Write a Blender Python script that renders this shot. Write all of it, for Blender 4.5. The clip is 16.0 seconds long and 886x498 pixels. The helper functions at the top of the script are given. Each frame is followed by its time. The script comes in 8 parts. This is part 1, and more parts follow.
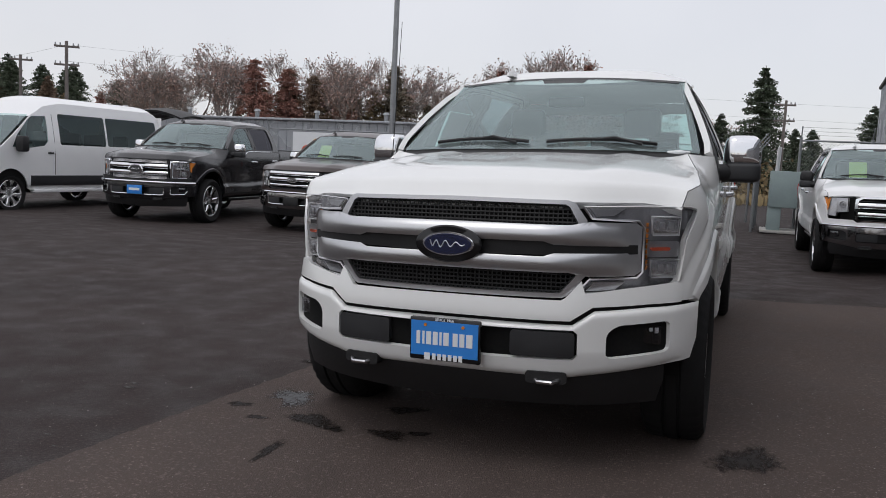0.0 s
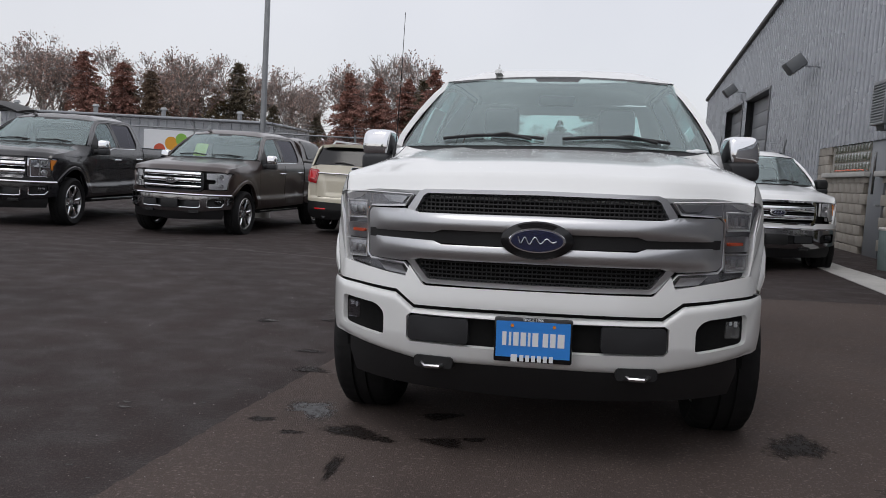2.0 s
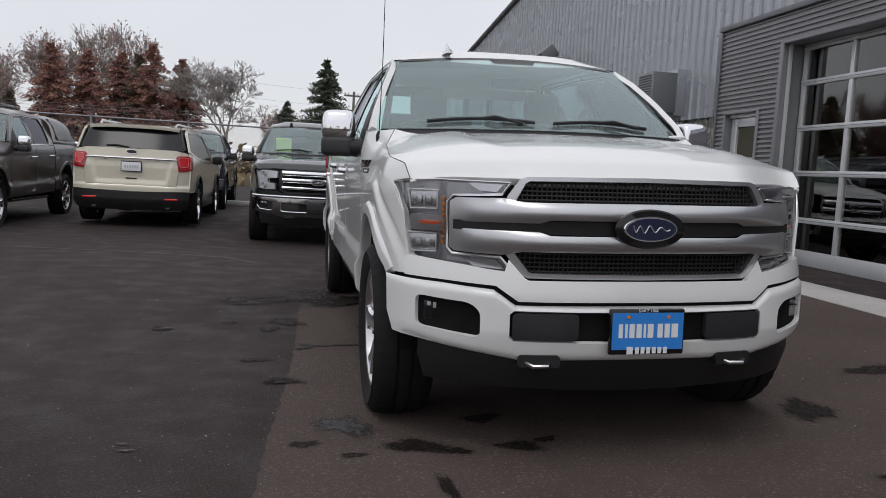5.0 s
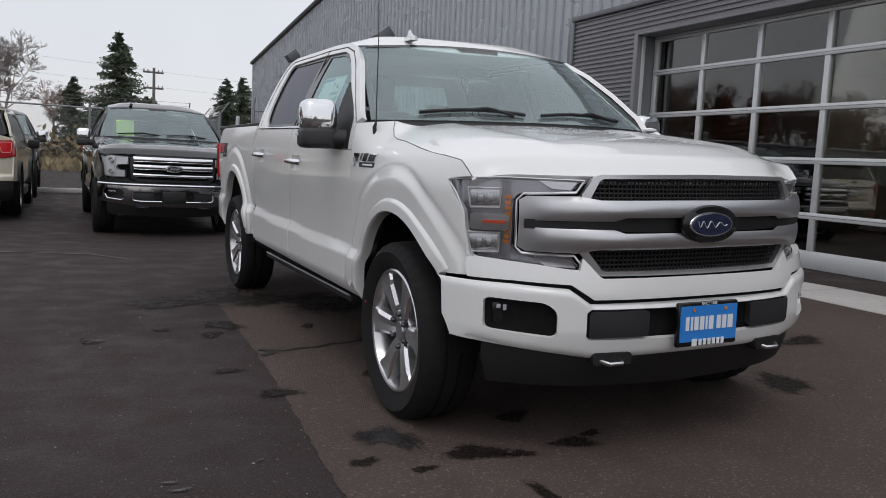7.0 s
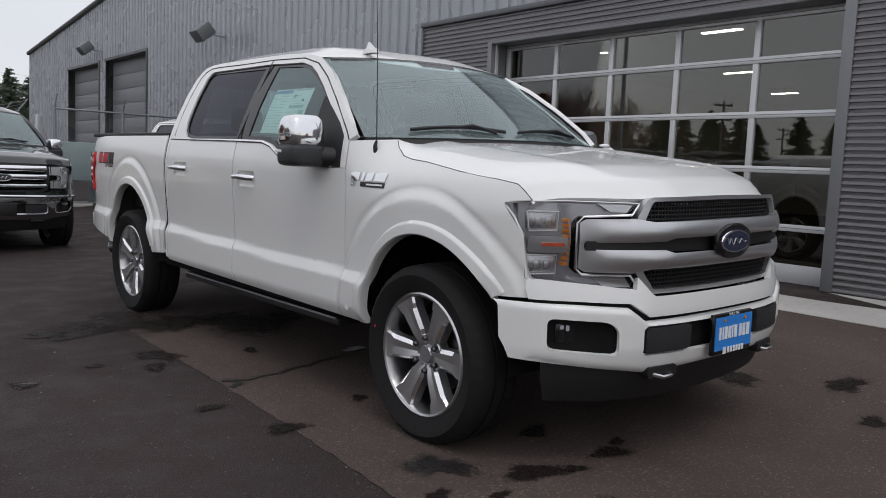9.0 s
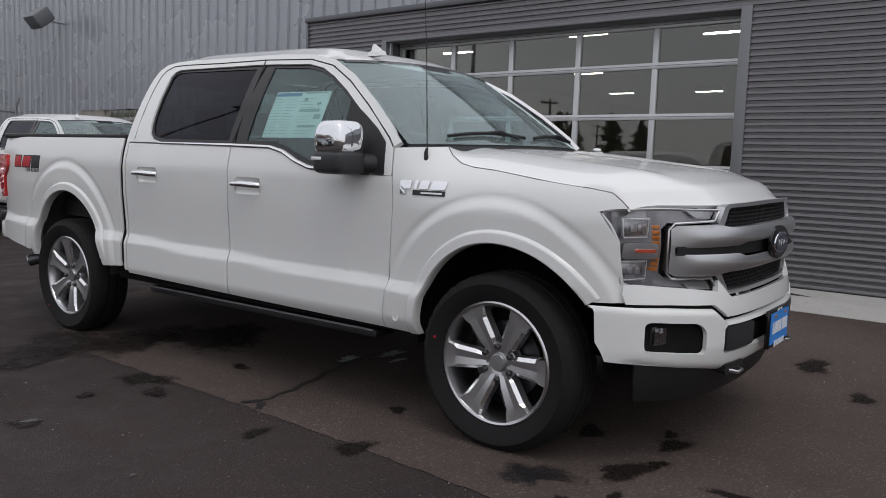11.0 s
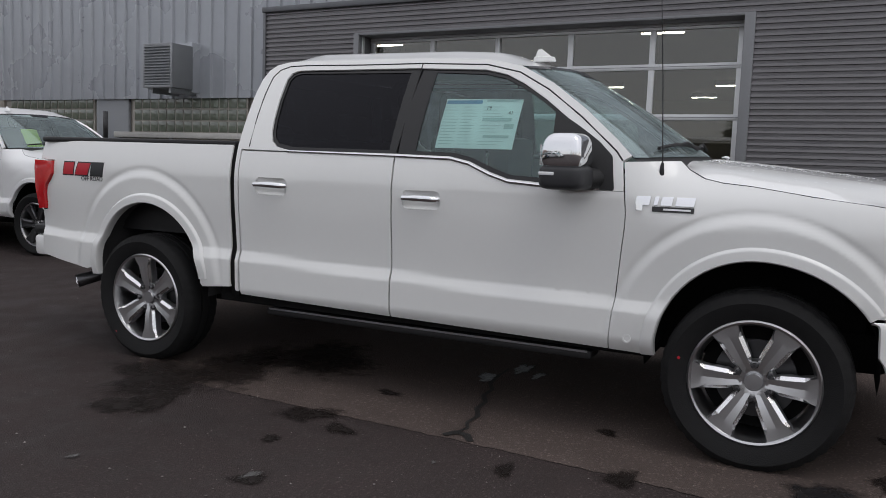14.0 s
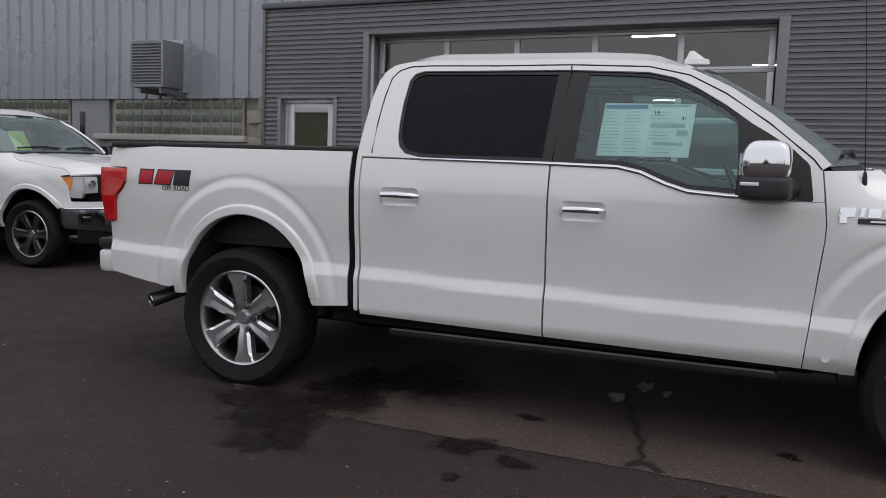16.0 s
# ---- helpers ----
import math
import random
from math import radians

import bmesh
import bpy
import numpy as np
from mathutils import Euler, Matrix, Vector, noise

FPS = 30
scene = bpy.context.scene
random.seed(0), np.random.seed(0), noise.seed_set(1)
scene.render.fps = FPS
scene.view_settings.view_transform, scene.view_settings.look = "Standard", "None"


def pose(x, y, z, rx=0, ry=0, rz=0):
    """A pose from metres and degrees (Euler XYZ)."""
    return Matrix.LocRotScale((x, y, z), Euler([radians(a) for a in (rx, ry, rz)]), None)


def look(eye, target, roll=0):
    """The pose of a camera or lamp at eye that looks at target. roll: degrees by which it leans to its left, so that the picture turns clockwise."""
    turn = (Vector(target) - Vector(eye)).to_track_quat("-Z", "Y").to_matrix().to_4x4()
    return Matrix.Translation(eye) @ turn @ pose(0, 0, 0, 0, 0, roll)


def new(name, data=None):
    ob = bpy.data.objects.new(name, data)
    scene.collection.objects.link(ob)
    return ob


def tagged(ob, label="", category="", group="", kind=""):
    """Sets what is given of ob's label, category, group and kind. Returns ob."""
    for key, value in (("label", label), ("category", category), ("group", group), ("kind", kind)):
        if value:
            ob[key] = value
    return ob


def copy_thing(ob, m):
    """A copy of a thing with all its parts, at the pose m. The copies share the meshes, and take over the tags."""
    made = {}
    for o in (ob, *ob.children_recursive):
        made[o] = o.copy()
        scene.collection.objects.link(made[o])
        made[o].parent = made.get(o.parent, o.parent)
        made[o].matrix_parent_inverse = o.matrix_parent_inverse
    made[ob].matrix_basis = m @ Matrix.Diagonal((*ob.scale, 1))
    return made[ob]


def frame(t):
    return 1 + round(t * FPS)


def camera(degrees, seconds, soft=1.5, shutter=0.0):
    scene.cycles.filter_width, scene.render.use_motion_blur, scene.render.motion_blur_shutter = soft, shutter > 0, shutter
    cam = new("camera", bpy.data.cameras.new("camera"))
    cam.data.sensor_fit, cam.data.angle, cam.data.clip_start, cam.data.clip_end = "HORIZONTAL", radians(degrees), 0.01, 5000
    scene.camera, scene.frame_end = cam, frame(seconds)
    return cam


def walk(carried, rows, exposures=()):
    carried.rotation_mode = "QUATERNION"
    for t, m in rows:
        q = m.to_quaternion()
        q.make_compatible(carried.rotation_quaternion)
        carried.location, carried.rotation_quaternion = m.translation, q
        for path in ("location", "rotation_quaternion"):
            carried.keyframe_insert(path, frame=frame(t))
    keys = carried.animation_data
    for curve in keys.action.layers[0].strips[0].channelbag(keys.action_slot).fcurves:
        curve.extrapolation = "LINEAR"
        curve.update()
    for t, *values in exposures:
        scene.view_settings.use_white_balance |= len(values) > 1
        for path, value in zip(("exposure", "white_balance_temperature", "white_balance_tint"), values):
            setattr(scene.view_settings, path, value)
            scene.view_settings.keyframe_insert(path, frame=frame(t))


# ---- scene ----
cam = camera(57.6, 16.0, 0.9)
PATH = [
    (0, (1.216, -4.205, 1.36), (0.512, -2.345, 1.144), 2.8),
    (0.5, (0.956, -4.267, 1.361), (0.332, -2.379, 1.146), 2.7),
    (1, (0.691, -4.314, 1.323), (0.134, -2.405, 1.115), 3.0),
    (1.5, (0.439, -4.335, 1.294), (-0.016, -2.398, 1.096), 3.3),
    (2, (0.179, -4.33, 1.268), (-0.134, -2.363, 1.081), 3.4),
    (2.5, (-0.093, -4.306, 1.243), (-0.304, -2.326, 1.058), 3.3),
    (3, (-0.36, -4.269, 1.241), (-0.449, -2.28, 1.058), 3.4),
    (3.5, (-0.626, -4.238, 1.229), (-0.629, -2.247, 1.042), 3.4),
    (4, (-0.88, -4.172, 1.218), (-0.736, -2.185, 1.034), 3.4),
    (4.5, (-1.145, -4.125, 1.219), (-0.867, -2.153, 1.028), 3.3),
    (5, (-1.39, -4.017, 1.2), (-0.999, -2.065, 1.009), 3.2),
    (5.2, (-1.482, -3.967, 1.228), (-1.02, -2.032, 1.021), 3.0),
    (7.3, (-2.512, -3.448, 1.214), (-1.583, -1.689, 1.008), 3.1),
    (7.5, (-2.598, -3.374, 1.222), (-1.615, -1.643, 1.02), 3.2),
    (8, (-2.805, -3.212, 1.253), (-1.684, -1.568, 1.056), 3.0),
    (8.5, (-3.04, -3.058, 1.261), (-1.844, -1.467, 1.067), 2.9),
    (8.7, (-3.138, -3.003, 1.267), (-1.903, -1.442, 1.072), 2.8),
    (10.8, (-3.961, -2.163, 1.28), (-2.381, -0.95, 1.093), 2.3),
    (11, (-4.037, -2.058, 1.287), (-2.44, -0.868, 1.097), 2.3),
    (11.5, (-4.207, -1.812, 1.299), (-2.559, -0.694, 1.112), 2.2),
    (12, (-4.37, -1.549, 1.292), (-2.688, -0.485, 1.103), 2.1),
    (12.5, (-4.482, -1.271, 1.304), (-2.759, -0.274, 1.11), 2.1),
    (13, (-4.597, -0.972, 1.323), (-2.838, -0.043, 1.125), 2.1),
    (13.5, (-4.711, -0.671, 1.328), (-2.94, 0.236, 1.127), 2.0),
    (14, (-4.8, -0.374, 1.34), (-3.015, 0.505, 1.139), 2.1),
    (14.5, (-4.863, -0.07, 1.326), (-3.066, 0.783, 1.124), 2.0),
    (15, (-4.893, 0.226, 1.331), (-3.08, 1.047, 1.132), 2.0),
    (15.5, (-4.933, 0.53, 1.327), (-3.095, 1.293, 1.129), 2.0),
    (16, (-4.97, 0.834, 1.341), (-3.116, 1.558, 1.148), 2.0),
]
walk(cam, [(t, look(eye, target, roll)) for t, eye, target, roll in PATH])

# ---- light ----
world = bpy.data.worlds.new("overcast_sky")
scene.world = world
world.use_nodes = True
wn, wl = world.node_tree.nodes, world.node_tree.links
wn.clear()
w_out = wn.new("ShaderNodeOutputWorld")
w_bg = wn.new("ShaderNodeBackground")
w_sky = wn.new("ShaderNodeTexSky")
w_sky.sky_type, w_sky.sun_disc = "NISHITA", False
w_sky.sun_elevation, w_sky.sun_rotation = radians(38), radians(200)
w_tc = wn.new("ShaderNodeTexCoord")
w_sep = wn.new("ShaderNodeSeparateXYZ")
w_grad = wn.new("ShaderNodeValToRGB")
w_grad.color_ramp.elements[0].position, w_grad.color_ramp.elements[0].color = 0.5, (0.868, 0.862, 0.90, 1)
w_grad.color_ramp.elements[1].position, w_grad.color_ramp.elements[1].color = 1.0, (1.19, 1.185, 1.245, 1)
w_half = wn.new("ShaderNodeMath")
w_half.operation = "MULTIPLY_ADD"
w_half.inputs[1].default_value, w_half.inputs[2].default_value = 0.5, 0.5
w_cloud = wn.new("ShaderNodeTexNoise")
w_cloud.inputs["Scale"].default_value, w_cloud.inputs["Detail"].default_value = 2.2, 5
w_cr = wn.new("ShaderNodeValToRGB")
w_cr.color_ramp.elements[0].position, w_cr.color_ramp.elements[0].color = 0.3, (0.91, 0.915, 0.925, 1)
w_cr.color_ramp.elements[1].position, w_cr.color_ramp.elements[1].color = 0.7, (1.03, 1.03, 1.03, 1)
w_mul = wn.new("ShaderNodeMix")
w_mul.data_type, w_mul.blend_type = "RGBA", "MULTIPLY"
w_mul.inputs["Factor"].default_value = 1.0
w_add = wn.new("ShaderNodeMix")
w_add.data_type, w_add.blend_type = "RGBA", "ADD"
w_add.inputs["Factor"].default_value = 0.02
wl.new(w_tc.outputs["Generated"], w_sep.inputs[0])
wl.new(w_sep.outputs["Z"], w_half.inputs[0])
wl.new(w_half.outputs[0], w_grad.inputs[0])
wl.new(w_tc.outputs["Generated"], w_cloud.inputs["Vector"])
wl.new(w_cloud.outputs["Fac"], w_cr.inputs[0])
wl.new(w_grad.outputs[0], w_mul.inputs["A"])
wl.new(w_cr.outputs[0], w_mul.inputs["B"])
wl.new(w_mul.outputs["Result"], w_add.inputs["A"])
wl.new(w_sky.outputs[0], w_add.inputs["B"])
wl.new(w_add.outputs["Result"], w_bg.inputs["Color"])
w_bg.inputs["Strength"].default_value = 0.785
wl.new(w_bg.outputs[0], w_out.inputs[0])
sun = new("sun", bpy.data.lights.new("sun", "SUN"))
sun.data.energy, sun.data.angle, sun.data.color = 0.5, radians(25), (1.0, 0.97, 0.93)
sun.matrix_world = look((0, 0, 30), (8, 14, 0))


# ---- materials ----
def material(name, color, rough=0.5, metal=0.0, vary=0.0, scale=8.0, bump=0.0, bump_scale=60.0, coat=0.0, detail=6.0,
             emit=None, strength=0.0, spec=0.5, alpha=1.0, island=0.0, rough_vary=0.0, stretch=(1, 1, 1)):
    """A node material: colour mottled at two scales, with fine relief."""
    m = bpy.data.materials.new(name)
    m.use_nodes = True
    n, l = m.node_tree.nodes, m.node_tree.links
    b = n["Principled BSDF"]
    b.inputs["Base Color"].default_value = (*color, 1)
    b.inputs["Roughness"].default_value, b.inputs["Metallic"].default_value = rough, metal
    b.inputs["Coat Weight"].default_value, b.inputs["Coat Roughness"].default_value = coat, 0.04
    b.inputs["Specular IOR Level"].default_value = spec
    b.inputs["Alpha"].default_value = alpha
    if emit:
        b.inputs["Emission Color"].default_value, b.inputs["Emission Strength"].default_value = (*emit, 1), strength
    if vary or bump or rough_vary or island:
        tc = n.new("ShaderNodeTexCoord")
        mp = n.new("ShaderNodeMapping")
        mp.inputs["Scale"].default_value = stretch
        l.new(tc.outputs["Object"], mp.inputs[0])
    if vary or island:
        a, c = n.new("ShaderNodeTexNoise"), n.new("ShaderNodeTexNoise")
        a.inputs["Scale"].default_value, a.inputs["Detail"].default_value = scale, detail
        c.inputs["Scale"].default_value, c.inputs["Detail"].default_value = scale * 11, 3
        l.new(mp.outputs[0], a.inputs["Vector"])
        l.new(mp.outputs[0], c.inputs["Vector"])
        s = n.new("ShaderNodeMath")
        s.operation = "MULTIPLY_ADD"
        s.inputs[1].default_value = 0.5
        l.new(c.outputs["Fac"], s.inputs[0])
        l.new(a.outputs["Fac"], s.inputs[2])
        r = n.new("ShaderNodeMapRange")
        r.inputs["From Min"].default_value, r.inputs["From Max"].default_value = 0.45, 1.05
        r.inputs["To Min"].default_value, r.inputs["To Max"].default_value = 1 - vary, 1 + vary
        l.new(s.outputs[0], r.inputs["Value"])
        last = r.outputs[0]
        if island:
            g = n.new("ShaderNodeNewGeometry")
            q = n.new("ShaderNodeMapRange")
            q.inputs["To Min"].default_value, q.inputs["To Max"].default_value = 1 - island, 1 + island
            l.new(g.outputs["Random Per Island"], q.inputs["Value"])
            k = n.new("ShaderNodeMath")
            k.operation = "MULTIPLY"
            l.new(last, k.inputs[0])
            l.new(q.outputs[0], k.inputs[1])
            last = k.outputs[0]
        x = n.new("ShaderNodeMix")
        x.data_type, x.blend_type = "RGBA", "MULTIPLY"
        x.inputs["Factor"].default_value = 1
        x.inputs["A"].default_value = (*color, 1)
        l.new(last, x.inputs["B"])
        l.new(x.outputs["Result"], b.inputs["Base Color"])
        if rough_vary:
            rr = n.new("ShaderNodeMapRange")
            rr.inputs["From Min"].default_value, rr.inputs["From Max"].default_value = 0.3, 0.7
            rr.inputs["To Min"].default_value, rr.inputs["To Max"].default_value = rough - rough_vary, rough + rough_vary
            l.new(a.outputs["Fac"], rr.inputs["Value"])
            l.new(rr.outputs[0], b.inputs["Roughness"])
    if bump:
        h, u = n.new("ShaderNodeTexNoise"), n.new("ShaderNodeBump")
        h.inputs["Scale"].default_value, h.inputs["Detail"].default_value = bump_scale, 4
        u.inputs["Strength"].default_value, u.inputs["Distance"].default_value = bump, 0.01
        l.new(mp.outputs[0], h.inputs["Vector"])
        l.new(h.outputs["Fac"], u.inputs["Height"])
        l.new(u.outputs[0], b.inputs["Normal"])
    return m


def glass_material(name, tint, rough=0.0, gloss=0.06, gain=1.5, haze=0.0, sheen=(0.80, 0.955, 0.965)):
    """Thin pane: tinted see-through with a mirror share that grows at grazing angles."""
    m = bpy.data.materials.new(name)
    m.use_nodes = True
    n, l = m.node_tree.nodes, m.node_tree.links
    n.clear()
    o, t, g = n.new("ShaderNodeOutputMaterial"), n.new("ShaderNodeBsdfTransparent"), n.new("ShaderNodeBsdfGlossy")
    mix, fr, ma = n.new("ShaderNodeMixShader"), n.new("ShaderNodeFresnel"), n.new("ShaderNodeMath")
    t.inputs["Color"].default_value = (*tint, 1)
    g.inputs["Roughness"].default_value = rough
    g.inputs["Color"].default_value = (*sheen, 1)
    fr.inputs["IOR"].default_value = 1.5
    ma.operation, ma.use_clamp = "MULTIPLY_ADD", True
    ma.inputs[1].default_value, ma.inputs[2].default_value = gain, gloss - 0.04
    l.new(fr.outputs[0], ma.inputs[0])
    l.new(ma.outputs[0], mix.inputs[0])
    l.new(t.outputs[0], mix.inputs[1])
    l.new(g.outputs[0], mix.inputs[2])
    last = mix
    # pale diffuse haze mixed in to lift the pane's brightness
    if haze:
        d, last = n.new("ShaderNodeBsdfDiffuse"), n.new("ShaderNodeMixShader")
        q, r = n.new("ShaderNodeTexNoise"), n.new("ShaderNodeMapRange")
        q.inputs["Scale"].default_value, q.inputs["Detail"].default_value = 3.0, 5
        r.inputs["From Min"].default_value, r.inputs["From Max"].default_value = 0.3, 0.7
        r.inputs["To Min"].default_value, r.inputs["To Max"].default_value = haze * 0.7, haze * 1.3
        l.new(q.outputs["Fac"], r.inputs["Value"])
        d.inputs["Color"].default_value = (0.50, 0.58, 0.585, 1)
        l.new(r.outputs[0], last.inputs[0])
        l.new(mix.outputs[0], last.inputs[1])
        l.new(d.outputs[0], last.inputs[2])
    l.new(last.outputs[0], o.inputs[0])
    return m


PAINT_WHITE = material("pearl_white_paint", (0.790, 0.797, 0.788), 0.34, 0.0, 0.012, 3.0, coat=0.9, spec=0.45)
PAINT_OXFORD = material("plain_white_paint", (0.85, 0.855, 0.86), 0.35, 0.0, 0.02, 3.0, coat=0.8)
PAINT_DARK = material("dark_grey_paint", (0.014, 0.0135, 0.016), 0.25, 0.1, 0.05, 3.0, coat=0.6)
PAINT_BROWN = material("dark_brown_grey_paint", (0.046, 0.032, 0.029), 0.30, 0.2, 0.05, 3.0, coat=0.6)
PAINT_BLACKGREEN = material("black_green_paint", (0.012, 0.016, 0.016), 0.22, 0.3, 0.05, 3.0, coat=1.0)
PAINT_GOLD = material("pale_gold_paint", (0.66, 0.615, 0.50), 0.32, 0.1, 0.03, 3.0, coat=1.0)
# chrome with the dark ground's reflection put into its colour
CHROME_SHADED = material("shaded_chrome", (0.36, 0.36, 0.37), 0.12, 1.0)
CHROME = material("chrome", (0.82, 0.83, 0.85), 0.06, 1.0)
SATIN = material("satin_silver", (0.56, 0.565, 0.58), 0.33, 0.9, 0.03, 6.0)
ALLOY_GREY = material("grey_alloy", (0.62, 0.62, 0.63), 0.28, 1.0, 0.04, 6.0)
ALLOY_PAINT = material("painted_grey_alloy", (0.52, 0.52, 0.53), 0.26, 0.92, 0.04, 6.0)
POLISHED = material("polished_alloy", (0.86, 0.86, 0.87), 0.22, 1.0, 0.03, 6.0)
SPOKE_SILVER = material("spoke_silver", (0.56, 0.56, 0.57), 0.30, 0.85, 0.05, 8.0)
ALLOY_DARK = material("dark_alloy", (0.10, 0.10, 0.105), 0.35, 0.8, 0.05, 9.0)
RUBBER = material("tyre_rubber", (0.010, 0.010, 0.0105), 0.8, 0.0, 0.15, 25.0, 0.25, 180.0, spec=0.3)
PLASTIC = material("black_plastic", (0.010, 0.010, 0.011), 0.55, 0.0, 0.1, 12.0, 0.15, 250.0)
PLASTIC_GLOSS = material("gloss_black", (0.008, 0.008, 0.009), 0.18, 0.0, 0.05, 9.0)
PLASTIC_GREY = material("dark_grey_plastic", (0.026, 0.027, 0.03), 0.5, 0.0, 0.08, 12.0, 0.1, 250.0)
UNDERBODY = material("underbody", (0.011, 0.011, 0.011), 0.95, 0.0, 0.3, 5.0, spec=0.12)
LINER = material("wheel_liner", (0.05, 0.05, 0.052), 0.85, 0.0, 0.25, 7.0, 0.2, 60.0)
DASH = material("dash_vinyl", (0.10, 0.105, 0.11), 0.6, 0.0, 0.1, 20.0, 0.1, 90.0)
FABRIC = material("seat_leather", (0.08, 0.08, 0.083), 0.6, 0.0, 0.1, 20.0, 0.1, 90.0)
CLEAR = glass_material("car_glass", (0.62, 0.82, 0.80), gloss=0.06, gain=1.2, haze=0.06)
VAN_GLASS = glass_material("van_glass", (0.22, 0.26, 0.26), gloss=0.045, gain=0.7)
WINDSHIELD = glass_material("windshield_glass", (0.68, 0.84, 0.83), gloss=0.12, gain=1.2, haze=0.20)
HOUSING = material("lamp_housing", (0.40, 0.40, 0.42), 0.25, 0.5, 0.05, 12.0)
PRIVACY = glass_material("privacy_glass", (0.06, 0.062, 0.075), gloss=0.03, gain=0.7, sheen=(0.88, 0.88, 0.98))
LENS = glass_material("lamp_lens", (0.90, 0.905, 0.92), gloss=0.045, gain=0.75, sheen=(0.95, 0.95, 0.97))
GARAGE_GLASS = glass_material("door_glass", (0.60, 0.60, 0.57), gloss=0.075, sheen=(0.95, 0.95, 0.93))
DOOR_PANE = material("olive_door_glass", (0.050, 0.046, 0.022), 0.25, 0.0, 0.1, 1.5)
PANES = (CLEAR, VAN_GLASS, WINDSHIELD, PRIVACY, LENS, GARAGE_GLASS)
RED_LENS = material("red_lens", (0.62, 0.010, 0.016), 0.12, 0.0, 0.08, 30.0, coat=1.0)
RED_PALE = material("pale_red_lens", (0.80, 0.25, 0.25), 0.2, 0.0, 0.05, 30.0, coat=0.6)
RED_DARK = material("dark_red_lens", (0.36, 0.010, 0.016), 0.12, 0.0, 0.08, 30.0, coat=1.0)
AMBER = material("amber_lens", (0.75, 0.24, 0.03), 0.2, 0.0, 0.1, 40.0, coat=0.6)
ORANGE = material("orange_marker", (0.72, 0.12, 0.05), 0.25, 0.0, 0.1, 30.0, coat=0.6)
LAMP_SILVER = material("lamp_reflector", (0.88, 0.89, 0.90), 0.25, 0.1, 0.04, 20.0)
BLUE_OVAL = material("badge_blue", (0.009, 0.014, 0.052), 0.2, 0.0, 0.05, 30.0, coat=1.0)
PLATE_BLUE = material("plate_blue", (0.03, 0.24, 0.72), 0.45, 0.0, 0.03, 12.0)
WHITE_MARK = material("white_print", (0.82, 0.84, 0.86), 0.5, 0.0, 0.02, 10.0)
BLACK_MARK = material("black_print", (0.02, 0.02, 0.022), 0.5, 0.0, 0.02, 10.0)
RED_MARK = material("red_print", (0.50, 0.02, 0.035), 0.35, 0.0, 0.03, 10.0)
PAPER = material("paper", (0.90, 0.91, 0.90), 0.6, 0.0, 0.03, 9.0)
PAPER_GREEN = material("green_note", (0.62, 0.80, 0.22), 0.6, 0.0, 0.03, 9.0)
INK_GREY = material("grey_ink", (0.50, 0.56, 0.55), 0.6, 0.0, 0.05, 9.0)
INK_BLUE = material("blue_ink", (0.16, 0.30, 0.48), 0.6, 0.0, 0.05, 9.0)
SIDING = material("grey_metal_siding", (0.360, 0.378, 0.408), 0.28, 0.25, 0.06, 0.8, 0.04, 30.0, rough_vary=0.06)
SIDING_DARK = material("dark_corrugated_metal", (0.148, 0.144, 0.150), 0.30, 0.30, 0.06, 0.9, 0.04, 40.0)
TRIM_GREY = material("grey_trim", (0.13, 0.135, 0.145), 0.45, 0.3, 0.06, 3.0)
JAMB_GREY = material("grey_jamb", (0.20, 0.205, 0.215), 0.45, 0.3, 0.06, 3.0)
ALUMINIUM = material("white_aluminium", (0.63, 0.64, 0.65), 0.38, 0.35, 0.04, 3.0)
DOOR_GREY = material("grey_door_paint", (0.22, 0.23, 0.245), 0.5, 0.0, 0.05, 2.0)
CONCRETE = material("concrete", (0.44, 0.43, 0.41), 0.85, 0.0, 0.16, 1.6, 0.25, 40.0)
BIN_TEAL = material("bin_plastic", (0.17, 0.215, 0.215), 0.6, 0.0, 0.15, 6.0)
BLOCK = material("tan_block", (0.34, 0.31, 0.27), 0.9, 0.0, 0.16, 5.0, 0.5, 90.0, island=0.12)
MORTAR = material("mortar", (0.31, 0.29, 0.26), 0.95, 0.0, 0.12, 6.0, 0.3, 90.0)
GLASS_BLOCK = material("glass_block", (0.10, 0.115, 0.088), 0.15, 0.0, 0.35, 9.0, 0.12, 25.0, coat=1.0, island=0.3)
GALV = material("galvanised_steel", (0.30, 0.31, 0.32), 0.5, 0.7, 0.12, 6.0)
LOUVRE = material("grey_louvre", (0.17, 0.18, 0.19), 0.5, 0.2, 0.06, 6.0)
BARK = material("bark", (0.25, 0.22, 0.205), 0.9, 0.0, 0.25, 4.0, 0.5, 40.0)
DRY_LEAF = material("dry_leaves", (0.38, 0.26, 0.225), 0.8, 0.0, 0.2, 1.0, island=0.3)
NEEDLE = material("green_needles", (0.075, 0.098, 0.062), 0.8, 0.0, 0.25, 0.8, island=0.45)
NEEDLE_MIX = material("brown_green_needles", (0.20, 0.14, 0.10), 0.85, 0.0, 0.25, 0.8, island=0.28)
NEEDLE_DRY = material("dark_dry_needles", (0.14, 0.115, 0.08), 0.85, 0.0, 0.3, 0.5, island=0.45)
NEEDLE_BROWN = material("rust_brown_needles", (0.30, 0.155, 0.125), 0.85, 0.0, 0.25, 0.8, island=0.28)
SHRUB_TAN = material("tan_shrub_leaves", (0.20, 0.15, 0.08), 0.85, 0.0, 0.25, 0.8, island=0.45)
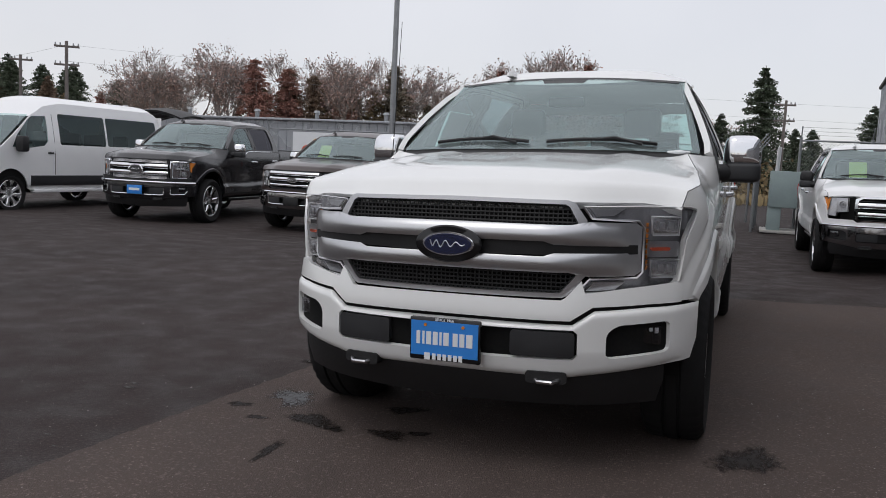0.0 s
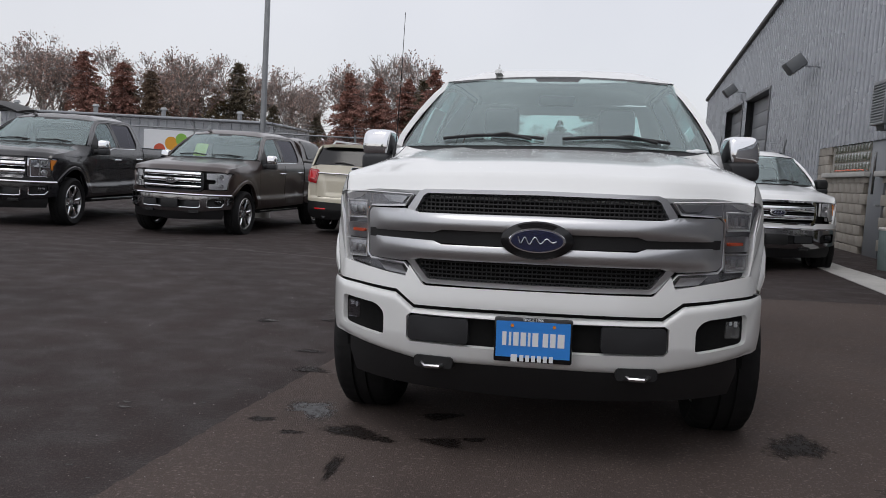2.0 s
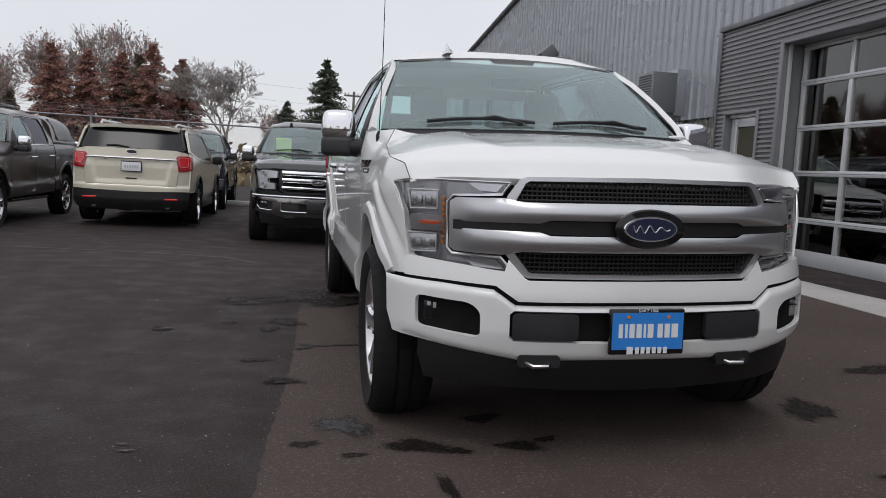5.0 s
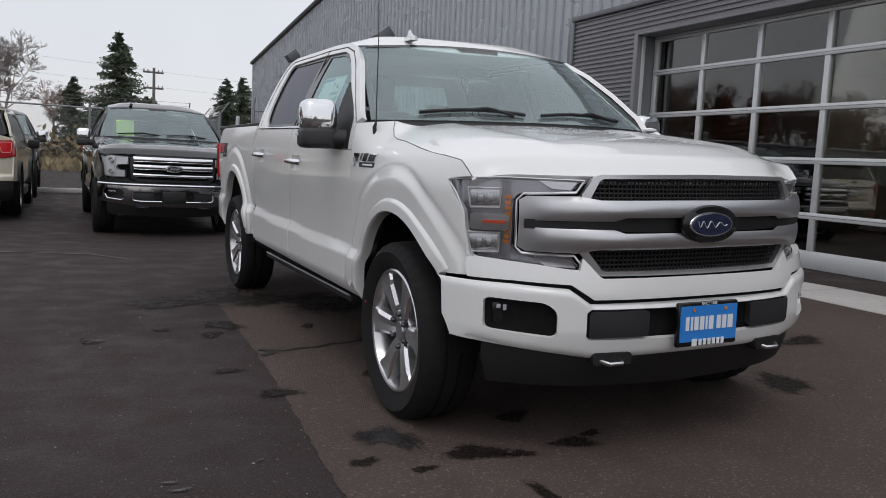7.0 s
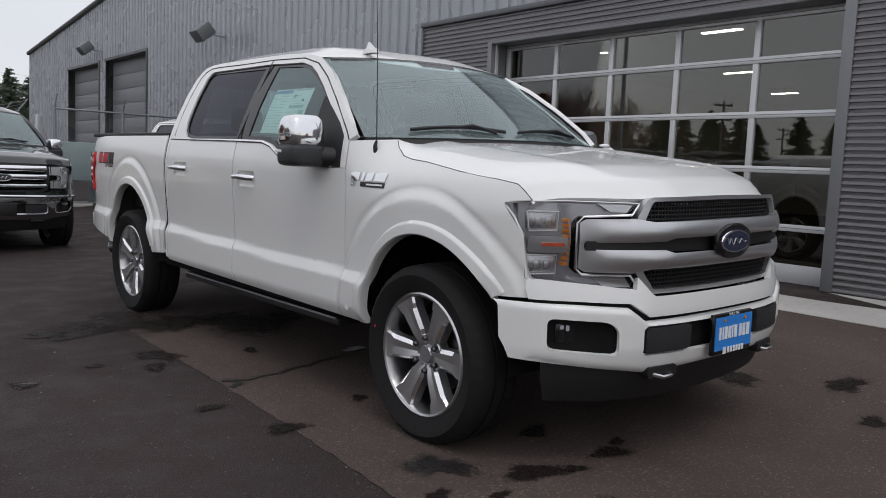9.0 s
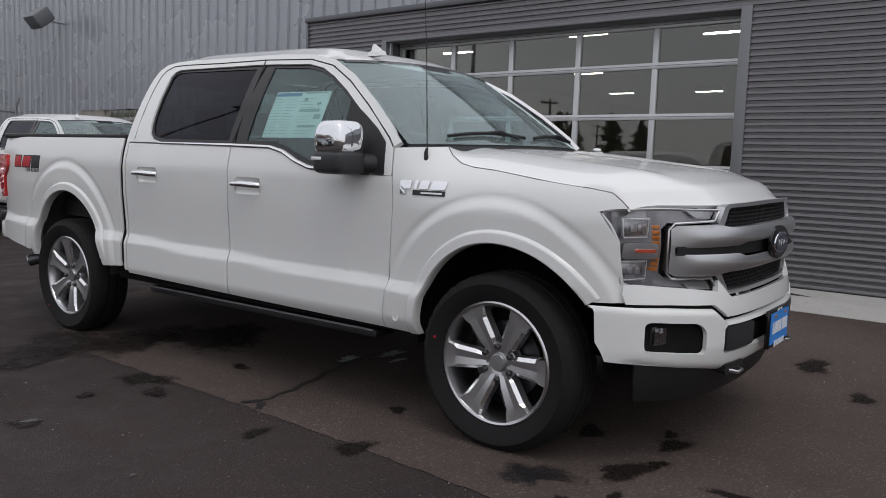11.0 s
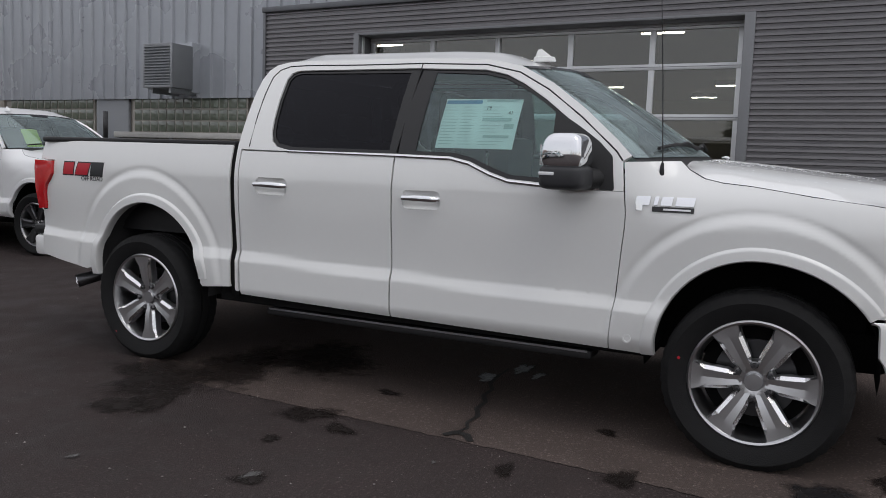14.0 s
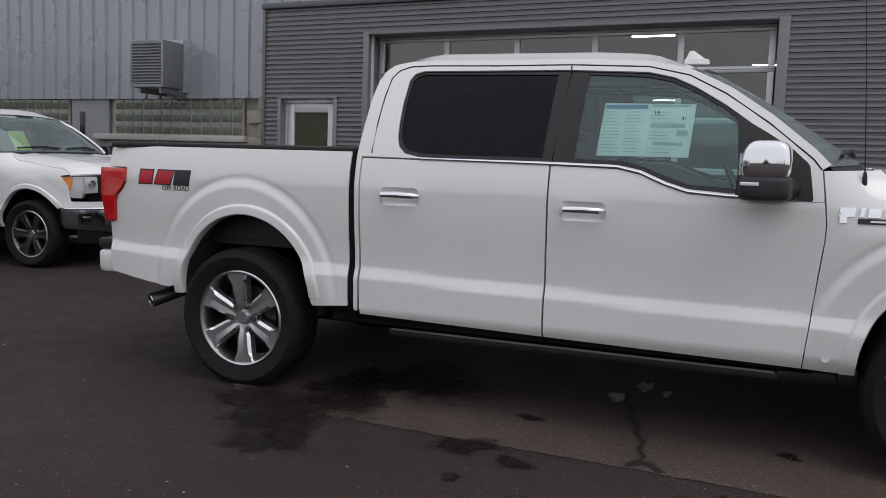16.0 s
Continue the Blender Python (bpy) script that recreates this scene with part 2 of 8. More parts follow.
DRY_GRASS = material("dry_grass", (0.30, 0.235, 0.13), 0.95, 0.0, 0.25, 1.2, 0.4, 30.0, island=0.3)
WOOD_POLE = material("weathered_pole", (0.17, 0.15, 0.14), 0.9, 0.0, 0.2, 3.0, 0.3, 50.0)
TEAL_BOX = material("pale_teal_paint", (0.27, 0.34, 0.34), 0.55, 0.0, 0.1, 3.0)
INTERIOR_WALL = material("shop_interior", (0.50, 0.475, 0.41), 0.8, 0.0, 0.08, 1.5)
TUBE = material("shop_and_fill_light", (0.9, 0.9, 0.85), 0.4, emit=(1.0, 0.96, 0.88), strength=26.0)


# ---- mesh tools ----
def mesh_of(name, bm, smooth=40):
    me = bpy.data.meshes.new(name)
    bmesh.ops.recalc_face_normals(bm, faces=bm.faces[:])
    bm.to_mesh(me)
    bm.free()
    if smooth:
        me.shade_smooth()
        me.set_sharp_from_angle(angle=radians(smooth))
    return me


def part_mesh(name, me, mat, parent=None, label="", at=None):
    ob = new(name, me)
    me.materials.append(mat)
    if parent is not None:
        ob.parent = parent
    if at is not None:
        ob.matrix_local = at
    if mat in PANES:
        ob.visible_shadow = False
    return tagged(ob, label)


def part(name, bm, mat, parent=None, label="", smooth=40, at=None):
    return part_mesh(name, mesh_of(name, bm, smooth), mat, parent, label, at)


def thing(name, label, category, at, group="", kind=""):
    ob = new(name)
    ob.matrix_world = at
    return tagged(ob, label, category, group, kind)


def box(bm, x0, x1, y0, y1, z0, z1, bevel=0.0, m=None):
    vs = [bm.verts.new(c) for c in ((x0, y0, z0), (x1, y0, z0), (x1, y1, z0), (x0, y1, z0), (x0, y0, z1), (x1, y0, z1), (x1, y1, z1), (x0, y1, z1))]
    fs = [bm.faces.new([vs[i] for i in q]) for q in ((3, 2, 1, 0), (4, 5, 6, 7), (0, 1, 5, 4), (1, 2, 6, 5), (2, 3, 7, 6), (3, 0, 4, 7))]
    out = vs
    if bevel:
        r = bmesh.ops.bevel(bm, geom=list({e for f in fs for e in f.edges}), offset=bevel, segments=2, profile=0.5, affect="EDGES")
        out = list({v for f in r["faces"] for v in f.verts} | {v for v in vs if v.is_valid})
    if m is not None:
        bmesh.ops.transform(bm, matrix=m, verts=[v for v in out if v.is_valid])
    return bm


def solid(x0, x1, y0, y1, z0, z1, bevel=0.0):
    return box(bmesh.new(), x0, x1, y0, y1, z0, z1, bevel)


def tube(bm, pts, r, n=8, r2=None, cap=True):
    """A round bar along points, tapering from r to r2."""
    pts = [Vector(p) for p in pts]
    rings = []
    for i, p in enumerate(pts):
        d = (pts[min(i + 1, len(pts) - 1)] - pts[max(i - 1, 0)]).normalized()
        a = d.orthogonal().normalized() if i == 0 else (a - d * a.dot(d)).normalized()
        b = d.cross(a)
        rr = r if r2 is None else r + (r2 - r) * i / (len(pts) - 1)
        rings.append([bm.verts.new(p + (a * math.cos(2 * math.pi * k / n) + b * math.sin(2 * math.pi * k / n)) * rr) for k in range(n)])
    for s, t in zip(rings, rings[1:]):
        for k in range(n):
            bm.faces.new((s[k], s[(k + 1) % n], t[(k + 1) % n], t[k]))
    if cap and n > 2:
        bm.faces.new(rings[0][::-1])
        bm.faces.new(rings[-1])
    return bm


def rod(pts, r, n=8, r2=None):
    return tube(bmesh.new(), pts, r, n, r2)


def lathe(bm, profile, n=48, axis="X", closed=False):
    """Turns (along, radius) points about an axis through the origin."""
    rings = []
    for a, r in profile:
        ring = []
        for k in range(n):
            c, s = r * math.cos(2 * math.pi * k / n), r * math.sin(2 * math.pi * k / n)
            ring.append(bm.verts.new((a, c, s) if axis == "X" else (c, a, s) if axis == "Y" else (c, s, a)))
        rings.append(ring)
    pairs = list(zip(rings, rings[1:])) + ([(rings[-1], rings[0])] if closed else [])
    for s, t in pairs:
        for k in range(n):
            bm.faces.new((s[k], s[(k + 1) % n], t[(k + 1) % n], t[k]))
    return bm


def sheet(name, outer, holes, step, fn, out, depth=0.02):
    """A panel with holes: a flat outline, cut into cells, carried by fn(u, v) into space, with turned-in edges."""
    bm = bmesh.new()
    for loop in (outer, *holes):
        vs = [bm.verts.new((u, v, 0)) for u, v in loop]
        for a, b in zip(vs, vs[1:] + vs[:1]):
            bm.edges.new((a, b))
    bmesh.ops.triangle_fill(bm, use_beauty=True, use_dissolve=False, edges=bm.edges[:])
    us, vs_ = [p[0] for p in outer], [p[1] for p in outer]
    for k in range(2):
        lo, hi = (min(us), max(us)) if k == 0 else (min(vs_), max(vs_))
        count = max(1, int((hi - lo) / step))
        for i in range(1, count):
            c = [0, 0, 0]
            c[k] = lo + (hi - lo) * i / count
            nn = [0, 0, 0]
            nn[k] = 1
            bmesh.ops.bisect_plane(bm, geom=bm.verts[:] + bm.edges[:] + bm.faces[:], dist=1e-5, plane_co=c, plane_no=nn)
    bm.verts.index_update()
    out = Vector(out)
    pos, nor = [], []
    h = 0.004
    for v in bm.verts:
        u, w = v.co.x, v.co.y
        pos.append(Vector(fn(u, w)))
        du = Vector(fn(u + h, w)) - Vector(fn(u - h, w))
        dv = Vector(fn(u, w + h)) - Vector(fn(u, w - h))
        q = du.cross(dv)
        q = q.normalized() if q.length > 1e-12 else out.copy()
        nor.append(q if q.dot(out) > 0 else -q)
    faces = []
    for f in bm.faces:
        ids = [v.index for v in f.verts]
        a, b, c = (pos[i] for i in ids[:3])
        faces.append(ids if (b - a).cross(c - a).dot(nor[ids[0]]) > 0 else ids[::-1])
    if depth:
        for e in [e for e in bm.edges if len(e.link_faces) == 1]:
            i, j = e.verts[0].index, e.verts[1].index
            k = len(pos)
            side = ((pos[j] - pos[i]).cross(nor[i]))
            mid = e.link_faces[0].calc_center_median()
            side = side.normalized() if side.length > 1e-12 else out
            if side.dot(Vector(fn(mid.x, mid.y)) - pos[i]) > 0:
                side = -side
            pos += [pos[i].copy(), pos[j].copy(), pos[j] - nor[j] * depth, pos[i] - nor[i] * depth]
            nor += [side] * 4
            q = [k, k + 1, k + 2, k + 3]
            faces.append(q if (pos[k + 1] - pos[k]).cross(pos[k + 2] - pos[k]).dot(side) > 0 else q[::-1])
    bm.free()
    me = bpy.data.meshes.new(name)
    me.from_pydata([tuple(p) for p in pos], [], faces)
    me.shade_smooth()
    me.normals_split_custom_set_from_vertices([tuple(q) for q in nor])
    return me


def surface(name, nu, nv, fn, depth=0.0, smooth=60):
    """A smooth grid fn(u, v) with u, v from 0 to 1."""
    bm = bmesh.new()
    g = [[bm.verts.new(fn(i / nu, j / nv)) for j in range(nv + 1)] for i in range(nu + 1)]
    for i in range(nu):
        for j in range(nv):
            bm.faces.new((g[i][j], g[i + 1][j], g[i + 1][j + 1], g[i][j + 1]))
    if depth:
        bmesh.ops.recalc_face_normals(bm, faces=bm.faces[:])
        bmesh.ops.solidify(bm, geom=bm.faces[:], thickness=depth)
    return mesh_of(name, bm, smooth)


def ss(a, b, x):
    t = min(1.0, max(0.0, (x - a) / (b - a)))
    return t * t * (3 - 2 * t)


def superbox(bm, a, b, c, p=0.36, nu=36, nv=18):
    """A smooth, rounded box with half sizes a, b, c."""
    pw = lambda t: math.copysign(abs(t) ** p, t)
    rows = []
    for j in range(1, nv):
        f = math.pi * (j / nv - 0.5)
        rows.append([bm.verts.new((a * pw(math.cos(f)) * pw(math.cos(2 * math.pi * i / nu)), b * pw(math.cos(f)) * pw(math.sin(2 * math.pi * i / nu)), c * pw(math.sin(f)))) for i in range(nu)])
    for q, r in zip(rows, rows[1:]):
        for i in range(nu):
            bm.faces.new((q[i], q[(i + 1) % nu], r[(i + 1) % nu], r[i]))
    bm.faces.new(rows[0][::-1])
    bm.faces.new(rows[-1])
    return bm


def arc(cx, cy, ra, rb, a0, a1, n):
    return [(cx + ra * math.cos(radians(a0 + (a1 - a0) * i / n)), cy + rb * math.sin(radians(a0 + (a1 - a0) * i / n))) for i in range(n + 1)]


def rounded(x0, x1, z0, z1, r, n=4):
    return arc(x1 - r, z1 - r, r, r, 0, 90, n) + arc(x0 + r, z1 - r, r, r, 90, 180, n) + arc(x0 + r, z0 + r, r, r, 180, 270, n) + arc(x1 - r, z0 + r, r, r, 270, 360, n)


def soft_poly(pts, r, n=4):
    """Rounds the corners of an outline."""
    out = []
    for i, p in enumerate(pts):
        p, a, b = Vector(p), Vector(pts[i - 1]), Vector(pts[(i + 1) % len(pts)])
        a, b = p + (a - p).normalized() * min(r, (a - p).length * 0.45), p + (b - p).normalized() * min(r, (b - p).length * 0.45)
        for k in range(n + 1):
            t = k / n
            q = a * (1 - t) ** 2 + p * 2 * t * (1 - t) + b * t * t
            out.append((q.x, q.y))
    return out


# ---- pickup trucks ----
# Local frame of a pickup: front axle over the origin, nose towards -y, its right side at -x.
AXLE_F, AXLE_R = -0.07, 3.712
SHAPE = {"fine": True}


def body_w(y, z):
    """Half width of the body side at a place along it and a height."""
    k = 0.0195 * (y - 1.84)
    w = 1.010 - 0.10 * ss(0.56, 0.36, z) + 0.024 * min(1.0, max(0.0, (0.762 + k - z) / 0.060)) - 0.016 * ss(1.12, 0.765 + k, z)
    if z > 1.22:
        w -= 0.48 * (z - 1.22) ** 1.5
    for yc, zc, ra, rb in ((-0.05, 0.50, 0.67, 0.672), (3.686, 0.55, 0.63, 0.695)):
        e = math.hypot((y - yc) / ra, (z - zc) / rb)
        w += (0.013 * (1 - ss(0.93 if SHAPE["fine"] else 0.80, 1.0, e)) - (0.0045 * math.exp(-((e - 1.016) / 0.024) ** 2) if SHAPE["fine"] else 0.0)) * ss(0.60, 0.85, z + 0.15)
    if y < -0.35:
        w -= 0.9 * (y + 0.35) ** 2
    crown = ss(0.62, 0.20, y)
    if crown and z > 1.08:
        w -= crown * 1.5 * (z - 1.08) ** 2
    if y > 4.3:
        w -= 0.25 * (y - 4.3) ** 2
    return w


def nose_y(x):
    return -0.985 + 0.05 * x * x + 0.47 * x ** 4


def bumper_y(x, z):
    return -1.027 + 0.05 * x * x + 0.37 * x ** 4 + 6.0 * max(0, abs(x) - 0.89) ** 2 + 0.5 * max(0, 0.56 - z) ** 1.3 + 0.9 * max(0, z - 0.68) ** 2


def face(x, z, d=0.0):
    """A place on the nose, d behind its skin."""
    return (x, nose_y(x) + 0.22 * max(0, z - 1.0) ** 1.5 + 0.06 * (1.0 - z) * (z < 1.0) + d, z)


ARCH_F = (-0.065, 0.50, 0.455, 0.475, 0.535)
ARCH_R = (3.66, 0.56, 0.455, 0.485, 0.455)
def wheel_arch(arch, a0, a1, n):
    """Edge of a wheel opening, longer ahead of the wheel than behind it."""
    cx, cz, ra, rb, rf = arch
    return [(cx + (ra if math.cos(t) > 0 else rf) * math.cos(t), cz + rb * math.sin(t)) for t in (radians(a0 + (a1 - a0) * i / n) for i in range(n + 1))]


HOOD_CUT = [(0.33, 1.405), (0.285, 1.365), (0.207, 1.325), (0.124, 1.309), (0.0, 1.299), (-0.26, 1.264), (-0.50, 1.238), (-0.593, 1.222), (-0.628, 1.194), (-0.662, 1.160)]
SEAM = [(0.605, 0.480), (0.597, 0.603), (0.583, 0.728), (0.564, 0.945), (0.551, 1.08), (0.549, 1.15), (0.561, 1.27)]
FENDER = ([(y - 0.0025, z) for y, z in SEAM] + [(0.574, 1.395)] + HOOD_CUT + [(-0.60, 1.155), (-0.555, 1.145), (-0.59, 1.09), (-0.635, 1.02), (-0.655, 0.838), (-0.715, 0.825), (-0.705, 0.760), (-0.53, 0.756)]
          + wheel_arch(ARCH_F, 147, -2, 24) + [(0.405, 0.475)])
BELT = [(1.832, 1.382), (1.50, 1.376), (1.39, 1.353), (1.27, 1.303), (1.16, 1.270), (0.98, 1.258), (0.68, 1.254)]
DOOR_FRONT = [(1.832, 0.50)] + BELT + [(0.5635, 1.254)] + [(y + 0.0025, z) for y, z in SEAM[-2::-1]]
DOOR_REAR = [(1.842, 0.50), (2.892, 0.52), (2.898, 0.9), (2.902, 1.30), (2.900, 1.394), (1.842, 1.384)]
CAB_FRAME = ([(2.909, 0.535), (2.930, 0.54), (2.938, 1.42), (2.928, 1.55), (2.914, 1.74), (2.898, 1.83), (2.868, 1.888), (2.82, 1.922), (2.74, 1.938), (2.60, 1.944), (2.2, 1.942), (1.7, 1.938), (1.40, 1.922),
              (1.20, 1.882), (1.00, 1.785), (0.80, 1.648), (0.62, 1.50), (0.545, 1.425), (0.582, 1.40), (0.567, 1.285), (0.566, 1.256)]
             + [(0.68, 1.256), (0.98, 1.260), (1.16, 1.272), (1.27, 1.310), (1.39, 1.360), (1.50, 1.386), (1.84, 1.392), (2.909, 1.404)])
SIDE_HOLE = [(0.645, 1.285), (0.625, 1.375), (0.70, 1.45), (0.85, 1.578), (1.02, 1.70), (1.16, 1.785), (1.27, 1.836), (1.40, 1.865), (1.84, 1.882), (2.54, 1.884), (2.64, 1.884), (2.688, 1.868), (2.712, 1.832),
             (2.719, 1.70), (2.716, 1.58), (2.709, 1.51), (2.692, 1.460), (2.650, 1.424), (2.55, 1.404), (1.84, 1.402), (1.50, 1.396), (1.385, 1.374), (1.265, 1.324), (1.16, 1.292), (0.98, 1.280)]
GLASS_FRONT = [(0.935, 1.40), (0.950, 1.628), (1.04, 1.69), (1.17, 1.766), (1.28, 1.815), (1.40, 1.84), (1.70, 1.855), (1.722, 1.42), (1.49, 1.416), (1.375, 1.391), (1.25, 1.342), (1.15, 1.311), (0.94, 1.302)]
GLASS_REAR = [(1.885, 1.42), (1.865, 1.855), (2.53, 1.864), (2.63, 1.864), (2.672, 1.850), (2.693, 1.822), (2.700, 1.70), (2.697, 1.58), (2.690, 1.52), (2.675, 1.474), (2.640, 1.442), (2.54, 1.424)]
BED_SIDE = ([(2.972, 0.56), (2.974, 1.432), (4.715, 1.43), (4.730, 1.296), (4.556, 1.294), (4.558, 1.198), (4.592, 1.154), (4.640, 1.112), (4.655, 1.055), (4.664, 0.942), (4.728, 0.935), (4.725, 0.83), (4.700, 0.625), (4.22, 0.565)]
            + arc(*ARCH_R[:4], 4, 180, 24) + [(3.19, 0.54)])
TAIL_LAMP = [(4.563, 1.286), (4.565, 1.202), (4.600, 1.160), (4.648, 1.116), (4.662, 1.060), (4.672, 0.950), (4.755, 0.945), (4.785, 1.10), (4.790, 1.288)]


HANDLES = ((1.655, 1.165), (2.66, 1.195))
CUPS = [rounded(y - 0.115, y + 0.115, z - 0.055, z + 0.045, 0.03) for y, z in HANDLES]


def on_side(s, d=0.0):
    return lambda y, z: (s * (body_w(y, z) - d), y, z)


def wheel_mesh_tyre(bm, width=0.275, r=0.42, rim=0.290):
    h = width / 2
    prof = [(-h * 0.78, rim), (-h * 0.95, rim + 0.035), (-h * 1.04, rim + 0.085), (-h * 0.98, r - 0.035), (-h * 0.86, r - 0.010), (-h * 0.68, r), (-h * 0.30, r + 0.002), (-h * 0.28, r - 0.010), (-h * 0.2, r - 0.010), (-h * 0.18, r + 0.003),
            (h * 0.18, r + 0.003), (h * 0.2, r - 0.010), (h * 0.28, r - 0.010), (h * 0.30, r + 0.002), (h * 0.68, r), (h * 0.86, r - 0.010), (h * 0.98, r - 0.035), (h * 1.04, rim + 0.085), (h * 0.95, rim + 0.035), (h * 0.78, rim)]
    lathe(bm, prof, 120, closed=True)
    for v in bm.verts:
        rr = math.hypot(v.co.y, v.co.z)
        a = math.degrees(math.atan2(v.co.z, v.co.y)) % 360
        if rr > r - 0.04 and abs(v.co.x) > h * 0.6 and int(a / 3 + 0.5) % 3 == 0:
            k = (rr - 0.006) / rr
            v.co.y, v.co.z = v.co.y * k, v.co.z * k
    return bm


def wheel(parent, x, y, z, s, spokes=6, rim_mat=None, dark=None, twist=12.0, r=0.42):
    """A road wheel: tyre, rim, brake disc, spokes, nuts and cap; its face looks towards s * x."""
    at = pose(x, y, z, 0, 0, 0 if s < 0 else 180)
    rim_mat, dark = rim_mat or POLISHED, dark or ALLOY_DARK
    root = part("wheel", wheel_mesh_tyre(bmesh.new(), r=r), RUBBER, parent, "black road tyre on an alloy wheel", 50, at)
    rr = 0.290
    bm = bmesh.new()
    lathe(bm, [(-0.112, rr + 0.004), (-0.118, rr - 0.004), (-0.114, rr - 0.014), (-0.098, rr - 0.020), (-0.05, rr - 0.034), (0.10, rr - 0.03), (0.11, rr)], 72)
    part("rim", bm, ALLOY_GREY if spokes == 6 else rim_mat, root)
    bm = bmesh.new()
    lathe(bm, [(0.0, 0.03), (0.0, 0.185), (0.02, 0.185), (0.02, 0.03)], 48)
    part("brake_disc", bm, ALLOY_DARK, root)
    bm = bmesh.new()
    lathe(bm, [(0.05, 0.0), (0.05, 0.25)], 40)
    part("wheel_back", bm, UNDERBODY, root)
    bm = bmesh.new()
    lathe(bm, [(-0.02, 0.100), (-0.066, 0.100), (-0.074, 0.094), (-0.078, 0.060), (-0.072, 0.048), (-0.072, 0.0)], 40)
    part("hub", bm, ALLOY_GREY, root)
    half = 360 / spokes
    slim = min(1.0, 6 / spokes)
    bm = bmesh.new()
    rows = []
    for rad, w, ch, top in ((0.050, 0.026, 0.005, -0.078), (0.088, 0.034, 0.010, -0.088), (0.112, 0.045, 0.016, -0.094), (0.15, 0.049, 0.017, -0.099), (0.215, 0.055, 0.017, -0.106), (0.236, 0.060, 0.007, -0.108), (0.283, 0.073, 0.006, -0.112)):
        w *= slim
        rows.append([bm.verts.new(p) for p in ((top + 0.060, -w, rad), (top + 0.013, -w, rad), (top, -w + ch, rad), (top + 0.006, 0.0, rad), (top, w - ch, rad), (top + 0.013, w, rad), (top + 0.060, w, rad))])
    for a, b in zip(rows, rows[1:]):
        for k in range(6):
            q = bm.faces.new((a[k], a[k + 1], b[k + 1], b[k]))
            q.material_index = 1 if k in (1, 4) else 0
    bm.faces.new(rows[-1])
    me = mesh_of("spoke", bm, 12)
    me.materials.append(SPOKE_SILVER if rim_mat == POLISHED else rim_mat)
    me.materials.append(rim_mat)
    nut = bmesh.new()
    lathe(nut, [(-0.060, 0.015), (-0.094, 0.0145), (-0.102, 0.009), (-0.102, 0.0)], 6)
    nut_me = mesh_of("lug_nut", nut, 30)
    nut_me.materials.append(ALLOY_DARK if spokes == 6 else CHROME)
    for k in range(spokes):
        sp = new("spoke", me)
        sp.parent, sp.matrix_local = root, pose(0, 0, 0, twist + k * half)
        nt = new("lug_nut", nut_me)
        a = radians(twist + k * half + half / 2)
        nt.parent, nt.matrix_local = root, pose(0, -math.sin(a) * 0.078, math.cos(a) * 0.078)
    bm = bmesh.new()
    lathe(bm, [(-0.070, 0.042), (-0.082, 0.042), (-0.087, 0.038), (-0.088, 0.0)], 32)
    part("wheel_cap", bm, SATIN, root)
    return root


def flare(name, s, arch, a0, a1, paint, parent, wide=0.066, out=0.022):
    cx, cz, ra, rb, rf = arch

    def fn(u, v):
        t = radians(a0 + (a1 - a0) * u)
        y, z = cx + ((ra if math.cos(t) > 0 else rf) - 0.006 + wide * v) * math.cos(t), cz + (rb - 0.006 + wide * v) * math.sin(t)
        lift = out * (0.35 + 0.65 * ss(0, 0.07, u) * ss(1.0, 0.95, u)) * (1 - 0.35 * v) * (1 - ss(0.80, 1.0, v)) * min(1.0, 0.6 + 4 * v) if v > 0 else out * 0.6
        return (s * (body_w(y, z) + lift + 0.001), y, z)

    def fn2(u, v):
        return fn(u, (v - 0.3) / 0.7) if v > 0.3 else tuple(Vector(fn(u, 0)) - Vector((s * 0.05 * (0.3 - v) / 0.3, 0, 0)))
    return part_mesh(name, surface(name, 44, 16, fn2, smooth=50), paint, parent)


def text_mark(words, size, at, mat, parent, name="lettering"):
    cu = bpy.data.curves.new(name, "FONT")
    cu.body, cu.size, cu.extrude = words, size, 0.0006
    cu.align_x, cu.align_y = "CENTER", "CENTER"
    cu.materials.append(mat)
    ob = new(name, cu)
    ob.parent, ob.matrix_local = parent, at
    return ob


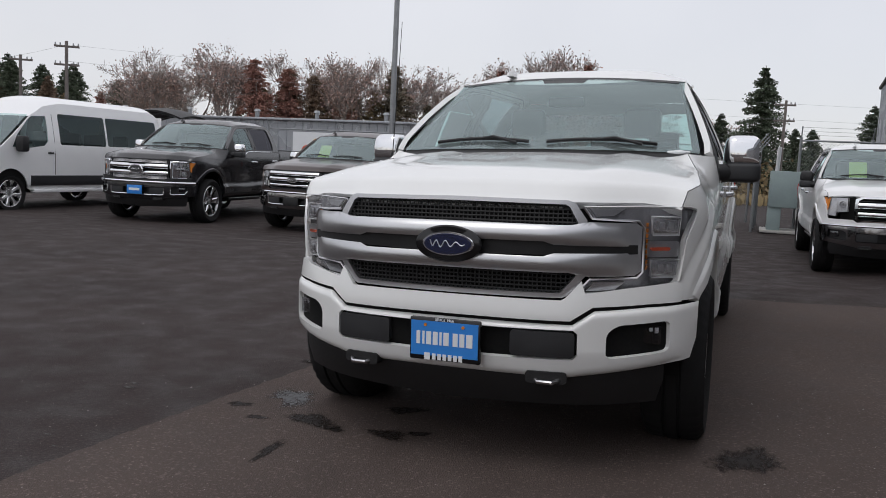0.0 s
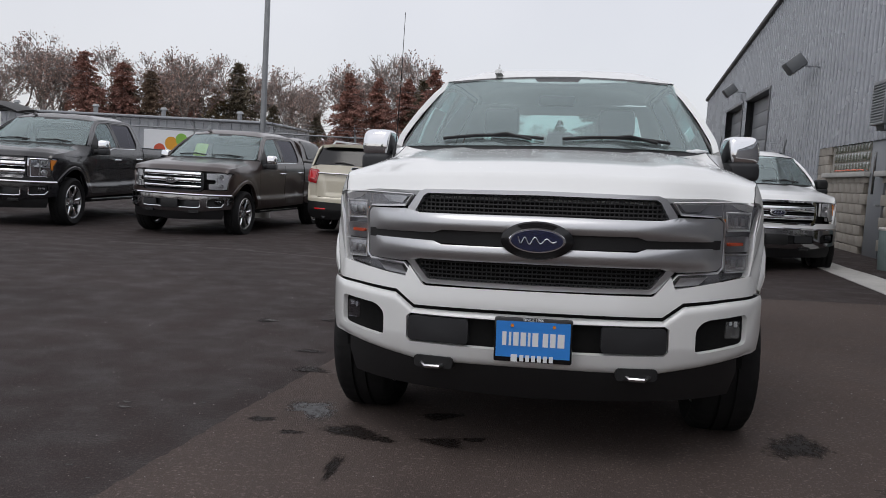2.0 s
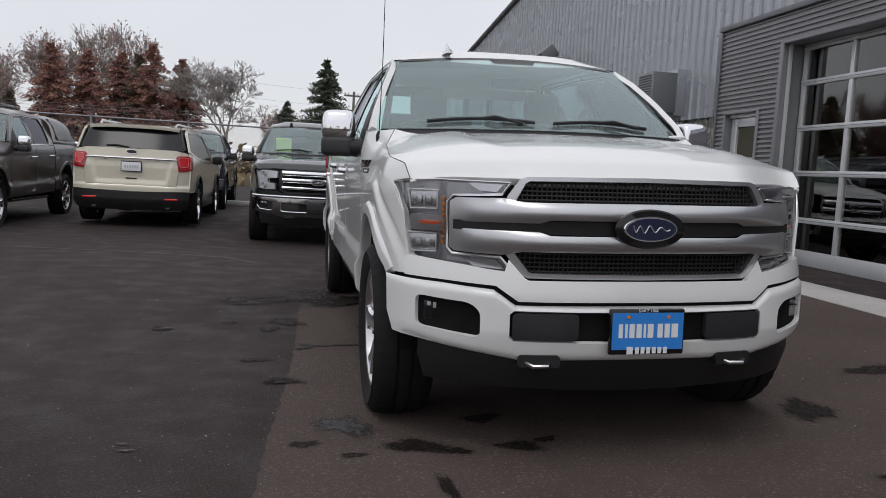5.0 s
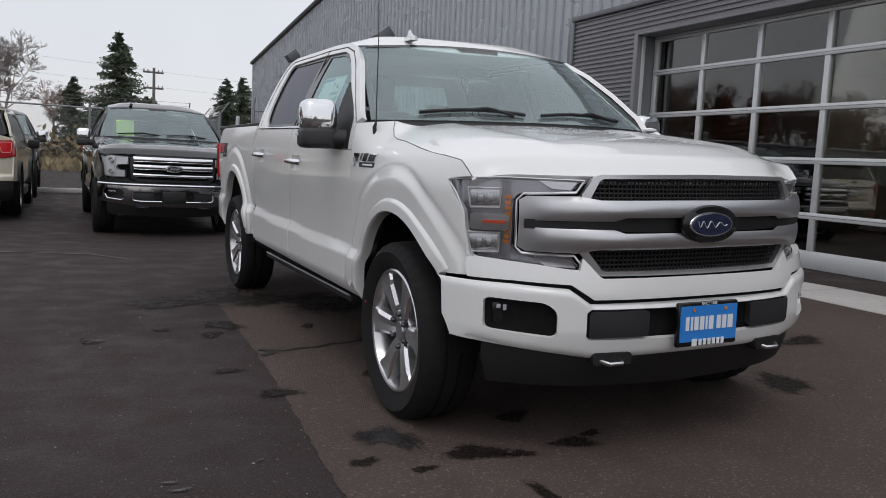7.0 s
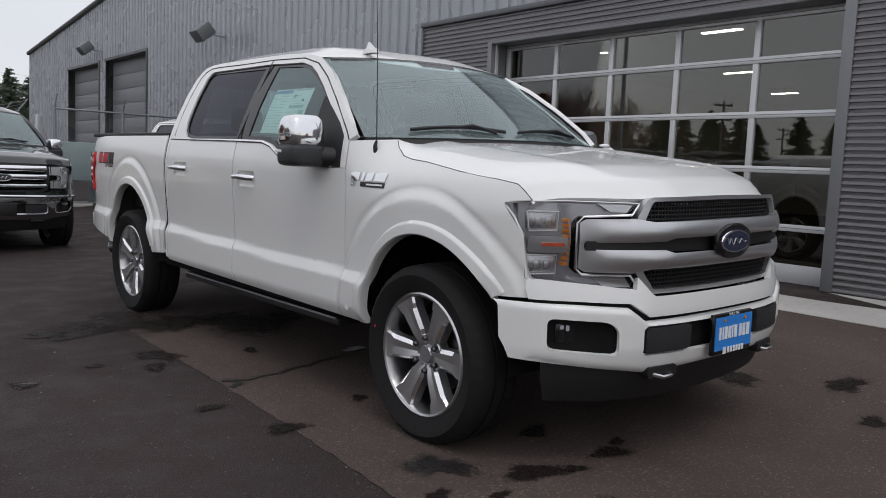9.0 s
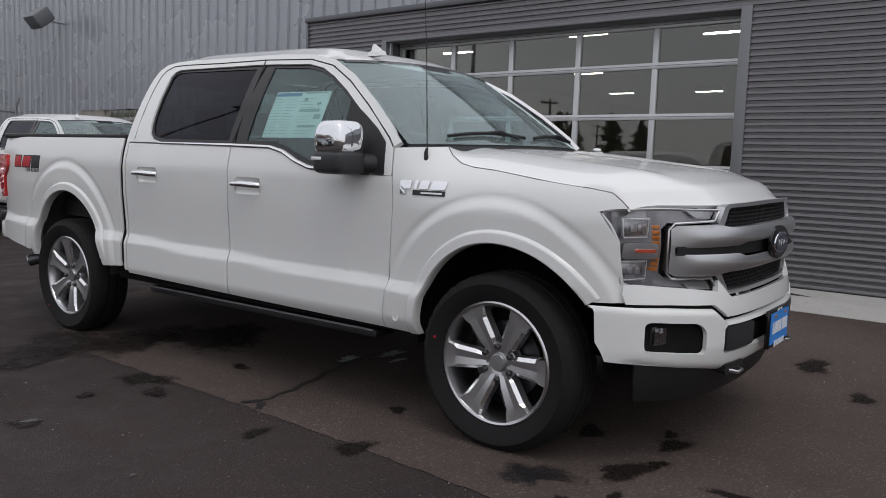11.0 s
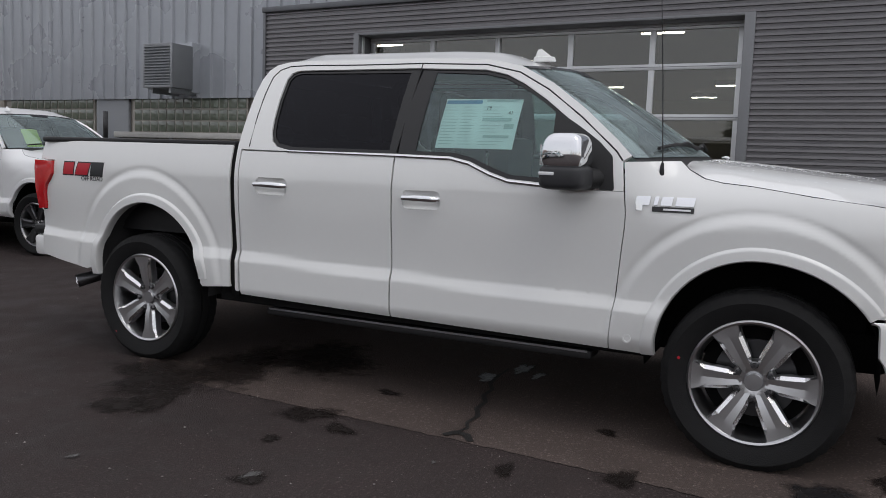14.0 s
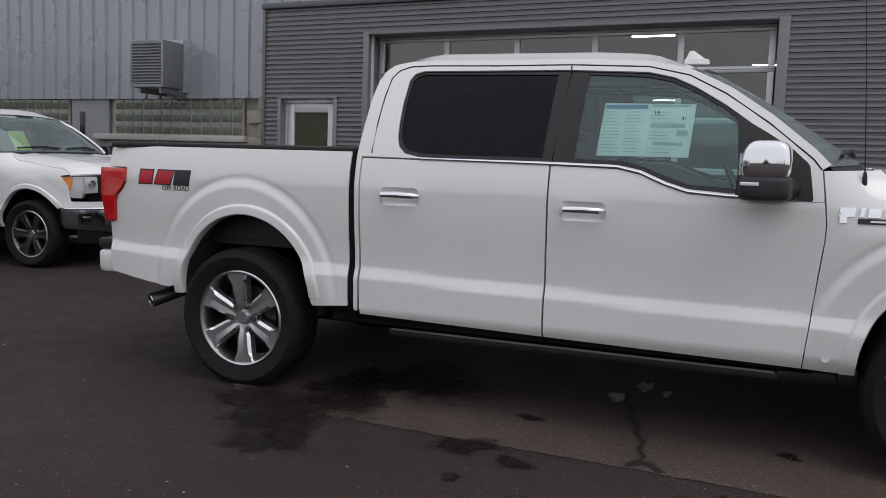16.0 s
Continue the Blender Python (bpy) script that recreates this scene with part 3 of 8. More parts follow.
def cab_interior(root):
    part("dashboard", solid(-0.80, 0.80, 0.50, 0.86, 1.02, 1.30, 0.06), DASH, root)
    part("console", solid(-0.16, 0.16, 0.80, 1.45, 0.70, 1.06, 0.04), PLASTIC, root)
    part("cabin_floor", solid(-0.88, 0.88, 0.45, 2.86, 0.60, 0.66), FABRIC, root)
    part("cabin_back", solid(-0.86, 0.86, 2.84, 2.88, 0.66, 1.38), FABRIC, root)
    for x in (-0.42, 0.42):
        seat = part("front_seat", box(box(bmesh.new(), x - 0.26, x + 0.26, 1.15, 1.68, 0.80, 1.00, 0.05), x - 0.25, x + 0.25, 1.62, 1.80, 0.95, 1.52, 0.06), FABRIC, root, "dark leather front seat")
        part("headrest", box(bmesh.new(), x - 0.13, x + 0.13, 1.70, 1.80, 1.55, 1.76, 0.04), FABRIC, seat)
    bench = part("rear_bench", box(box(bmesh.new(), -0.75, 0.75, 2.15, 2.62, 0.80, 1.02, 0.05), -0.75, 0.75, 2.60, 2.76, 0.95, 1.46, 0.05), FABRIC, root, "dark leather rear bench")
    for x in (-0.48, 0.0, 0.48):
        part("headrest", box(bmesh.new(), x - 0.12, x + 0.12, 2.64, 2.74, 1.47, 1.64, 0.04), FABRIC, bench)
    bm = bmesh.new()
    ring = [(0.19 * math.cos(a), 0.19 * math.sin(a), 0) for a in np.linspace(0, 2 * math.pi, 33)]
    tube(bm, ring, 0.016, 8, cap=False)
    box(bm, -0.17, 0.17, -0.03, 0.03, -0.03, 0.0, 0.01)
    box(bm, -0.025, 0.025, -0.17, 0.0, -0.025, -0.005, 0.008)
    part("steering_wheel", bm, PLASTIC, root, "", 40, pose(0.42, 0.96, 1.22, 62, 0, 0))
    part("rear_view_mirror", solid(-0.12, 0.12, 1.10, 1.14, 1.72, 1.79, 0.02), PLASTIC, root)


CUT_Y, CUT_Z = [p[0] for p in HOOD_CUT[::-1]], [p[1] for p in HOOD_CUT[::-1]]
MID_Y, MID_Z = (-0.69, -0.60, -0.45, -0.30, -0.12, 0.05, 0.20, 0.33), (1.168, 1.228, 1.262, 1.285, 1.308, 1.330, 1.346, 1.360)

def hood_at(u, v):
    k = 2 * u - 1
    ye = -0.662 + (0.33 + 0.662) * v
    ze = float(np.interp(ye, CUT_Y, CUT_Z)) + 0.002
    xe = body_w(ye, ze - 0.004) - 0.004
    x = k * xe
    yc = nose_y(x) + 0.055 + (0.33 - nose_y(x) - 0.055) * v
    f = (1 - k * k) ** 0.8
    ze += (float(np.interp(ye, MID_Y, MID_Z)) + 0.002 - ze) * min(1.0, 2.6 * f)
    y = ye + (yc - ye) * min(1, f * 1.35 + 0.0)
    z = ze + 0.050 * f * (0.35 + 0.65 * ss(0, 0.25, v)) * (1 - 0.12 * v)
    z += 0.014 * (ss(0.50, 0.60, abs(k)) - ss(0.62, 0.95, abs(k))) * ss(0.05, 0.3, v)
    z -= 0.035 * (1 - ss(0, 0.07, v)) * (0.5 + 0.5 * f)
    return (x, y, z)


def pickup(name, label, at, paint, style, detail=True, glass=None, zs=1.0):
    """A crew-cab pickup with all its parts. style: platinum, bars, duty or old."""
    hero = style == "platinum"
    SHAPE["fine"] = hero
    root = thing(name, label, "pickup truck", at @ Matrix.Diagonal((1, 1, zs, 1)))
    step = 0.021 if hero else 0.035 if style == "old" else 0.07
    side_glass = glass or CLEAR
    flare_mat = paint
    rim = POLISHED if hero else ALLOY_DARK if style == "old" else CHROME
    for s in (-1, 1):
        o = (s, 0, 0)
        part_mesh("front_fender", sheet("front_fender", FENDER, [], 0.014 if hero else 0.03, on_side(s), o, 0.03), paint, root)
        d = part_mesh("front_door", sheet("front_door", DOOR_FRONT, [CUPS[0]] if hero else [], step, on_side(s), o, 0.03), paint, root)
        r = part_mesh("rear_door", sheet("rear_door", DOOR_REAR, [CUPS[1]] if hero else [], step, on_side(s), o, 0.03), paint, root)
        part_mesh("cab_frame", sheet("cab_frame", CAB_FRAME, [SIDE_HOLE], step, on_side(s), o, 0.035), paint, root)
        part_mesh("window_surround", sheet("window_surround", SIDE_HOLE, [GLASS_FRONT, GLASS_REAR], 0.1, on_side(s, 0.012), o, 0.01), PLASTIC_GLOSS, root, "black window surround")
        part_mesh("front_window", sheet("front_window", GLASS_FRONT, [], 0.12, on_side(s, 0.018), o, 0.0), side_glass, root)
        part_mesh("rear_window", sheet("rear_window", GLASS_REAR, [], 0.12, on_side(s, 0.018), o, 0.0), PRIVACY, root, "dark tinted rear door window")
        part_mesh("bed_side", sheet("bed_side", BED_SIDE, [], 0.016 if hero else step, on_side(s), o, 0.03), paint, root)
        part_mesh("tail_lamp", sheet("tail_lamp", TAIL_LAMP, [], 0.05, on_side(s, -0.020), o, 0.06), RED_LENS, root, "red tail lamp")
        flare("wheel_flare", s, ARCH_F, 149, -3, flare_mat, root)
        flare("wheel_flare", s, ARCH_R, 177, -3, flare_mat, root)
        wheel(root, s * 0.885, AXLE_F, 0.408, s, twist=30, rim_mat=rim)
        wheel(root, s * 0.885, AXLE_R, 0.408, s, twist=-5, rim_mat=rim)
        for cx, cz, ra, rb, rf in (ARCH_F, ARCH_R):
            part_mesh("wheel_liner", surface("wheel_liner", 24, 3, lambda u, v, cx=cx, cz=cz, ra=(ra + rf) / 2, rb=rb, s=s: (s * ((0.97 if cx > 1 else 0.92) - 0.42 * v), cx + (ra + 0.02) * math.cos(math.pi * (1.12 * u - 0.06)), cz + (rb + 0.02) * math.sin(math.pi * (1.12 * u - 0.06)))), LINER if cx > 1 else UNDERBODY, root)
            part("wheel_well_wall", solid(s * 0.55 - 0.01, s * 0.55 + 0.01, cx - ra, cx + ra, 0.45, cz + rb + 0.05), UNDERBODY, root)
        # belt moulding, roof seam, door handles, running board
        bm = bmesh.new()
        tube(bm, [(s * (body_w(y, z) + 0.002), y, z) for y, z in [(2.56, 1.398), (1.84, 1.390)] + [(y, z + 0.008) for y, z in BELT[1:]]], 0.0075, 6)
        part("belt_moulding", bm, CHROME, root, "chrome belt moulding")
        bm = bmesh.new()
        tube(bm, [(s * (body_w(y, z) - 0.001), y, z) for y, z in [(0.584, 1.400), (0.618, 1.444), (0.66, 1.480), (0.82, 1.612), (1.02, 1.752), (1.20, 1.846), (1.40, 1.892), (1.80, 1.908), (2.2, 1.908), (2.60, 1.914), (2.72, 1.910), (2.785, 1.888), (2.822, 1.845), (2.838, 1.74), (2.846, 1.60), (2.852, 1.42)]], 0.0045, 5)
        tube(bm, [(s * (body_w(y, z) - 0.001), y, z) for y, z in [(1.80, 1.908), (1.80, 1.885), (1.836, 1.405)]], 0.0045, 5)
        part("door_seal", bm, PLASTIC, root)
        for y, dz, door in ((2.66, 1.195, r), (1.655, 1.165, d)):
            bm = bmesh.new()
            w = body_w(y, dz)
            tube(bm, [(s * (w + 0.004), y - 0.105, dz), (s * (w + 0.038), y - 0.085, dz + 0.004), (s * (w + 0.042), y, dz + 0.006), (s * (w + 0.038), y + 0.085, dz + 0.004), (s * (w + 0.004), y + 0.105, dz)], 0.0185, 10)
            hd = part("door_handle", bm, CHROME, door, "chrome door handle")
            if hero:
                part_mesh("handle_cup", sheet("handle_cup", rounded(y - 0.116, y + 0.116, dz - 0.056, dz + 0.046, 0.03), [], 0.02, lambda a, b, s=s, y=y, dz=dz: (s * (body_w(a, b) - 0.006 - 0.022 * max(0, 1 - ((a - y) / 0.118) ** 4) * max(0, 1 - ((b - dz + 0.005) / 0.056) ** 4)), a, b), o, 0.0), paint, door)
        part("running_board", box(bmesh.new(), s * 0.80 - 0.14 * (s > 0) * 0, s * 0.80 + s * 0.15, 0.70, 2.74, 0.400, 0.442, 0.01), PLASTIC, root, "black running board")
        part("board_trim", rod([(s * 0.952, 0.72, 0.439), (s * 0.952, 2.72, 0.439)], 0.006, 6), SATIN, root, "bright running board edge")
        part("rocker_panel", solid(s * 0.80, s * 0.95, 0.42, 3.1, 0.46, 0.56), UNDERBODY, root)
        # mirror
        bm = bmesh.new()
        superbox(bm, 0.100, 0.107, 0.088, 0.42)
        for v in bm.verts:
            up = max(0.0, v.co.z) / 0.088
            v.co.y *= 1 - (0.30 if v.co.y > 0 else 0.16) * up ** 1.5
            v.co.x *= 1 - 0.10 * up
            v.co.z = max(v.co.z, -0.072)
        cap = part("mirror", bm, CHROME if style != "old" else PLASTIC, root, "chrome-capped door mirror" if style != "old" else "black door mirror", 50, pose(s * 1.115, 0.817, 1.438, 0, 0, s * 6))
        bm = bmesh.new()
        superbox(bm, 0.103, 0.112, 0.060, 0.42)
        part("mirror_shell", bm, PLASTIC_GREY, cap, "", 50, pose(0, 0.0, -0.122))
        part("mirror_glass", solid(-0.068, 0.068, 0.100, 0.109, -0.068, 0.030, 0.0), POLISHED, cap)
        if hero:
            part("mirror_marker", solid(s * 0.102 - 0.004, s * 0.102 + 0.004, 0.018, 0.096, -0.112, -0.096, 0.003), LAMP_SILVER, cap, "clear side marker")
        bm = bmesh.new()
        tube(bm, [(s * 0.95, 0.700, 1.305), (s * 1.02, 0.735, 1.308), (s * 1.08, 0.775, 1.315)], 0.058, 10, 0.050)
        part("mirror_arm", bm, PLASTIC, root)
        part_mesh("mirror_sail", sheet("mirror_sail", soft_poly([(0.610, 1.257), (0.634, 1.422), (0.71, 1.492), (0.822, 1.566), (0.958, 1.646), (0.942, 1.41), (0.946, 1.262)], 0.014), [], 0.05, on_side(s, -0.003), o, 0.02), PLASTIC, root)
    # roof, windscreen, rear glass
    def roof(u, v):
        y = 1.20 + 1.66 * v + (1 - abs(2 * u - 1) ** 2) * (-0.10 * (1 - v) + 0.03 * v)
        e = float(np.interp(y, (0.8, 1.0, 1.2, 1.4, 1.7, 2.2, 2.6, 2.74, 2.82, 2.868, 2.898, 2.93), (1.648, 1.785, 1.882, 1.922, 1.938, 1.942, 1.944, 1.938, 1.922, 1.888, 1.83, 1.55)))
        w = body_w(y, e)
        k = 2 * u - 1
        crown = 0.060 * (1 - k ** 4) * ss(2.95, 2.6, y) * (0.55 + 0.45 * ss(1.05, 1.5, y)) + 0.014 * ss(0.86, 0.74, abs(k)) * ss(1.2, 1.5, y)
        return (k * w, y, e + crown)
    part_mesh("roof", surface("roof", 30, 26, roof), paint, root)

    def screen(u, v, d=0.0):
        k = 2 * u - 1
        yb, zb = 0.545 - 0.20 * (1 - k * k), 1.415 + 0.01 * (1 - k * k)
        yt, zt = 1.205 - 0.10 * (1 - k * k), 1.880 + 0.030 * (1 - k * k)
        y, z = yb + (yt - yb) * v, zb + (zt - zb) * v + 0.018 * math.sin(math.pi * v)
        w0, w1 = 0.905, 0.748
        return (k * (w0 + (w1 - w0) * v - 0.005), y + d, z - d)
    part_mesh("windscreen", surface("windscreen", 24, 12, screen), WINDSHIELD, root, "windscreen with dark top band")
    part_mesh("windscreen_frit", surface("windscreen_frit", 20, 2, lambda u, v: screen(0.025 + 0.95 * u, 0.962 + 0.036 * v, -0.003)), PLASTIC_GLOSS, root)
    part_mesh("sensor_housing", surface("sensor_housing", 10, 4, lambda u, v: screen(0.40 + 0.20 * u + 0.03 * (1 - v) * (0.5 - u), 0.905 + 0.06 * v, -0.002)), PLASTIC_GLOSS, root)
    part_mesh("windscreen_seal", surface("windscreen_seal", 24, 1, lambda u, v: screen(u, -0.10 + 0.14 * v, 0.004)), PLASTIC, root)
    for s in (0, 1):
        part_mesh("screen_edge", surface("screen_edge", 2, 14, lambda u, v, s=s: screen(s + (0.5 - s) * 2 * 0.022 * u, v, 0.004)), PLASTIC_GLOSS, root)
    part("rear_screen_frame", sheet_bm_frame(), paint, root)
    part_mesh("rear_screen", surface("rear_screen", 6, 4, lambda u, v: ((2 * u - 1) * (0.72 - 0.08 * v), 2.928 - 0.030 * v, 1.45 + 0.35 * v)), CLEAR if hero else PRIVACY, root)
    # hood
    hood = hood_at
    part_mesh("hood", surface("hood", 44, 40, hood), paint, root)
    for s in (-1, 1):
        part("hood_gap", rod([(s * (body_w(y, z) - 0.001), y, z + 0.001) for y, z in HOOD_CUT], 0.0022, 5), PLASTIC_GREY, root)
    part_mesh("hood_lip", surface("hood_lip", 44, 2, lambda u, v: tuple(Vector(hood(u, 0)) + Vector((0, 0.03 * v, -0.03 * v)))), paint, root)
    part_mesh("cowl", surface("cowl", 16, 3, lambda u, v: ((2 * u - 1) * 0.87, 0.50 - 0.24 * (1 - (2 * u - 1) ** 2) + 0.12 * v, 1.375 + 0.02 * v)), PLASTIC, root)
    for x0, x1 in ((-0.66, -0.05), (0.06, 0.68)):
        bm = bmesh.new()
        pts = [Vector(screen(0.5 + (x0 + (x1 - x0) * t) / 1.81, 0.06 + 0.035 * math.sin(math.pi * t), -0.012)) for t in np.linspace(0, 1, 9)]
        tube(bm, pts, 0.010, 6)
        tube(bm, [pts[6] + Vector((0.08, -0.03, -0.02)), pts[5] + Vector((0, -0.015, 0.012)), pts[4]], 0.009, 6)
        part("wiper", bm, PLASTIC, root, "black wiper")
    # nose
    front_end(root, paint, style, step)
    # bed, tailgate, bumper, underbody
    part("bed_floor", solid(-0.86, 0.86, 2.97, 4.66, 0.84, 0.88), PLASTIC, root)
    part("bed_front_wall", solid(-0.90, 0.90, 2.955, 2.99, 0.6, 1.42), paint, root)
    for s in (-1, 1):
        part("bed_inner_wall", solid(s * 0.86 - 0.01, s * 0.86 + 0.01, 2.97, 4.66, 0.88, 1.42), PLASTIC, root)
        part("bed_rail_cap", solid(s * 0.91 - 0.055, s * 0.91 + 0.055, 2.965, 4.70, 1.415, 1.452, 0.012), PLASTIC, root, "black bed rail cap")
    part("tailgate", solid(-0.90, 0.90, 4.690, 4.755, 0.84, 1.43, 0.02), paint, root)
    bm = bmesh.new()
    box(bm, -0.955, 0.955, 4.690, 4.850, 0.60, 0.755, 0.035)
    part("rear_bumper", bm, paint if hero else CHROME, root)
    part("rear_step_pad", solid(-0.95, 0.95, 4.70, 4.852, 0.757, 0.825, 0.02), PLASTIC, root)
    part("chassis", box(box(bmesh.new(), -0.60, 0.60, -0.62, 4.62, 0.42, 0.62, 0.03), -0.45, 0.45, 0.5, 4.2, 0.32, 0.44, 0.03), UNDERBODY, root)
    part("firewall", solid(-0.86, 0.86, 0.40, 0.45, 0.5, 1.36), UNDERBODY, root)
    for y in (AXLE_F, AXLE_R):
        part("axle", rod([(-0.80, y, 0.418), (0.80, y, 0.418)], 0.06, 10), UNDERBODY, root)
    bm = bmesh.new()
    lathe(bm, [(-0.40, 0.036), (-0.30, 0.040), (-0.005, 0.046), (0.0, 0.044), (-0.005, 0.039), (-0.17, 0.036)], 24, axis="Y")
    tip = part("exhaust_tip", bm, ALLOY_DARK, root, "dull dark exhaust tip with a bright rim", 40, pose(-0.93, 4.44, 0.440, -14, 0, 58))
    part("tip_rim", rod([(0.044 * math.cos(a), 0.0, 0.044 * math.sin(a)) for a in np.linspace(0, 2 * math.pi, 25)], 0.003, 5), CHROME, tip)
    # dark plug: the shade inside the pipe, put in as colour
    part("bore_shade", rod([(0, -0.10, 0), (0, -0.012, 0)], 0.0395, 24), UNDERBODY, tip, "dark plug standing for the shaded inside of the tip")
    part("antenna_fin", fin_mesh(), paint, root, "", 40, pose(-0.40, 1.20, 1.952) @ Matrix.Scale(0.8, 4))
    if detail:
        cab_interior(root)
    else:
        part("cabin_dark", box(box(bmesh.new(), -0.80, 0.80, 0.80, 2.80, 0.6, 1.30), -0.62, 0.62, 1.66, 1.78, 1.2, 1.72, 0.1), FABRIC, root)
    return root


def sheet_bm_frame():
    """Back panel of the cab round its rear window."""
    bm = bmesh.new()
    rows = [(1.36, 2.942, 0.92), (1.45, 2.93, 0.90), (1.80, 2.900, 0.78), (1.885, 2.862, 0.735)]
    g = []
    for z, y, w in rows:
        g.append([bm.verts.new((x, y, z)) for x in (-w, -w * 0.82, w * 0.82, w)])
    for a in range(3):
        for b in range(3):
            if (a, b) != (1, 1):
                bm.faces.new((g[a][b], g[a][b + 1], g[a + 1][b + 1], g[a + 1][b]))
    lo = [bm.verts.new((x, 2.94, 0.55)) for x in (-0.92, 0.92)]
    bm.faces.new((lo[0], lo[1], g[0][3], g[0][2], g[0][1], g[0][0]))
    return bm


def fin_mesh():
    bm = bmesh.new()
    rows = [(-0.02, 0.030, -0.085, 0.085), (0.012, 0.026, -0.075, 0.082), (0.020, 0.012, -0.045, 0.070), (0.060, 0.005, 0.010, 0.055), (0.070, 0.003, 0.022, 0.048)]
    rings = []
    for z, w, y0, y1 in rows:
        rings.append([bm.verts.new(p) for p in ((-w, y0 + 0.02, z), (0, y0, z), (w, y0 + 0.02, z), (w, y1 - 0.01, z), (0, y1, z), (-w, y1 - 0.01, z))])
    for a, b in zip(rings, rings[1:]):
        for k in range(6):
            bm.faces.new((a[k], a[(k + 1) % 6], b[(k + 1) % 6], b[k]))
    bm.faces.new(rings[-1])
    return bm


def mirror_poly(pts):
    """Closes a right-hand outline (x >= 0, from the middle outwards and back) with its mirror image."""
    return pts + [(-x, z) for x, z in pts[::-1] if x > 1e-6]


def oval_mesh(a, b, thick, n=40):
    bm = bmesh.new()
    prof = [(0.0, 1.0), (-thick * 0.7, 1.0), (-thick, 0.93), (-thick, 0.0)]
    lathe(bm, prof, n, axis="Y")
    for v in bm.verts:
        v.co.x *= a
        v.co.z *= b
    return bm


def front_end(root, paint, style, step):
    hero = style == "platinum"
    # painted valance under the lamps, and bumper
    if hero:
        val = mirror_poly([(0.0, 0.770), (0.474, 0.770), (0.490, 0.780), (0.548, 0.850), (0.566, 0.800), (0.72, 0.822), (0.90, 0.842), (0.925, 0.835), (0.932, 0.80), (0.928, 0.758), (0.80, 0.756), (0.60, 0.745), (0.515, 0.686), (0.0, 0.686)])
        part_mesh("valance", sheet("valance", val, [], step, lambda x, z: (x, bumper_y(x, 0.62) + 0.004 + 0.5 * max(0, z - 0.70) ** 1.4 + 0.012 * ss(0.0, 1.0, abs(x)), z), (0, -1, 0.2), 0.03), paint, root)
    top = [(0.0, 0.668), (0.52, 0.668), (0.605, 0.728), (0.80, 0.742), (0.990, 0.745)] if hero else [(0.0, 0.745), (0.50, 0.745), (0.80, 0.75), (0.985, 0.755)]
    bot = [(0.990, 0.70), (0.988, 0.59), (0.968, 0.507), (0.80, 0.486), (0.60, 0.458), (0.50, 0.441), (0.0, 0.441)]
    holes = [[(s * x, z) for x, z in loop] for s in (-1, 1) for loop in (soft_poly([(0.658, 0.532), (0.893, 0.556), (0.893, 0.686), (0.700, 0.674), (0.658, 0.640)], 0.026),)]
    holes.append(mirror_poly([(0.0, 0.645), (0.53, 0.650), (0.548, 0.635), (0.548, 0.542), (0.53, 0.526), (0.0, 0.516)]))
    tz = lambda x: float(np.interp(abs(x), [p[0] for p in top], [p[1] for p in top]))
    bz = lambda x: float(np.interp(abs(x), [p[0] for p in bot[::-1]][:-3] + [1.0], [p[1] for p in bot[::-1]][:-3] + [0.53]))
    roll = lambda q, r: r - math.sqrt(max(0.0, r * r - (r - min(r, max(0.0, q))) ** 2))
    bump_fn = lambda x, z: (x, bumper_y(x, z) + (roll(tz(x) - z, 0.030) + 0.7 * roll(z - bz(x), 0.035) * (1 - ss(0.90, 0.95, abs(x))) if hero else 0), z)
    b = part_mesh("front_bumper", sheet("front_bumper", mirror_poly(top + bot), holes, 0.0125 if hero else 0.09, bump_fn, (0, -1, 0), 0.022 if hero else 0.06), paint if style in ("platinum", "duty") else CHROME_SHADED, root, "" if hero else "dark front bumper with a bright top edge" if style == "duty" else "chrome front bumper, darkened for the ground it reflects")
    part_mesh("bumper_back", sheet("bumper_back", mirror_poly([(0.0, 0.75), (0.55, 0.75), (0.60, 0.775), (0.89, 0.775), (0.935, 0.74), (0.935, 0.53), (0.5, 0.46), (0.0, 0.45)]), [], 0.09, lambda x, z: (x, bumper_y(x, z) + (0.030 if hero else 0.065), z), (0, -1, 0), 0.0), UNDERBODY if hero else PLASTIC, root)
    for s in (-1, 1):
        part_mesh("bumper_pad", sheet("bumper_pad", [(s * x, z) for x, z in rounded(0.275, 0.538, 0.534, 0.640, 0.016)], [], 0.06, lambda x, z: (x, bumper_y(x, z) - 0.004, z), (0, -1, 0), 0.03), PLASTIC_GREY, b, "dark grey bumper pad")
        fog_at = pose(s * 0.805, bumper_y(0.805, 0.64) + 0.040, 0.622, 0, 0, s * 26)
        fog = part("fog_lamp", box(bmesh.new(), -0.066, 0.066, 0.0, 0.03, -0.044, 0.044, 0.014), PLASTIC_GLOSS, b, "black fog lamp with bright cells", 40, fog_at)
        for k in range(4):
            part("fog_cell", solid(-0.046 + 0.026 * k, -0.030 + 0.026 * k, -0.004, 0.002, 0.018 - 0.008 * (k % 2), 0.034, 0.002), LAMP_SILVER, fog)
        part("fog_lens", solid(-0.056, 0.056, -0.010, -0.008, -0.036, 0.036), LENS, fog)
        bm = bmesh.new()
        tube(bm, [(-0.05, 0.06, 0.02), (-0.05, -0.03, 0.0), (-0.03, -0.06, -0.005), (0.03, -0.06, -0.005), (0.05, -0.03, 0.0), (0.05, 0.06, 0.02)], 0.009, 8)
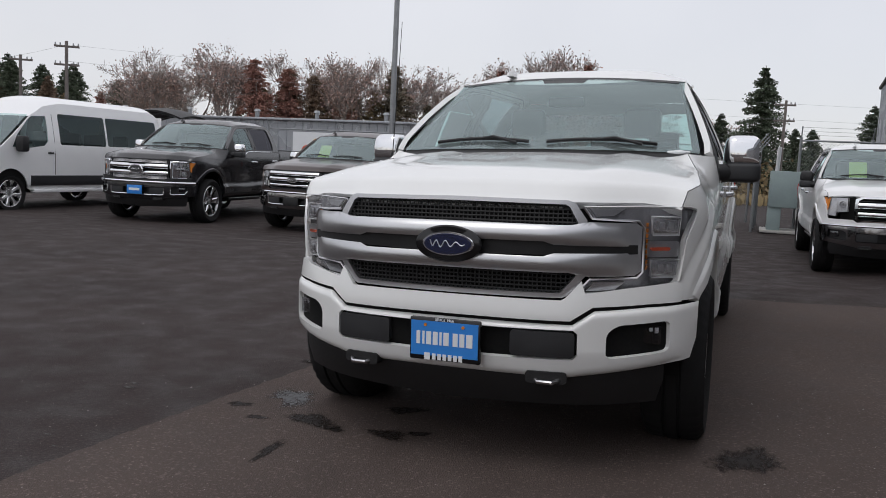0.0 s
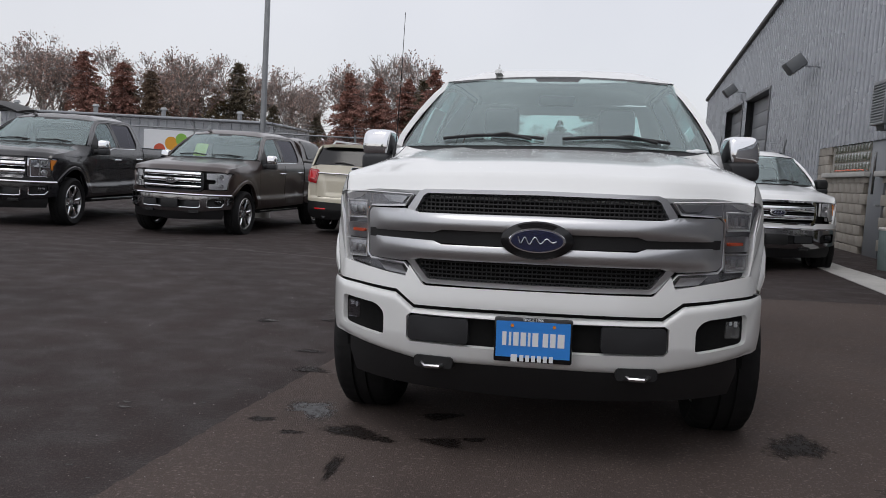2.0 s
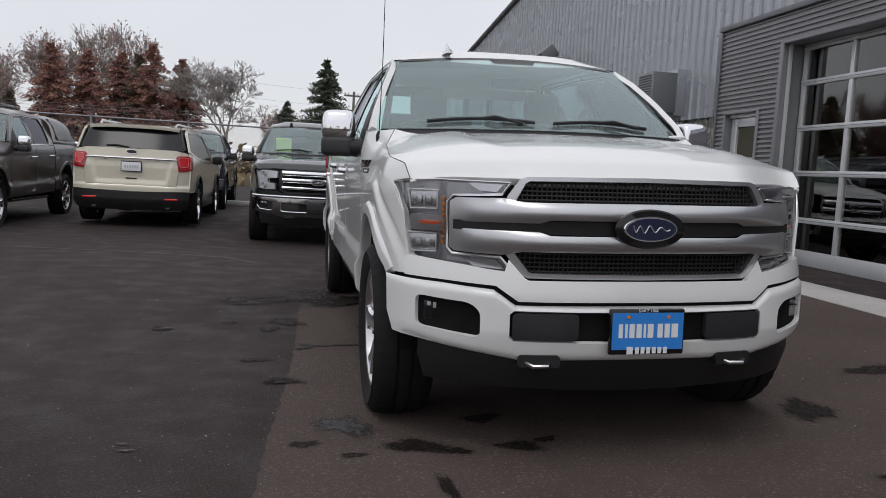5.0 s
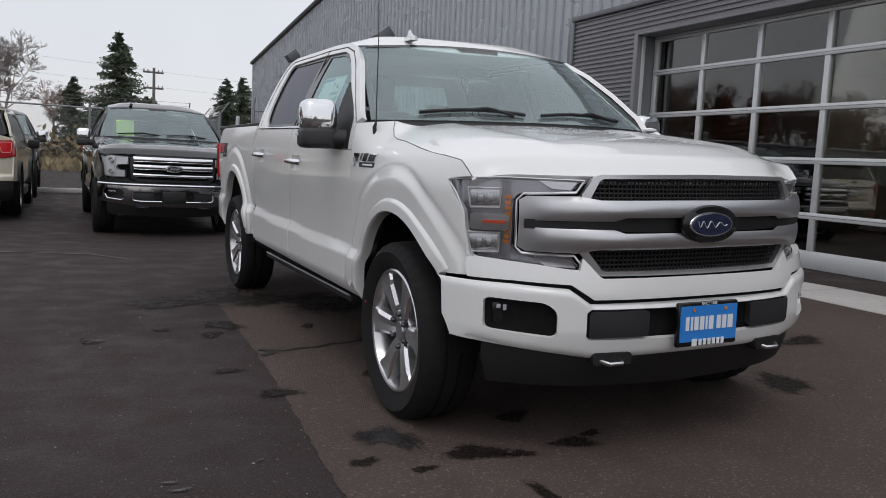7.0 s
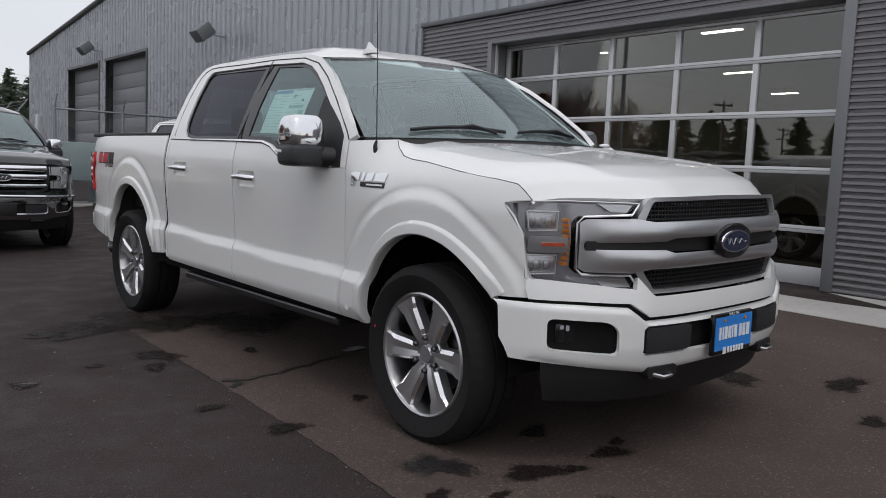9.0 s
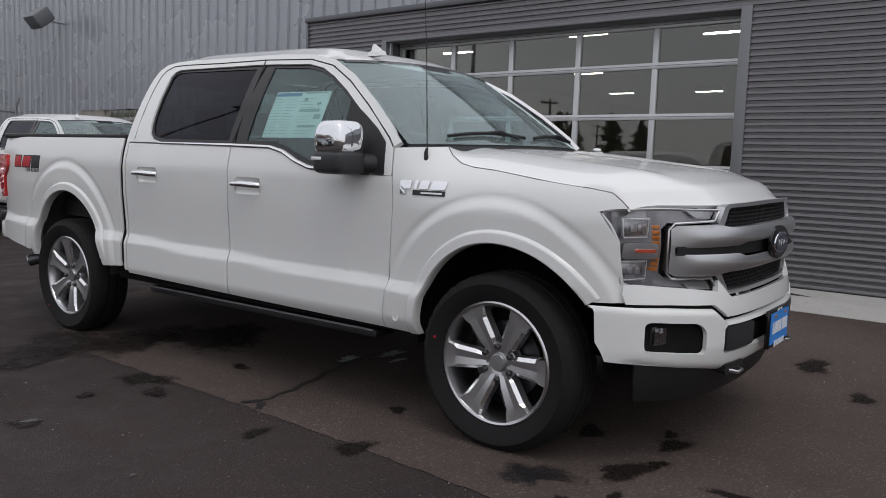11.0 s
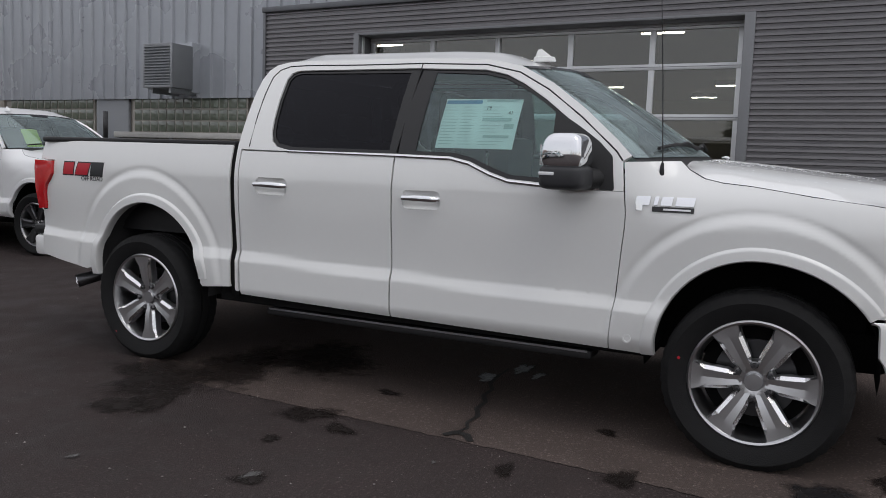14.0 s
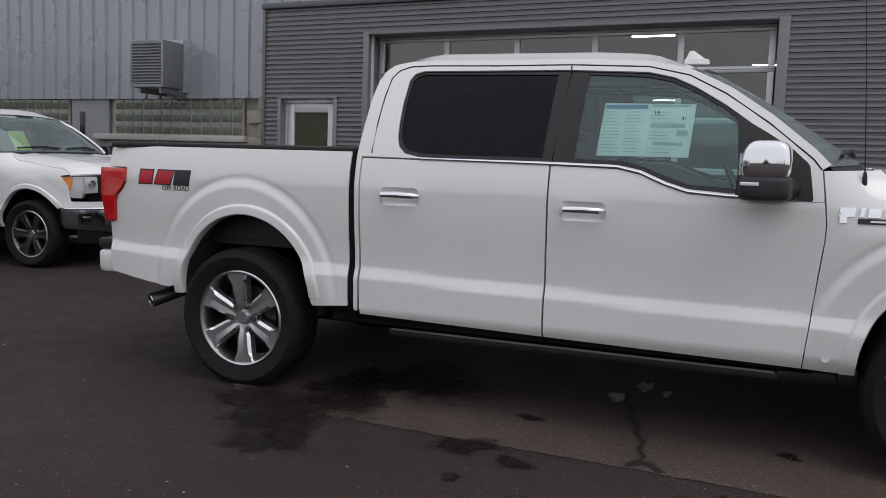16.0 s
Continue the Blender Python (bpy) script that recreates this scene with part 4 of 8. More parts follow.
        part("tow_hook", bm, ALLOY_GREY if hero else PLASTIC, root, "dull chrome tow hook" if hero else "", 40, pose(s * 0.425, bumper_y(0.425, 0.45) + 0.022, 0.436))
    for s in (-1, 1):
        part_mesh("hook_surround", sheet("hook_surround", [(s * x, z) for x, z in rounded(0.34, 0.51, 0.42, 0.47, 0.015)], [], 0.05, lambda x, z: (x, bumper_y(x, 0.5) - 0.002, z), (0, -1, 0), 0.05), PLASTIC, b)
    dam = mirror_poly([(0.0, 0.455), (0.5, 0.458), (0.60, 0.475), (0.80, 0.50), (0.87, 0.51), (0.87, 0.42), (0.84, 0.32), (0.0, 0.29)])
    part_mesh("air_dam", sheet("air_dam", dam, [], 0.08, lambda x, z: (x, bumper_y(x, 0.5) + 0.060 + 0.9 * max(0, 0.45 - z) ** 1.5, z), (0, -1, 0), 0.02), PLASTIC, root, "black air dam")
    part_mesh("grille_back", sheet("grille_back", mirror_poly([(0.0, 1.17), (0.55, 1.16), (0.735, 1.15), (0.735, 0.80), (0.5, 0.74), (0.0, 0.74)]), [], 0.08, lambda x, z: face(x, z, 0.075), (0, -1, 0), 0.0), UNDERBODY, root)
    # lamps
    lamp = [(0.545, 1.152), (0.80, 1.158), (0.955, 1.150), (0.962, 1.135), (0.945, 1.09), (0.928, 1.02), (0.915, 0.845), (0.90, 0.832), (0.70, 0.805), (0.556, 0.795), (0.538, 0.812), (0.576, 0.857), (0.752, 0.862), (0.772, 0.885),
            (0.772, 1.072), (0.752, 1.098), (0.578, 1.107)] if hero else [(0.60, 1.150), (0.80, 1.155), (0.955, 1.150), (0.962, 1.10), (0.935, 1.0), (0.92, 0.80), (0.80, 0.785), (0.60, 0.785)] if style == "duty" else [(0.66, 1.145), (0.80, 1.145), (0.955, 1.140), (0.962, 1.10), (0.935, 1.0), (0.915, 0.90), (0.88, 0.875), (0.80, 0.87), (0.785, 0.93), (0.66, 0.945)] if style == "old" else [(0.60, 1.135), (0.80, 1.145), (0.955, 1.140), (0.962, 1.10), (0.935, 1.0), (0.915, 0.86), (0.80, 0.84), (0.64, 0.85), (0.64, 0.945), (0.735, 0.955), (0.75, 0.985), (0.735, 1.015), (0.61, 1.025)]
    fwd = lambda x: -0.036 * ss(0.80, 0.92, abs(x)) if hero else 0.0
    for s in (-1, 1):
        pts = [(s * x, z) for x, z in lamp]
        hl = part_mesh("headlamp", sheet("headlamp", pts, [], 0.02 if hero else 0.06, lambda x, z: face(x, z, 0.034 + fwd(x) + (0.040 * (1 - ss(0.90, 0.94, abs(x))) * ss(0.775, 0.785, abs(x)) if hero else 0)), (0, -1, 0), 0.04), HOUSING if hero else CHROME if style == "duty" else LAMP_SILVER, root, "clear headlamp with dark housing" if hero else "clear headlamp")
        part_mesh("lamp_lens", sheet("lamp_lens", pts, [], 0.06, lambda x, z: face(x, z, 0.002 + fwd(x)), (0, -1, 0), 0.0), LENS, hl)
        rim = part("lamp_bezel", rod([tuple(Vector(face(x, z, -0.002 + fwd(x)))) for x, z in pts + pts[:1]], 0.0055 if hero else 0.006, 6), ALLOY_GREY if hero else PLASTIC, hl)
        if not hero:
            if style == "duty":
                # bright C-shaped guide round two stacked cells
                part("lamp_guide", rod([face(s * x, z, -0.002) for x, z in ((0.85, 1.125), (0.66, 1.125), (0.645, 1.11), (0.645, 0.835), (0.66, 0.82), (0.85, 0.825))], 0.018, 8), CHROME, hl, "bright C-shaped lamp guide")
                part_mesh("side_marker", sheet("side_marker", [(s * x, z) for x, z in ((0.885, 1.12), (0.957, 1.12), (0.93, 0.95), (0.895, 0.95))], [], 0.06, lambda x, z: face(x, z, -0.003), (0, -1, 0), 0.01), AMBER, hl)
            if style == "old":
                part_mesh("side_marker", sheet("side_marker", [(s * x, z) for x, z in ((0.875, 1.135), (0.955, 1.135), (0.93, 1.0), (0.912, 0.955), (0.90, 0.955))], [], 0.06, lambda x, z: face(x, z, -0.003), (0, -1, 0), 0.01), AMBER, hl)
                part("lamp_fold", rod([face(s * x, z, 0.004) for x, z in ((0.80, 1.135), (0.785, 1.03), (0.80, 0.885))], 0.006, 6), ALLOY_GREY, hl)
            else:
                part("lamp_fold", rod([face(s * x, z, 0.004) for x, z in ((0.76, 1.13), (0.775, 0.98), (0.76, 0.86))], 0.006, 6), ALLOY_GREY, hl)
            for xc, zc in ((0.725, 1.05),) if style == "old" else ((0.815, 1.075), (0.815, 0.905)):
                cell = bmesh.new()
                lathe(cell, [(0.012, 0.048), (-0.004, 0.050), (-0.006, 0.045), (0.014, 0.030), (0.010, 0.020), (-0.006, 0.012), (-0.008, 0.0)], 20, axis="Y")
                part("lamp_cell", cell, ALLOY_GREY, hl, "round lamp reflector", 40, pose(s * xc, face(xc, zc, 0.012)[1], zc, 0, 0, s * (26 if xc < 0.8 else 40)))
            continue
        for zc in (1.075, 0.895):
            at = pose(s * 0.850, face(0.850, zc, 0.030)[1], zc, 0, 0, s * 31)
            c = part("lamp_cell", box(bmesh.new(), -0.068, 0.062, 0.0, 0.04, -0.038, 0.038, 0.008), ALLOY_GREY, hl, "", 40, at)
            part("lamp_reflector", solid(-0.060, 0.054, -0.003, 0.002, -0.030, 0.030, 0.002), ALLOY_PAINT, hl, "", 40, at)
            for q in (-0.020, 0.020):
                part("lamp_bulb", solid(q - 0.013, q + 0.013, -0.008, -0.002, -0.016, 0.016, 0.004), SATIN, hl, "", 40, at)
            bm = bmesh.new()
            tube(bm, [(-0.072, -0.004, 0.040), (0.064, -0.004, 0.038), (0.058, -0.004, -0.038), (-0.060, -0.004, -0.040), (-0.072, -0.004, 0.040)], 0.0036, 6)
            part("cell_frame", bm, LAMP_SILVER, hl, "", 40, at)
        part_mesh("marker_bar", sheet("marker_bar", [(s * x, z) for x, z in rounded(0.800, 0.872, 0.973, 0.987, 0.006)], [], 0.05, lambda x, z: face(x, z, 0.012 + fwd(x)), (0, -1, 0), 0.02), ORANGE, hl)
        part_mesh("lamp_divider", sheet("lamp_divider", [(s * x, z) for x, z in rounded(0.785, 0.905, 0.945, 1.012, 0.012)], [], 0.05, lambda x, z: face(x, z, 0.024 + fwd(x)), (0, -1, 0), 0.02), ALLOY_GREY, hl)
        for k in range(9):
            z = 0.90 + 0.0225 * k
            y0 = face(s * 0.795, z, 0.006)[1]
            part("amber_segment", solid(s * 0.780 - 0.004, s * 0.780 + 0.004, y0 + 0.008, y0 + 0.078, z - 0.0085, z + 0.0085, 0.002), AMBER, hl, "amber turn signal segment")
        for arm in ([(0.570, 1.146), (0.70, 1.150), (0.66, 1.120), (0.595, 1.116)], [(0.562, 0.806), (0.67, 0.812), (0.71, 0.846), (0.59, 0.844)]):
            part_mesh("lamp_arm", sheet("lamp_arm", [(s * x, z) for x, z in arm], [], 0.05, lambda x, z: face(x, z, 0.005), (0, -1, 0), 0.02), ALLOY_GREY, hl)
    if hero:
        ring = mirror_poly([(0.0, 1.186), (0.485, 1.180), (0.515, 1.168), (0.562, 1.10), (0.562, 1.088), (0.562, 0.885), (0.562, 0.87), (0.490, 0.785), (0.47, 0.776), (0.0, 0.772)])
        up = mirror_poly([(0.0, 1.168), (0.475, 1.163), (0.492, 1.153), (0.528, 1.088), (0.522, 1.078), (0.0, 1.082)])
        low = mirror_poly([(0.0, 0.882), (0.520, 0.882), (0.526, 0.872), (0.468, 0.800), (0.455, 0.795), (0.0, 0.792)])
        g = part_mesh("grille", sheet("grille", ring, [up, low, mirror_poly([(0.0, 1.05), (0.545, 1.05), (0.545, 0.912), (0.0, 0.912)])], 0.05, lambda x, z: face(x, z, -0.012), (0, -1, 0), 0.05), SATIN, root, "satin silver grille")
        bar = mirror_poly([(0.0, 1.080), (0.50, 1.080), (0.575, 1.094), (0.745, 1.090), (0.766, 1.074), (0.766, 0.888), (0.745, 0.872), (0.575, 0.868), (0.50, 0.884), (0.0, 0.884)])
        slot = mirror_poly([(0.0, 1.012), (0.40, 1.012), (0.44, 0.998), (0.752, 0.995), (0.752, 0.967), (0.44, 0.964), (0.40, 0.950), (0.0, 0.950)])

        def bulge(x, z):
            x0, y0, z0 = face(x, z)
            q = abs(z - 0.981)
            return (x0, y0 - 0.020 * (1 - 0.9 * ss(0.69, 0.766, abs(x))) - 0.030 * math.sin(min(1, max(0, (q - 0.012) / 0.095)) * math.pi) ** 0.7 * (1 - 0.6 * ss(0.40, 0.66, abs(x)) - 0.38 * ss(0.66, 0.766, abs(x))), z0)
        part_mesh("grille_bar", sheet("grille_bar", bar, [slot], 0.022, bulge, (0, -1, 0), 0.060), SATIN, g)
        # dark sheet that puts the slot's shade in as colour
        part_mesh("slot_shade", sheet("slot_shade", mirror_poly([(0.0, 1.015), (0.755, 1.0), (0.755, 0.962), (0.0, 0.947)]), [], 0.05, lambda x, z: face(x, z, -0.0155), (0, -1, 0), 0.002), PLASTIC, g, "dark sheet for the shade in the slot between the grille bars")
        for loop, z0, z1, rows in ((up, 1.080, 1.166, 5), (low, 0.793, 0.882, 5)):
            bm = bmesh.new()
            for i in range(rows):
                z = z0 + (z1 - z0) * (i + 0.5) / rows
                hw = float(np.interp(z, (0.793, 0.875, 1.085, 1.166), (0.455, 0.522, 0.524, 0.478)))
                tube(bm, [face(x, z, 0.012) for x in np.linspace(-hw, hw, 15)], 0.0042, 5)
            for k in range(-27, 28):
                x = k * 0.0192
                zz0, zz1 = z0, z1
                if abs(x) > 0.455:
                    q = (abs(x) - 0.455) / 0.07
                    zz0, zz1 = (z0 + q * 0.088, z1) if z1 < 1 else (z0, z1 - q * 0.085)
                if zz1 - zz0 > 0.01:
                    tube(bm, [face(x, zz0, 0.010), face(x, zz1, 0.010)], 0.0034, 4)
            part("grille_mesh", bm, PLASTIC, g, "dark grille mesh", 60)
        at = pose(0, face(0, 0.985)[1] - 0.042, 0.985)
        ov = part("badge", oval_mesh(0.148, 0.079, 0.02), PLASTIC_GLOSS, root, "blue oval badge in a dark bezel", 40, at)
        part("badge_rim", oval_mesh(0.119, 0.053, 0.024), CHROME, ov)
        part("badge_face", oval_mesh(0.111, 0.047, 0.027), BLUE_OVAL, ov)
        bm = bmesh.new()
        tube(bm, [(-0.078 + 0.156 * t, -0.028, 0.003 * math.sin(17 * t) + (0.015 - 0.009 * t) * math.cos(24 * t ** 0.8)) for t in np.linspace(0, 1, 61)], 0.0026, 5)
        part("badge_stroke", bm, SATIN, ov)
        # dealer plate
        at = pose(0, -1.052, 0.575)
        pl = part("licence_plate", solid(-0.160, 0.160, -0.012, 0.012, -0.092, 0.092, 0.008), PLASTIC_GLOSS, root, "blue dealer plate with white print in a black frame", 40, at)
        part("plate_face", solid(-0.151, 0.151, -0.016, -0.011, -0.070, 0.078), PLATE_BLUE, pl)
        bm = bmesh.new()
        for x0, x1 in ((-0.125, -0.108), (-0.098, -0.088), (-0.080, -0.058), (-0.050, -0.028), (-0.020, -0.010), (-0.002, 0.022), (0.040, 0.062), (0.070, 0.092), (0.100, 0.128)):
            box(bm, x0, x1, -0.0185, -0.0165, -0.022, 0.034)
        part("plate_print", bm, WHITE_MARK, pl)
        bm = bmesh.new()
        for k in range(6):
            box(bm, -0.052 + 0.024 * k, -0.036 + 0.024 * k, -0.0185, -0.0165, -0.086, -0.060)
        box(bm, -0.088, -0.062, -0.0185, -0.0165, -0.088, -0.058)
        part("frame_print", bm, WHITE_MARK, pl)
        text_mark("SINCE 1966", 0.017, pose(0, -0.0125, 0.0855, 90, 0, 0), WHITE_MARK, pl)
        for x in (-0.085, 0.085):
            part("plate_screw", rod([(x, -0.016, 0.062), (x, -0.021, 0.062)], 0.007, 8), AMBER, pl)
    else:
        duty, old = style == "duty", style == "old"
        part("bumper_lip", rod([(x, bumper_y(x, 0.745) - 0.004, 0.748) for x in np.linspace(-0.97, 0.97, 25)], 0.026 if duty else 0.015 if old else 0.021, 8), CHROME, b, "bright chrome bumper edge")
        if not old:
            line = lambda pts, r: rod([(x, bumper_y(x, z) - 0.003, z) for x, z in pts], r, 6)
            part("slot_trim", line([(-0.545, 0.645), (-0.548, 0.545), (-0.52, 0.526)] + [(x, 0.520) for x in np.linspace(-0.45, 0.45, 9)] + [(0.52, 0.526), (0.548, 0.545), (0.545, 0.645)], 0.011), CHROME, b, "chrome trim under the bumper slot")
            for s in (-1, 1):
                part("fog_trim", line([(s * 0.66, 0.665), (s * 0.655, 0.545), (s * 0.70, 0.530), (s * 0.86, 0.545), (s * 0.895, 0.60)], 0.010), CHROME, b, "chrome trim round the fog pocket")
        ring = mirror_poly([(0.0, 1.175), (0.50, 1.168), (0.575, 1.13), (0.585, 0.98), (0.565, 0.84), (0.50, 0.80), (0.0, 0.795)])
        hole = mirror_poly([(0.0, 1.145), (0.48, 1.140), (0.535, 1.11), (0.545, 0.98), (0.53, 0.86), (0.48, 0.828), (0.0, 0.822)])
        if duty:
            ring = mirror_poly([(0.0, 1.172), (0.55, 1.166), (0.592, 1.15), (0.596, 0.80), (0.56, 0.785), (0.0, 0.785)])
            hole = mirror_poly([(0.0, 1.160), (0.54, 1.154), (0.578, 1.14), (0.580, 0.812), (0.55, 0.797), (0.0, 0.797)])
        g = part_mesh("grille", sheet("grille", ring, [hole], 0.07, lambda x, z: face(x, z, -0.012), (0, -1, 0), 0.05), CHROME if old else PLASTIC_GREY, root, "chrome-barred grille")
        levels = ((1.108, 0.078), (1.000, 0.080), (0.885, 0.058)) if style == "bars" else ((1.040, 0.088), (0.915, 0.082)) if duty else ((1.045, 0.088), (0.918, 0.075))
        for z, h in levels:
            bm = bmesh.new()
            hw = 0.60 if duty else 0.54
            q = [[bm.verts.new(Vector(face(x, z + dz * (1 - 0.25 * (duty and abs(x) < 0.14)), -0.02)) + Vector((0, dy, 0))) for dz, dy in ((h / 2, 0.016), (h * 0.42, -0.002), (h * 0.20, -0.014), (-h * 0.08, -0.020), (-h * 0.38, -0.008), (-h / 2, 0.012))] for x in np.linspace(-hw, hw, 19)]
            for a, b_ in zip(q, q[1:]):
                for k in range(5):
                    bm.faces.new((a[k], a[k + 1], b_[k + 1], b_[k]))
            part("grille_bar", bm, CHROME, g, "chrome grille bar", 60)
        for z in (1.104, 1.122, 1.140, 0.812, 0.830, 0.848, 0.866) if duty else [0.84 + 0.044 * k for k in range(7)]:
            part("grille_slat", rod([face(x, z, 0.004 if duty else 0.02) for x in np.linspace(-0.56 if duty else -0.53, 0.56 if duty else 0.53, 9)], 0.006, 5), ALLOY_GREY if duty else PLASTIC_GREY, g)
        big = (0.152, 0.078) if duty else (0.118, 0.050)
        ov = part("badge", oval_mesh(*big, 0.024), CHROME, root, "oval badge with a chrome rim", 40, pose(0, face(0, 1.0)[1] - 0.036, 0.978 if duty else 0.985))
        part("badge_face", oval_mesh(big[0] - 0.022, big[1] - 0.016, 0.028), BLUE_OVAL if old else PLASTIC_GREY, ov)
        part("badge_stroke", rod([(big[0] * (-0.58 + 1.16 * t), -0.029, 0.012 * math.cos(21 * t ** 0.85)) for t in np.linspace(0, 1, 25)], 0.0035, 5), CHROME, ov)
        # hood leading edge panel above the bumper
        part_mesh("valance", sheet("valance", mirror_poly([(0.0, 0.80), (0.55, 0.80), (0.60, 0.835), (0.93, 0.835), (0.95, 0.765), (0.0, 0.755)]), [], 0.08, lambda x, z: (x, bumper_y(x, 0.62) + 0.012, z), (0, -1, 0), 0.03), paint if style != "duty" else PLASTIC, root)
        if duty:
            pl = part("dealer_plate", solid(-0.155, 0.155, -0.01, 0.01, -0.08, 0.08, 0.006), PLATE_BLUE, root, "blue dealer plate", 40, pose(-0.0, -1.066, 0.60))
            part("plate_print", solid(-0.11, 0.11, -0.013, -0.0105, -0.015, 0.03), WHITE_MARK, pl)
        else:
            part("plate_holder", solid(-0.16, 0.16, -0.012, 0.012, -0.08, 0.08, 0.006), PLASTIC, root, "", 40, pose(0.0, -1.055, 0.58))


# ---- ground ----
def gz(x, y):
    """Height of the lot: level lane, a gentle rise towards the building, a slight fall to the back row."""
    t = max(0.0, x + 1.05)
    return min(0.215, 0.030 * t + 0.0011 * t * t) - ss(5.0, 9.5, y) * float(np.interp(x, (-7.0, -4.6, -3.0, 1.0, 2.4, 3.0, 3.5), (0.12, 0.05, 0.05, 0.085, 0.10, 0.05, 0.0)))


def ground_material(name, dark, light, patch, rough, bump, speck=0.0):
    m = bpy.data.materials.new(name)
    m.use_nodes = True
    n, l = m.node_tree.nodes, m.node_tree.links
    b = n["Principled BSDF"]
    tc = n.new("ShaderNodeTexCoord")
    big, mid, fine, vor = (n.new("ShaderNodeTexNoise"), n.new("ShaderNodeTexNoise"), n.new("ShaderNodeTexNoise"), n.new("ShaderNodeTexVoronoi"))
    for q, s, d in ((big, 0.55, 6), (mid, 3.2, 10), (fine, 70, 4)):
        q.inputs["Scale"].default_value, q.inputs["Detail"].default_value = s, d
        l.new(tc.outputs["Object"], q.inputs["Vector"])
    vor.inputs["Scale"].default_value = 130
    l.new(tc.outputs["Object"], vor.inputs["Vector"])
    ramp = n.new("ShaderNodeValToRGB")
    ramp.color_ramp.elements[0].position, ramp.color_ramp.elements[0].color = 0.30, (*dark, 1)
    ramp.color_ramp.elements[1].position, ramp.color_ramp.elements[1].color = 0.72, (*light, 1)
    mixv = n.new("ShaderNodeMath")
    mixv.operation = "MULTIPLY_ADD"
    mixv.inputs[1].default_value = 0.45
    l.new(mid.outputs["Fac"], mixv.inputs[0])
    s2 = n.new("ShaderNodeMath")
    s2.operation = "MULTIPLY"
    s2.inputs[1].default_value = 0.55
    l.new(big.outputs["Fac"], s2.inputs[0])
    l.new(s2.outputs[0], mixv.inputs[2])
    l.new(mixv.outputs[0], ramp.inputs[0])
    # stone chips
    chip = n.new("ShaderNodeValToRGB")
    chip.color_ramp.elements[0].position, chip.color_ramp.elements[0].color = 0.55, (0.92, 0.92, 0.92, 1)
    chip.color_ramp.elements[1].position, chip.color_ramp.elements[1].color = 0.76, (1 + speck, 1 + speck, 1 + speck, 1)
    l.new(fine.outputs["Fac"], chip.inputs[0])
    mul = n.new("ShaderNodeMix")
    mul.data_type, mul.blend_type = "RGBA", "MULTIPLY"
    mul.inputs["Factor"].default_value = 1
    l.new(ramp.outputs[0], mul.inputs["A"])
    l.new(chip.outputs[0], mul.inputs["B"])
    l.new(mul.outputs["Result"], b.inputs["Base Color"])
    rr = n.new("ShaderNodeMapRange")
    rr.inputs["From Min"].default_value, rr.inputs["From Max"].default_value = 0.35, 0.65
    rr.inputs["To Min"].default_value, rr.inputs["To Max"].default_value = rough - patch, rough + patch
    l.new(mid.outputs["Fac"], rr.inputs["Value"])
    l.new(rr.outputs[0], b.inputs["Roughness"])
    u = n.new("ShaderNodeBump")
    u.inputs["Strength"].default_value, u.inputs["Distance"].default_value = bump, 0.006
    l.new(vor.outputs["Distance"], u.inputs["Height"])
    l.new(u.outputs[0], b.inputs["Normal"])
    b.inputs["Specular IOR Level"].default_value = 0.22
    return m


ASPHALT = ground_material("asphalt", (0.0252, 0.0190, 0.0182), (0.0498, 0.0380, 0.0364), 0.16, 0.78, 0.7, 1.7)
ASPHALT_OLD = ground_material("old_brown_asphalt", (0.059, 0.0442, 0.0394), (0.110, 0.0855, 0.0763), 0.08, 0.86, 0.7, 1.2)
STAIN = material("oil_stain", (0.011, 0.0095, 0.009), 0.75, 0.0, 0.25, 12.0, 0.3, 120.0)
LINE_PAINT = material("worn_line_paint", (0.105, 0.092, 0.086), 0.8, 0.0, 0.4, 6.0)


def terrain(name, xs, ys, lift, mat, fn=None):
    bm = bmesh.new()
    g = [[bm.verts.new((x, y, gz(x, y) + lift)) for y in ys] for x in xs]
    for i in range(len(xs) - 1):
        for j in range(len(ys) - 1):
            bm.faces.new((g[i][j], g[i + 1][j], g[i + 1][j + 1], g[i][j + 1]))
    return part(name, bm, mat, None, "", 80)


axis = lambda near, far: sorted({round(v, 3) for v in list(np.arange(-near, near + 0.01, 0.5)) + [s * d for s in (-1, 1) for d in far]})
tagged(terrain("ground", axis(12, (15, 20, 40, 100, 400, 1500, 3000)), [-3000, -800, -200, -60, -20, -8, 0, 4, 5, 5.5, 6, 6.5, 7, 7.5, 8, 8.5, 9, 9.5, 10, 20, 60, 200, 800, 3000], 0.0, ASPHALT), "dark asphalt lot, worn and slightly damp", "ground", kind="structure")


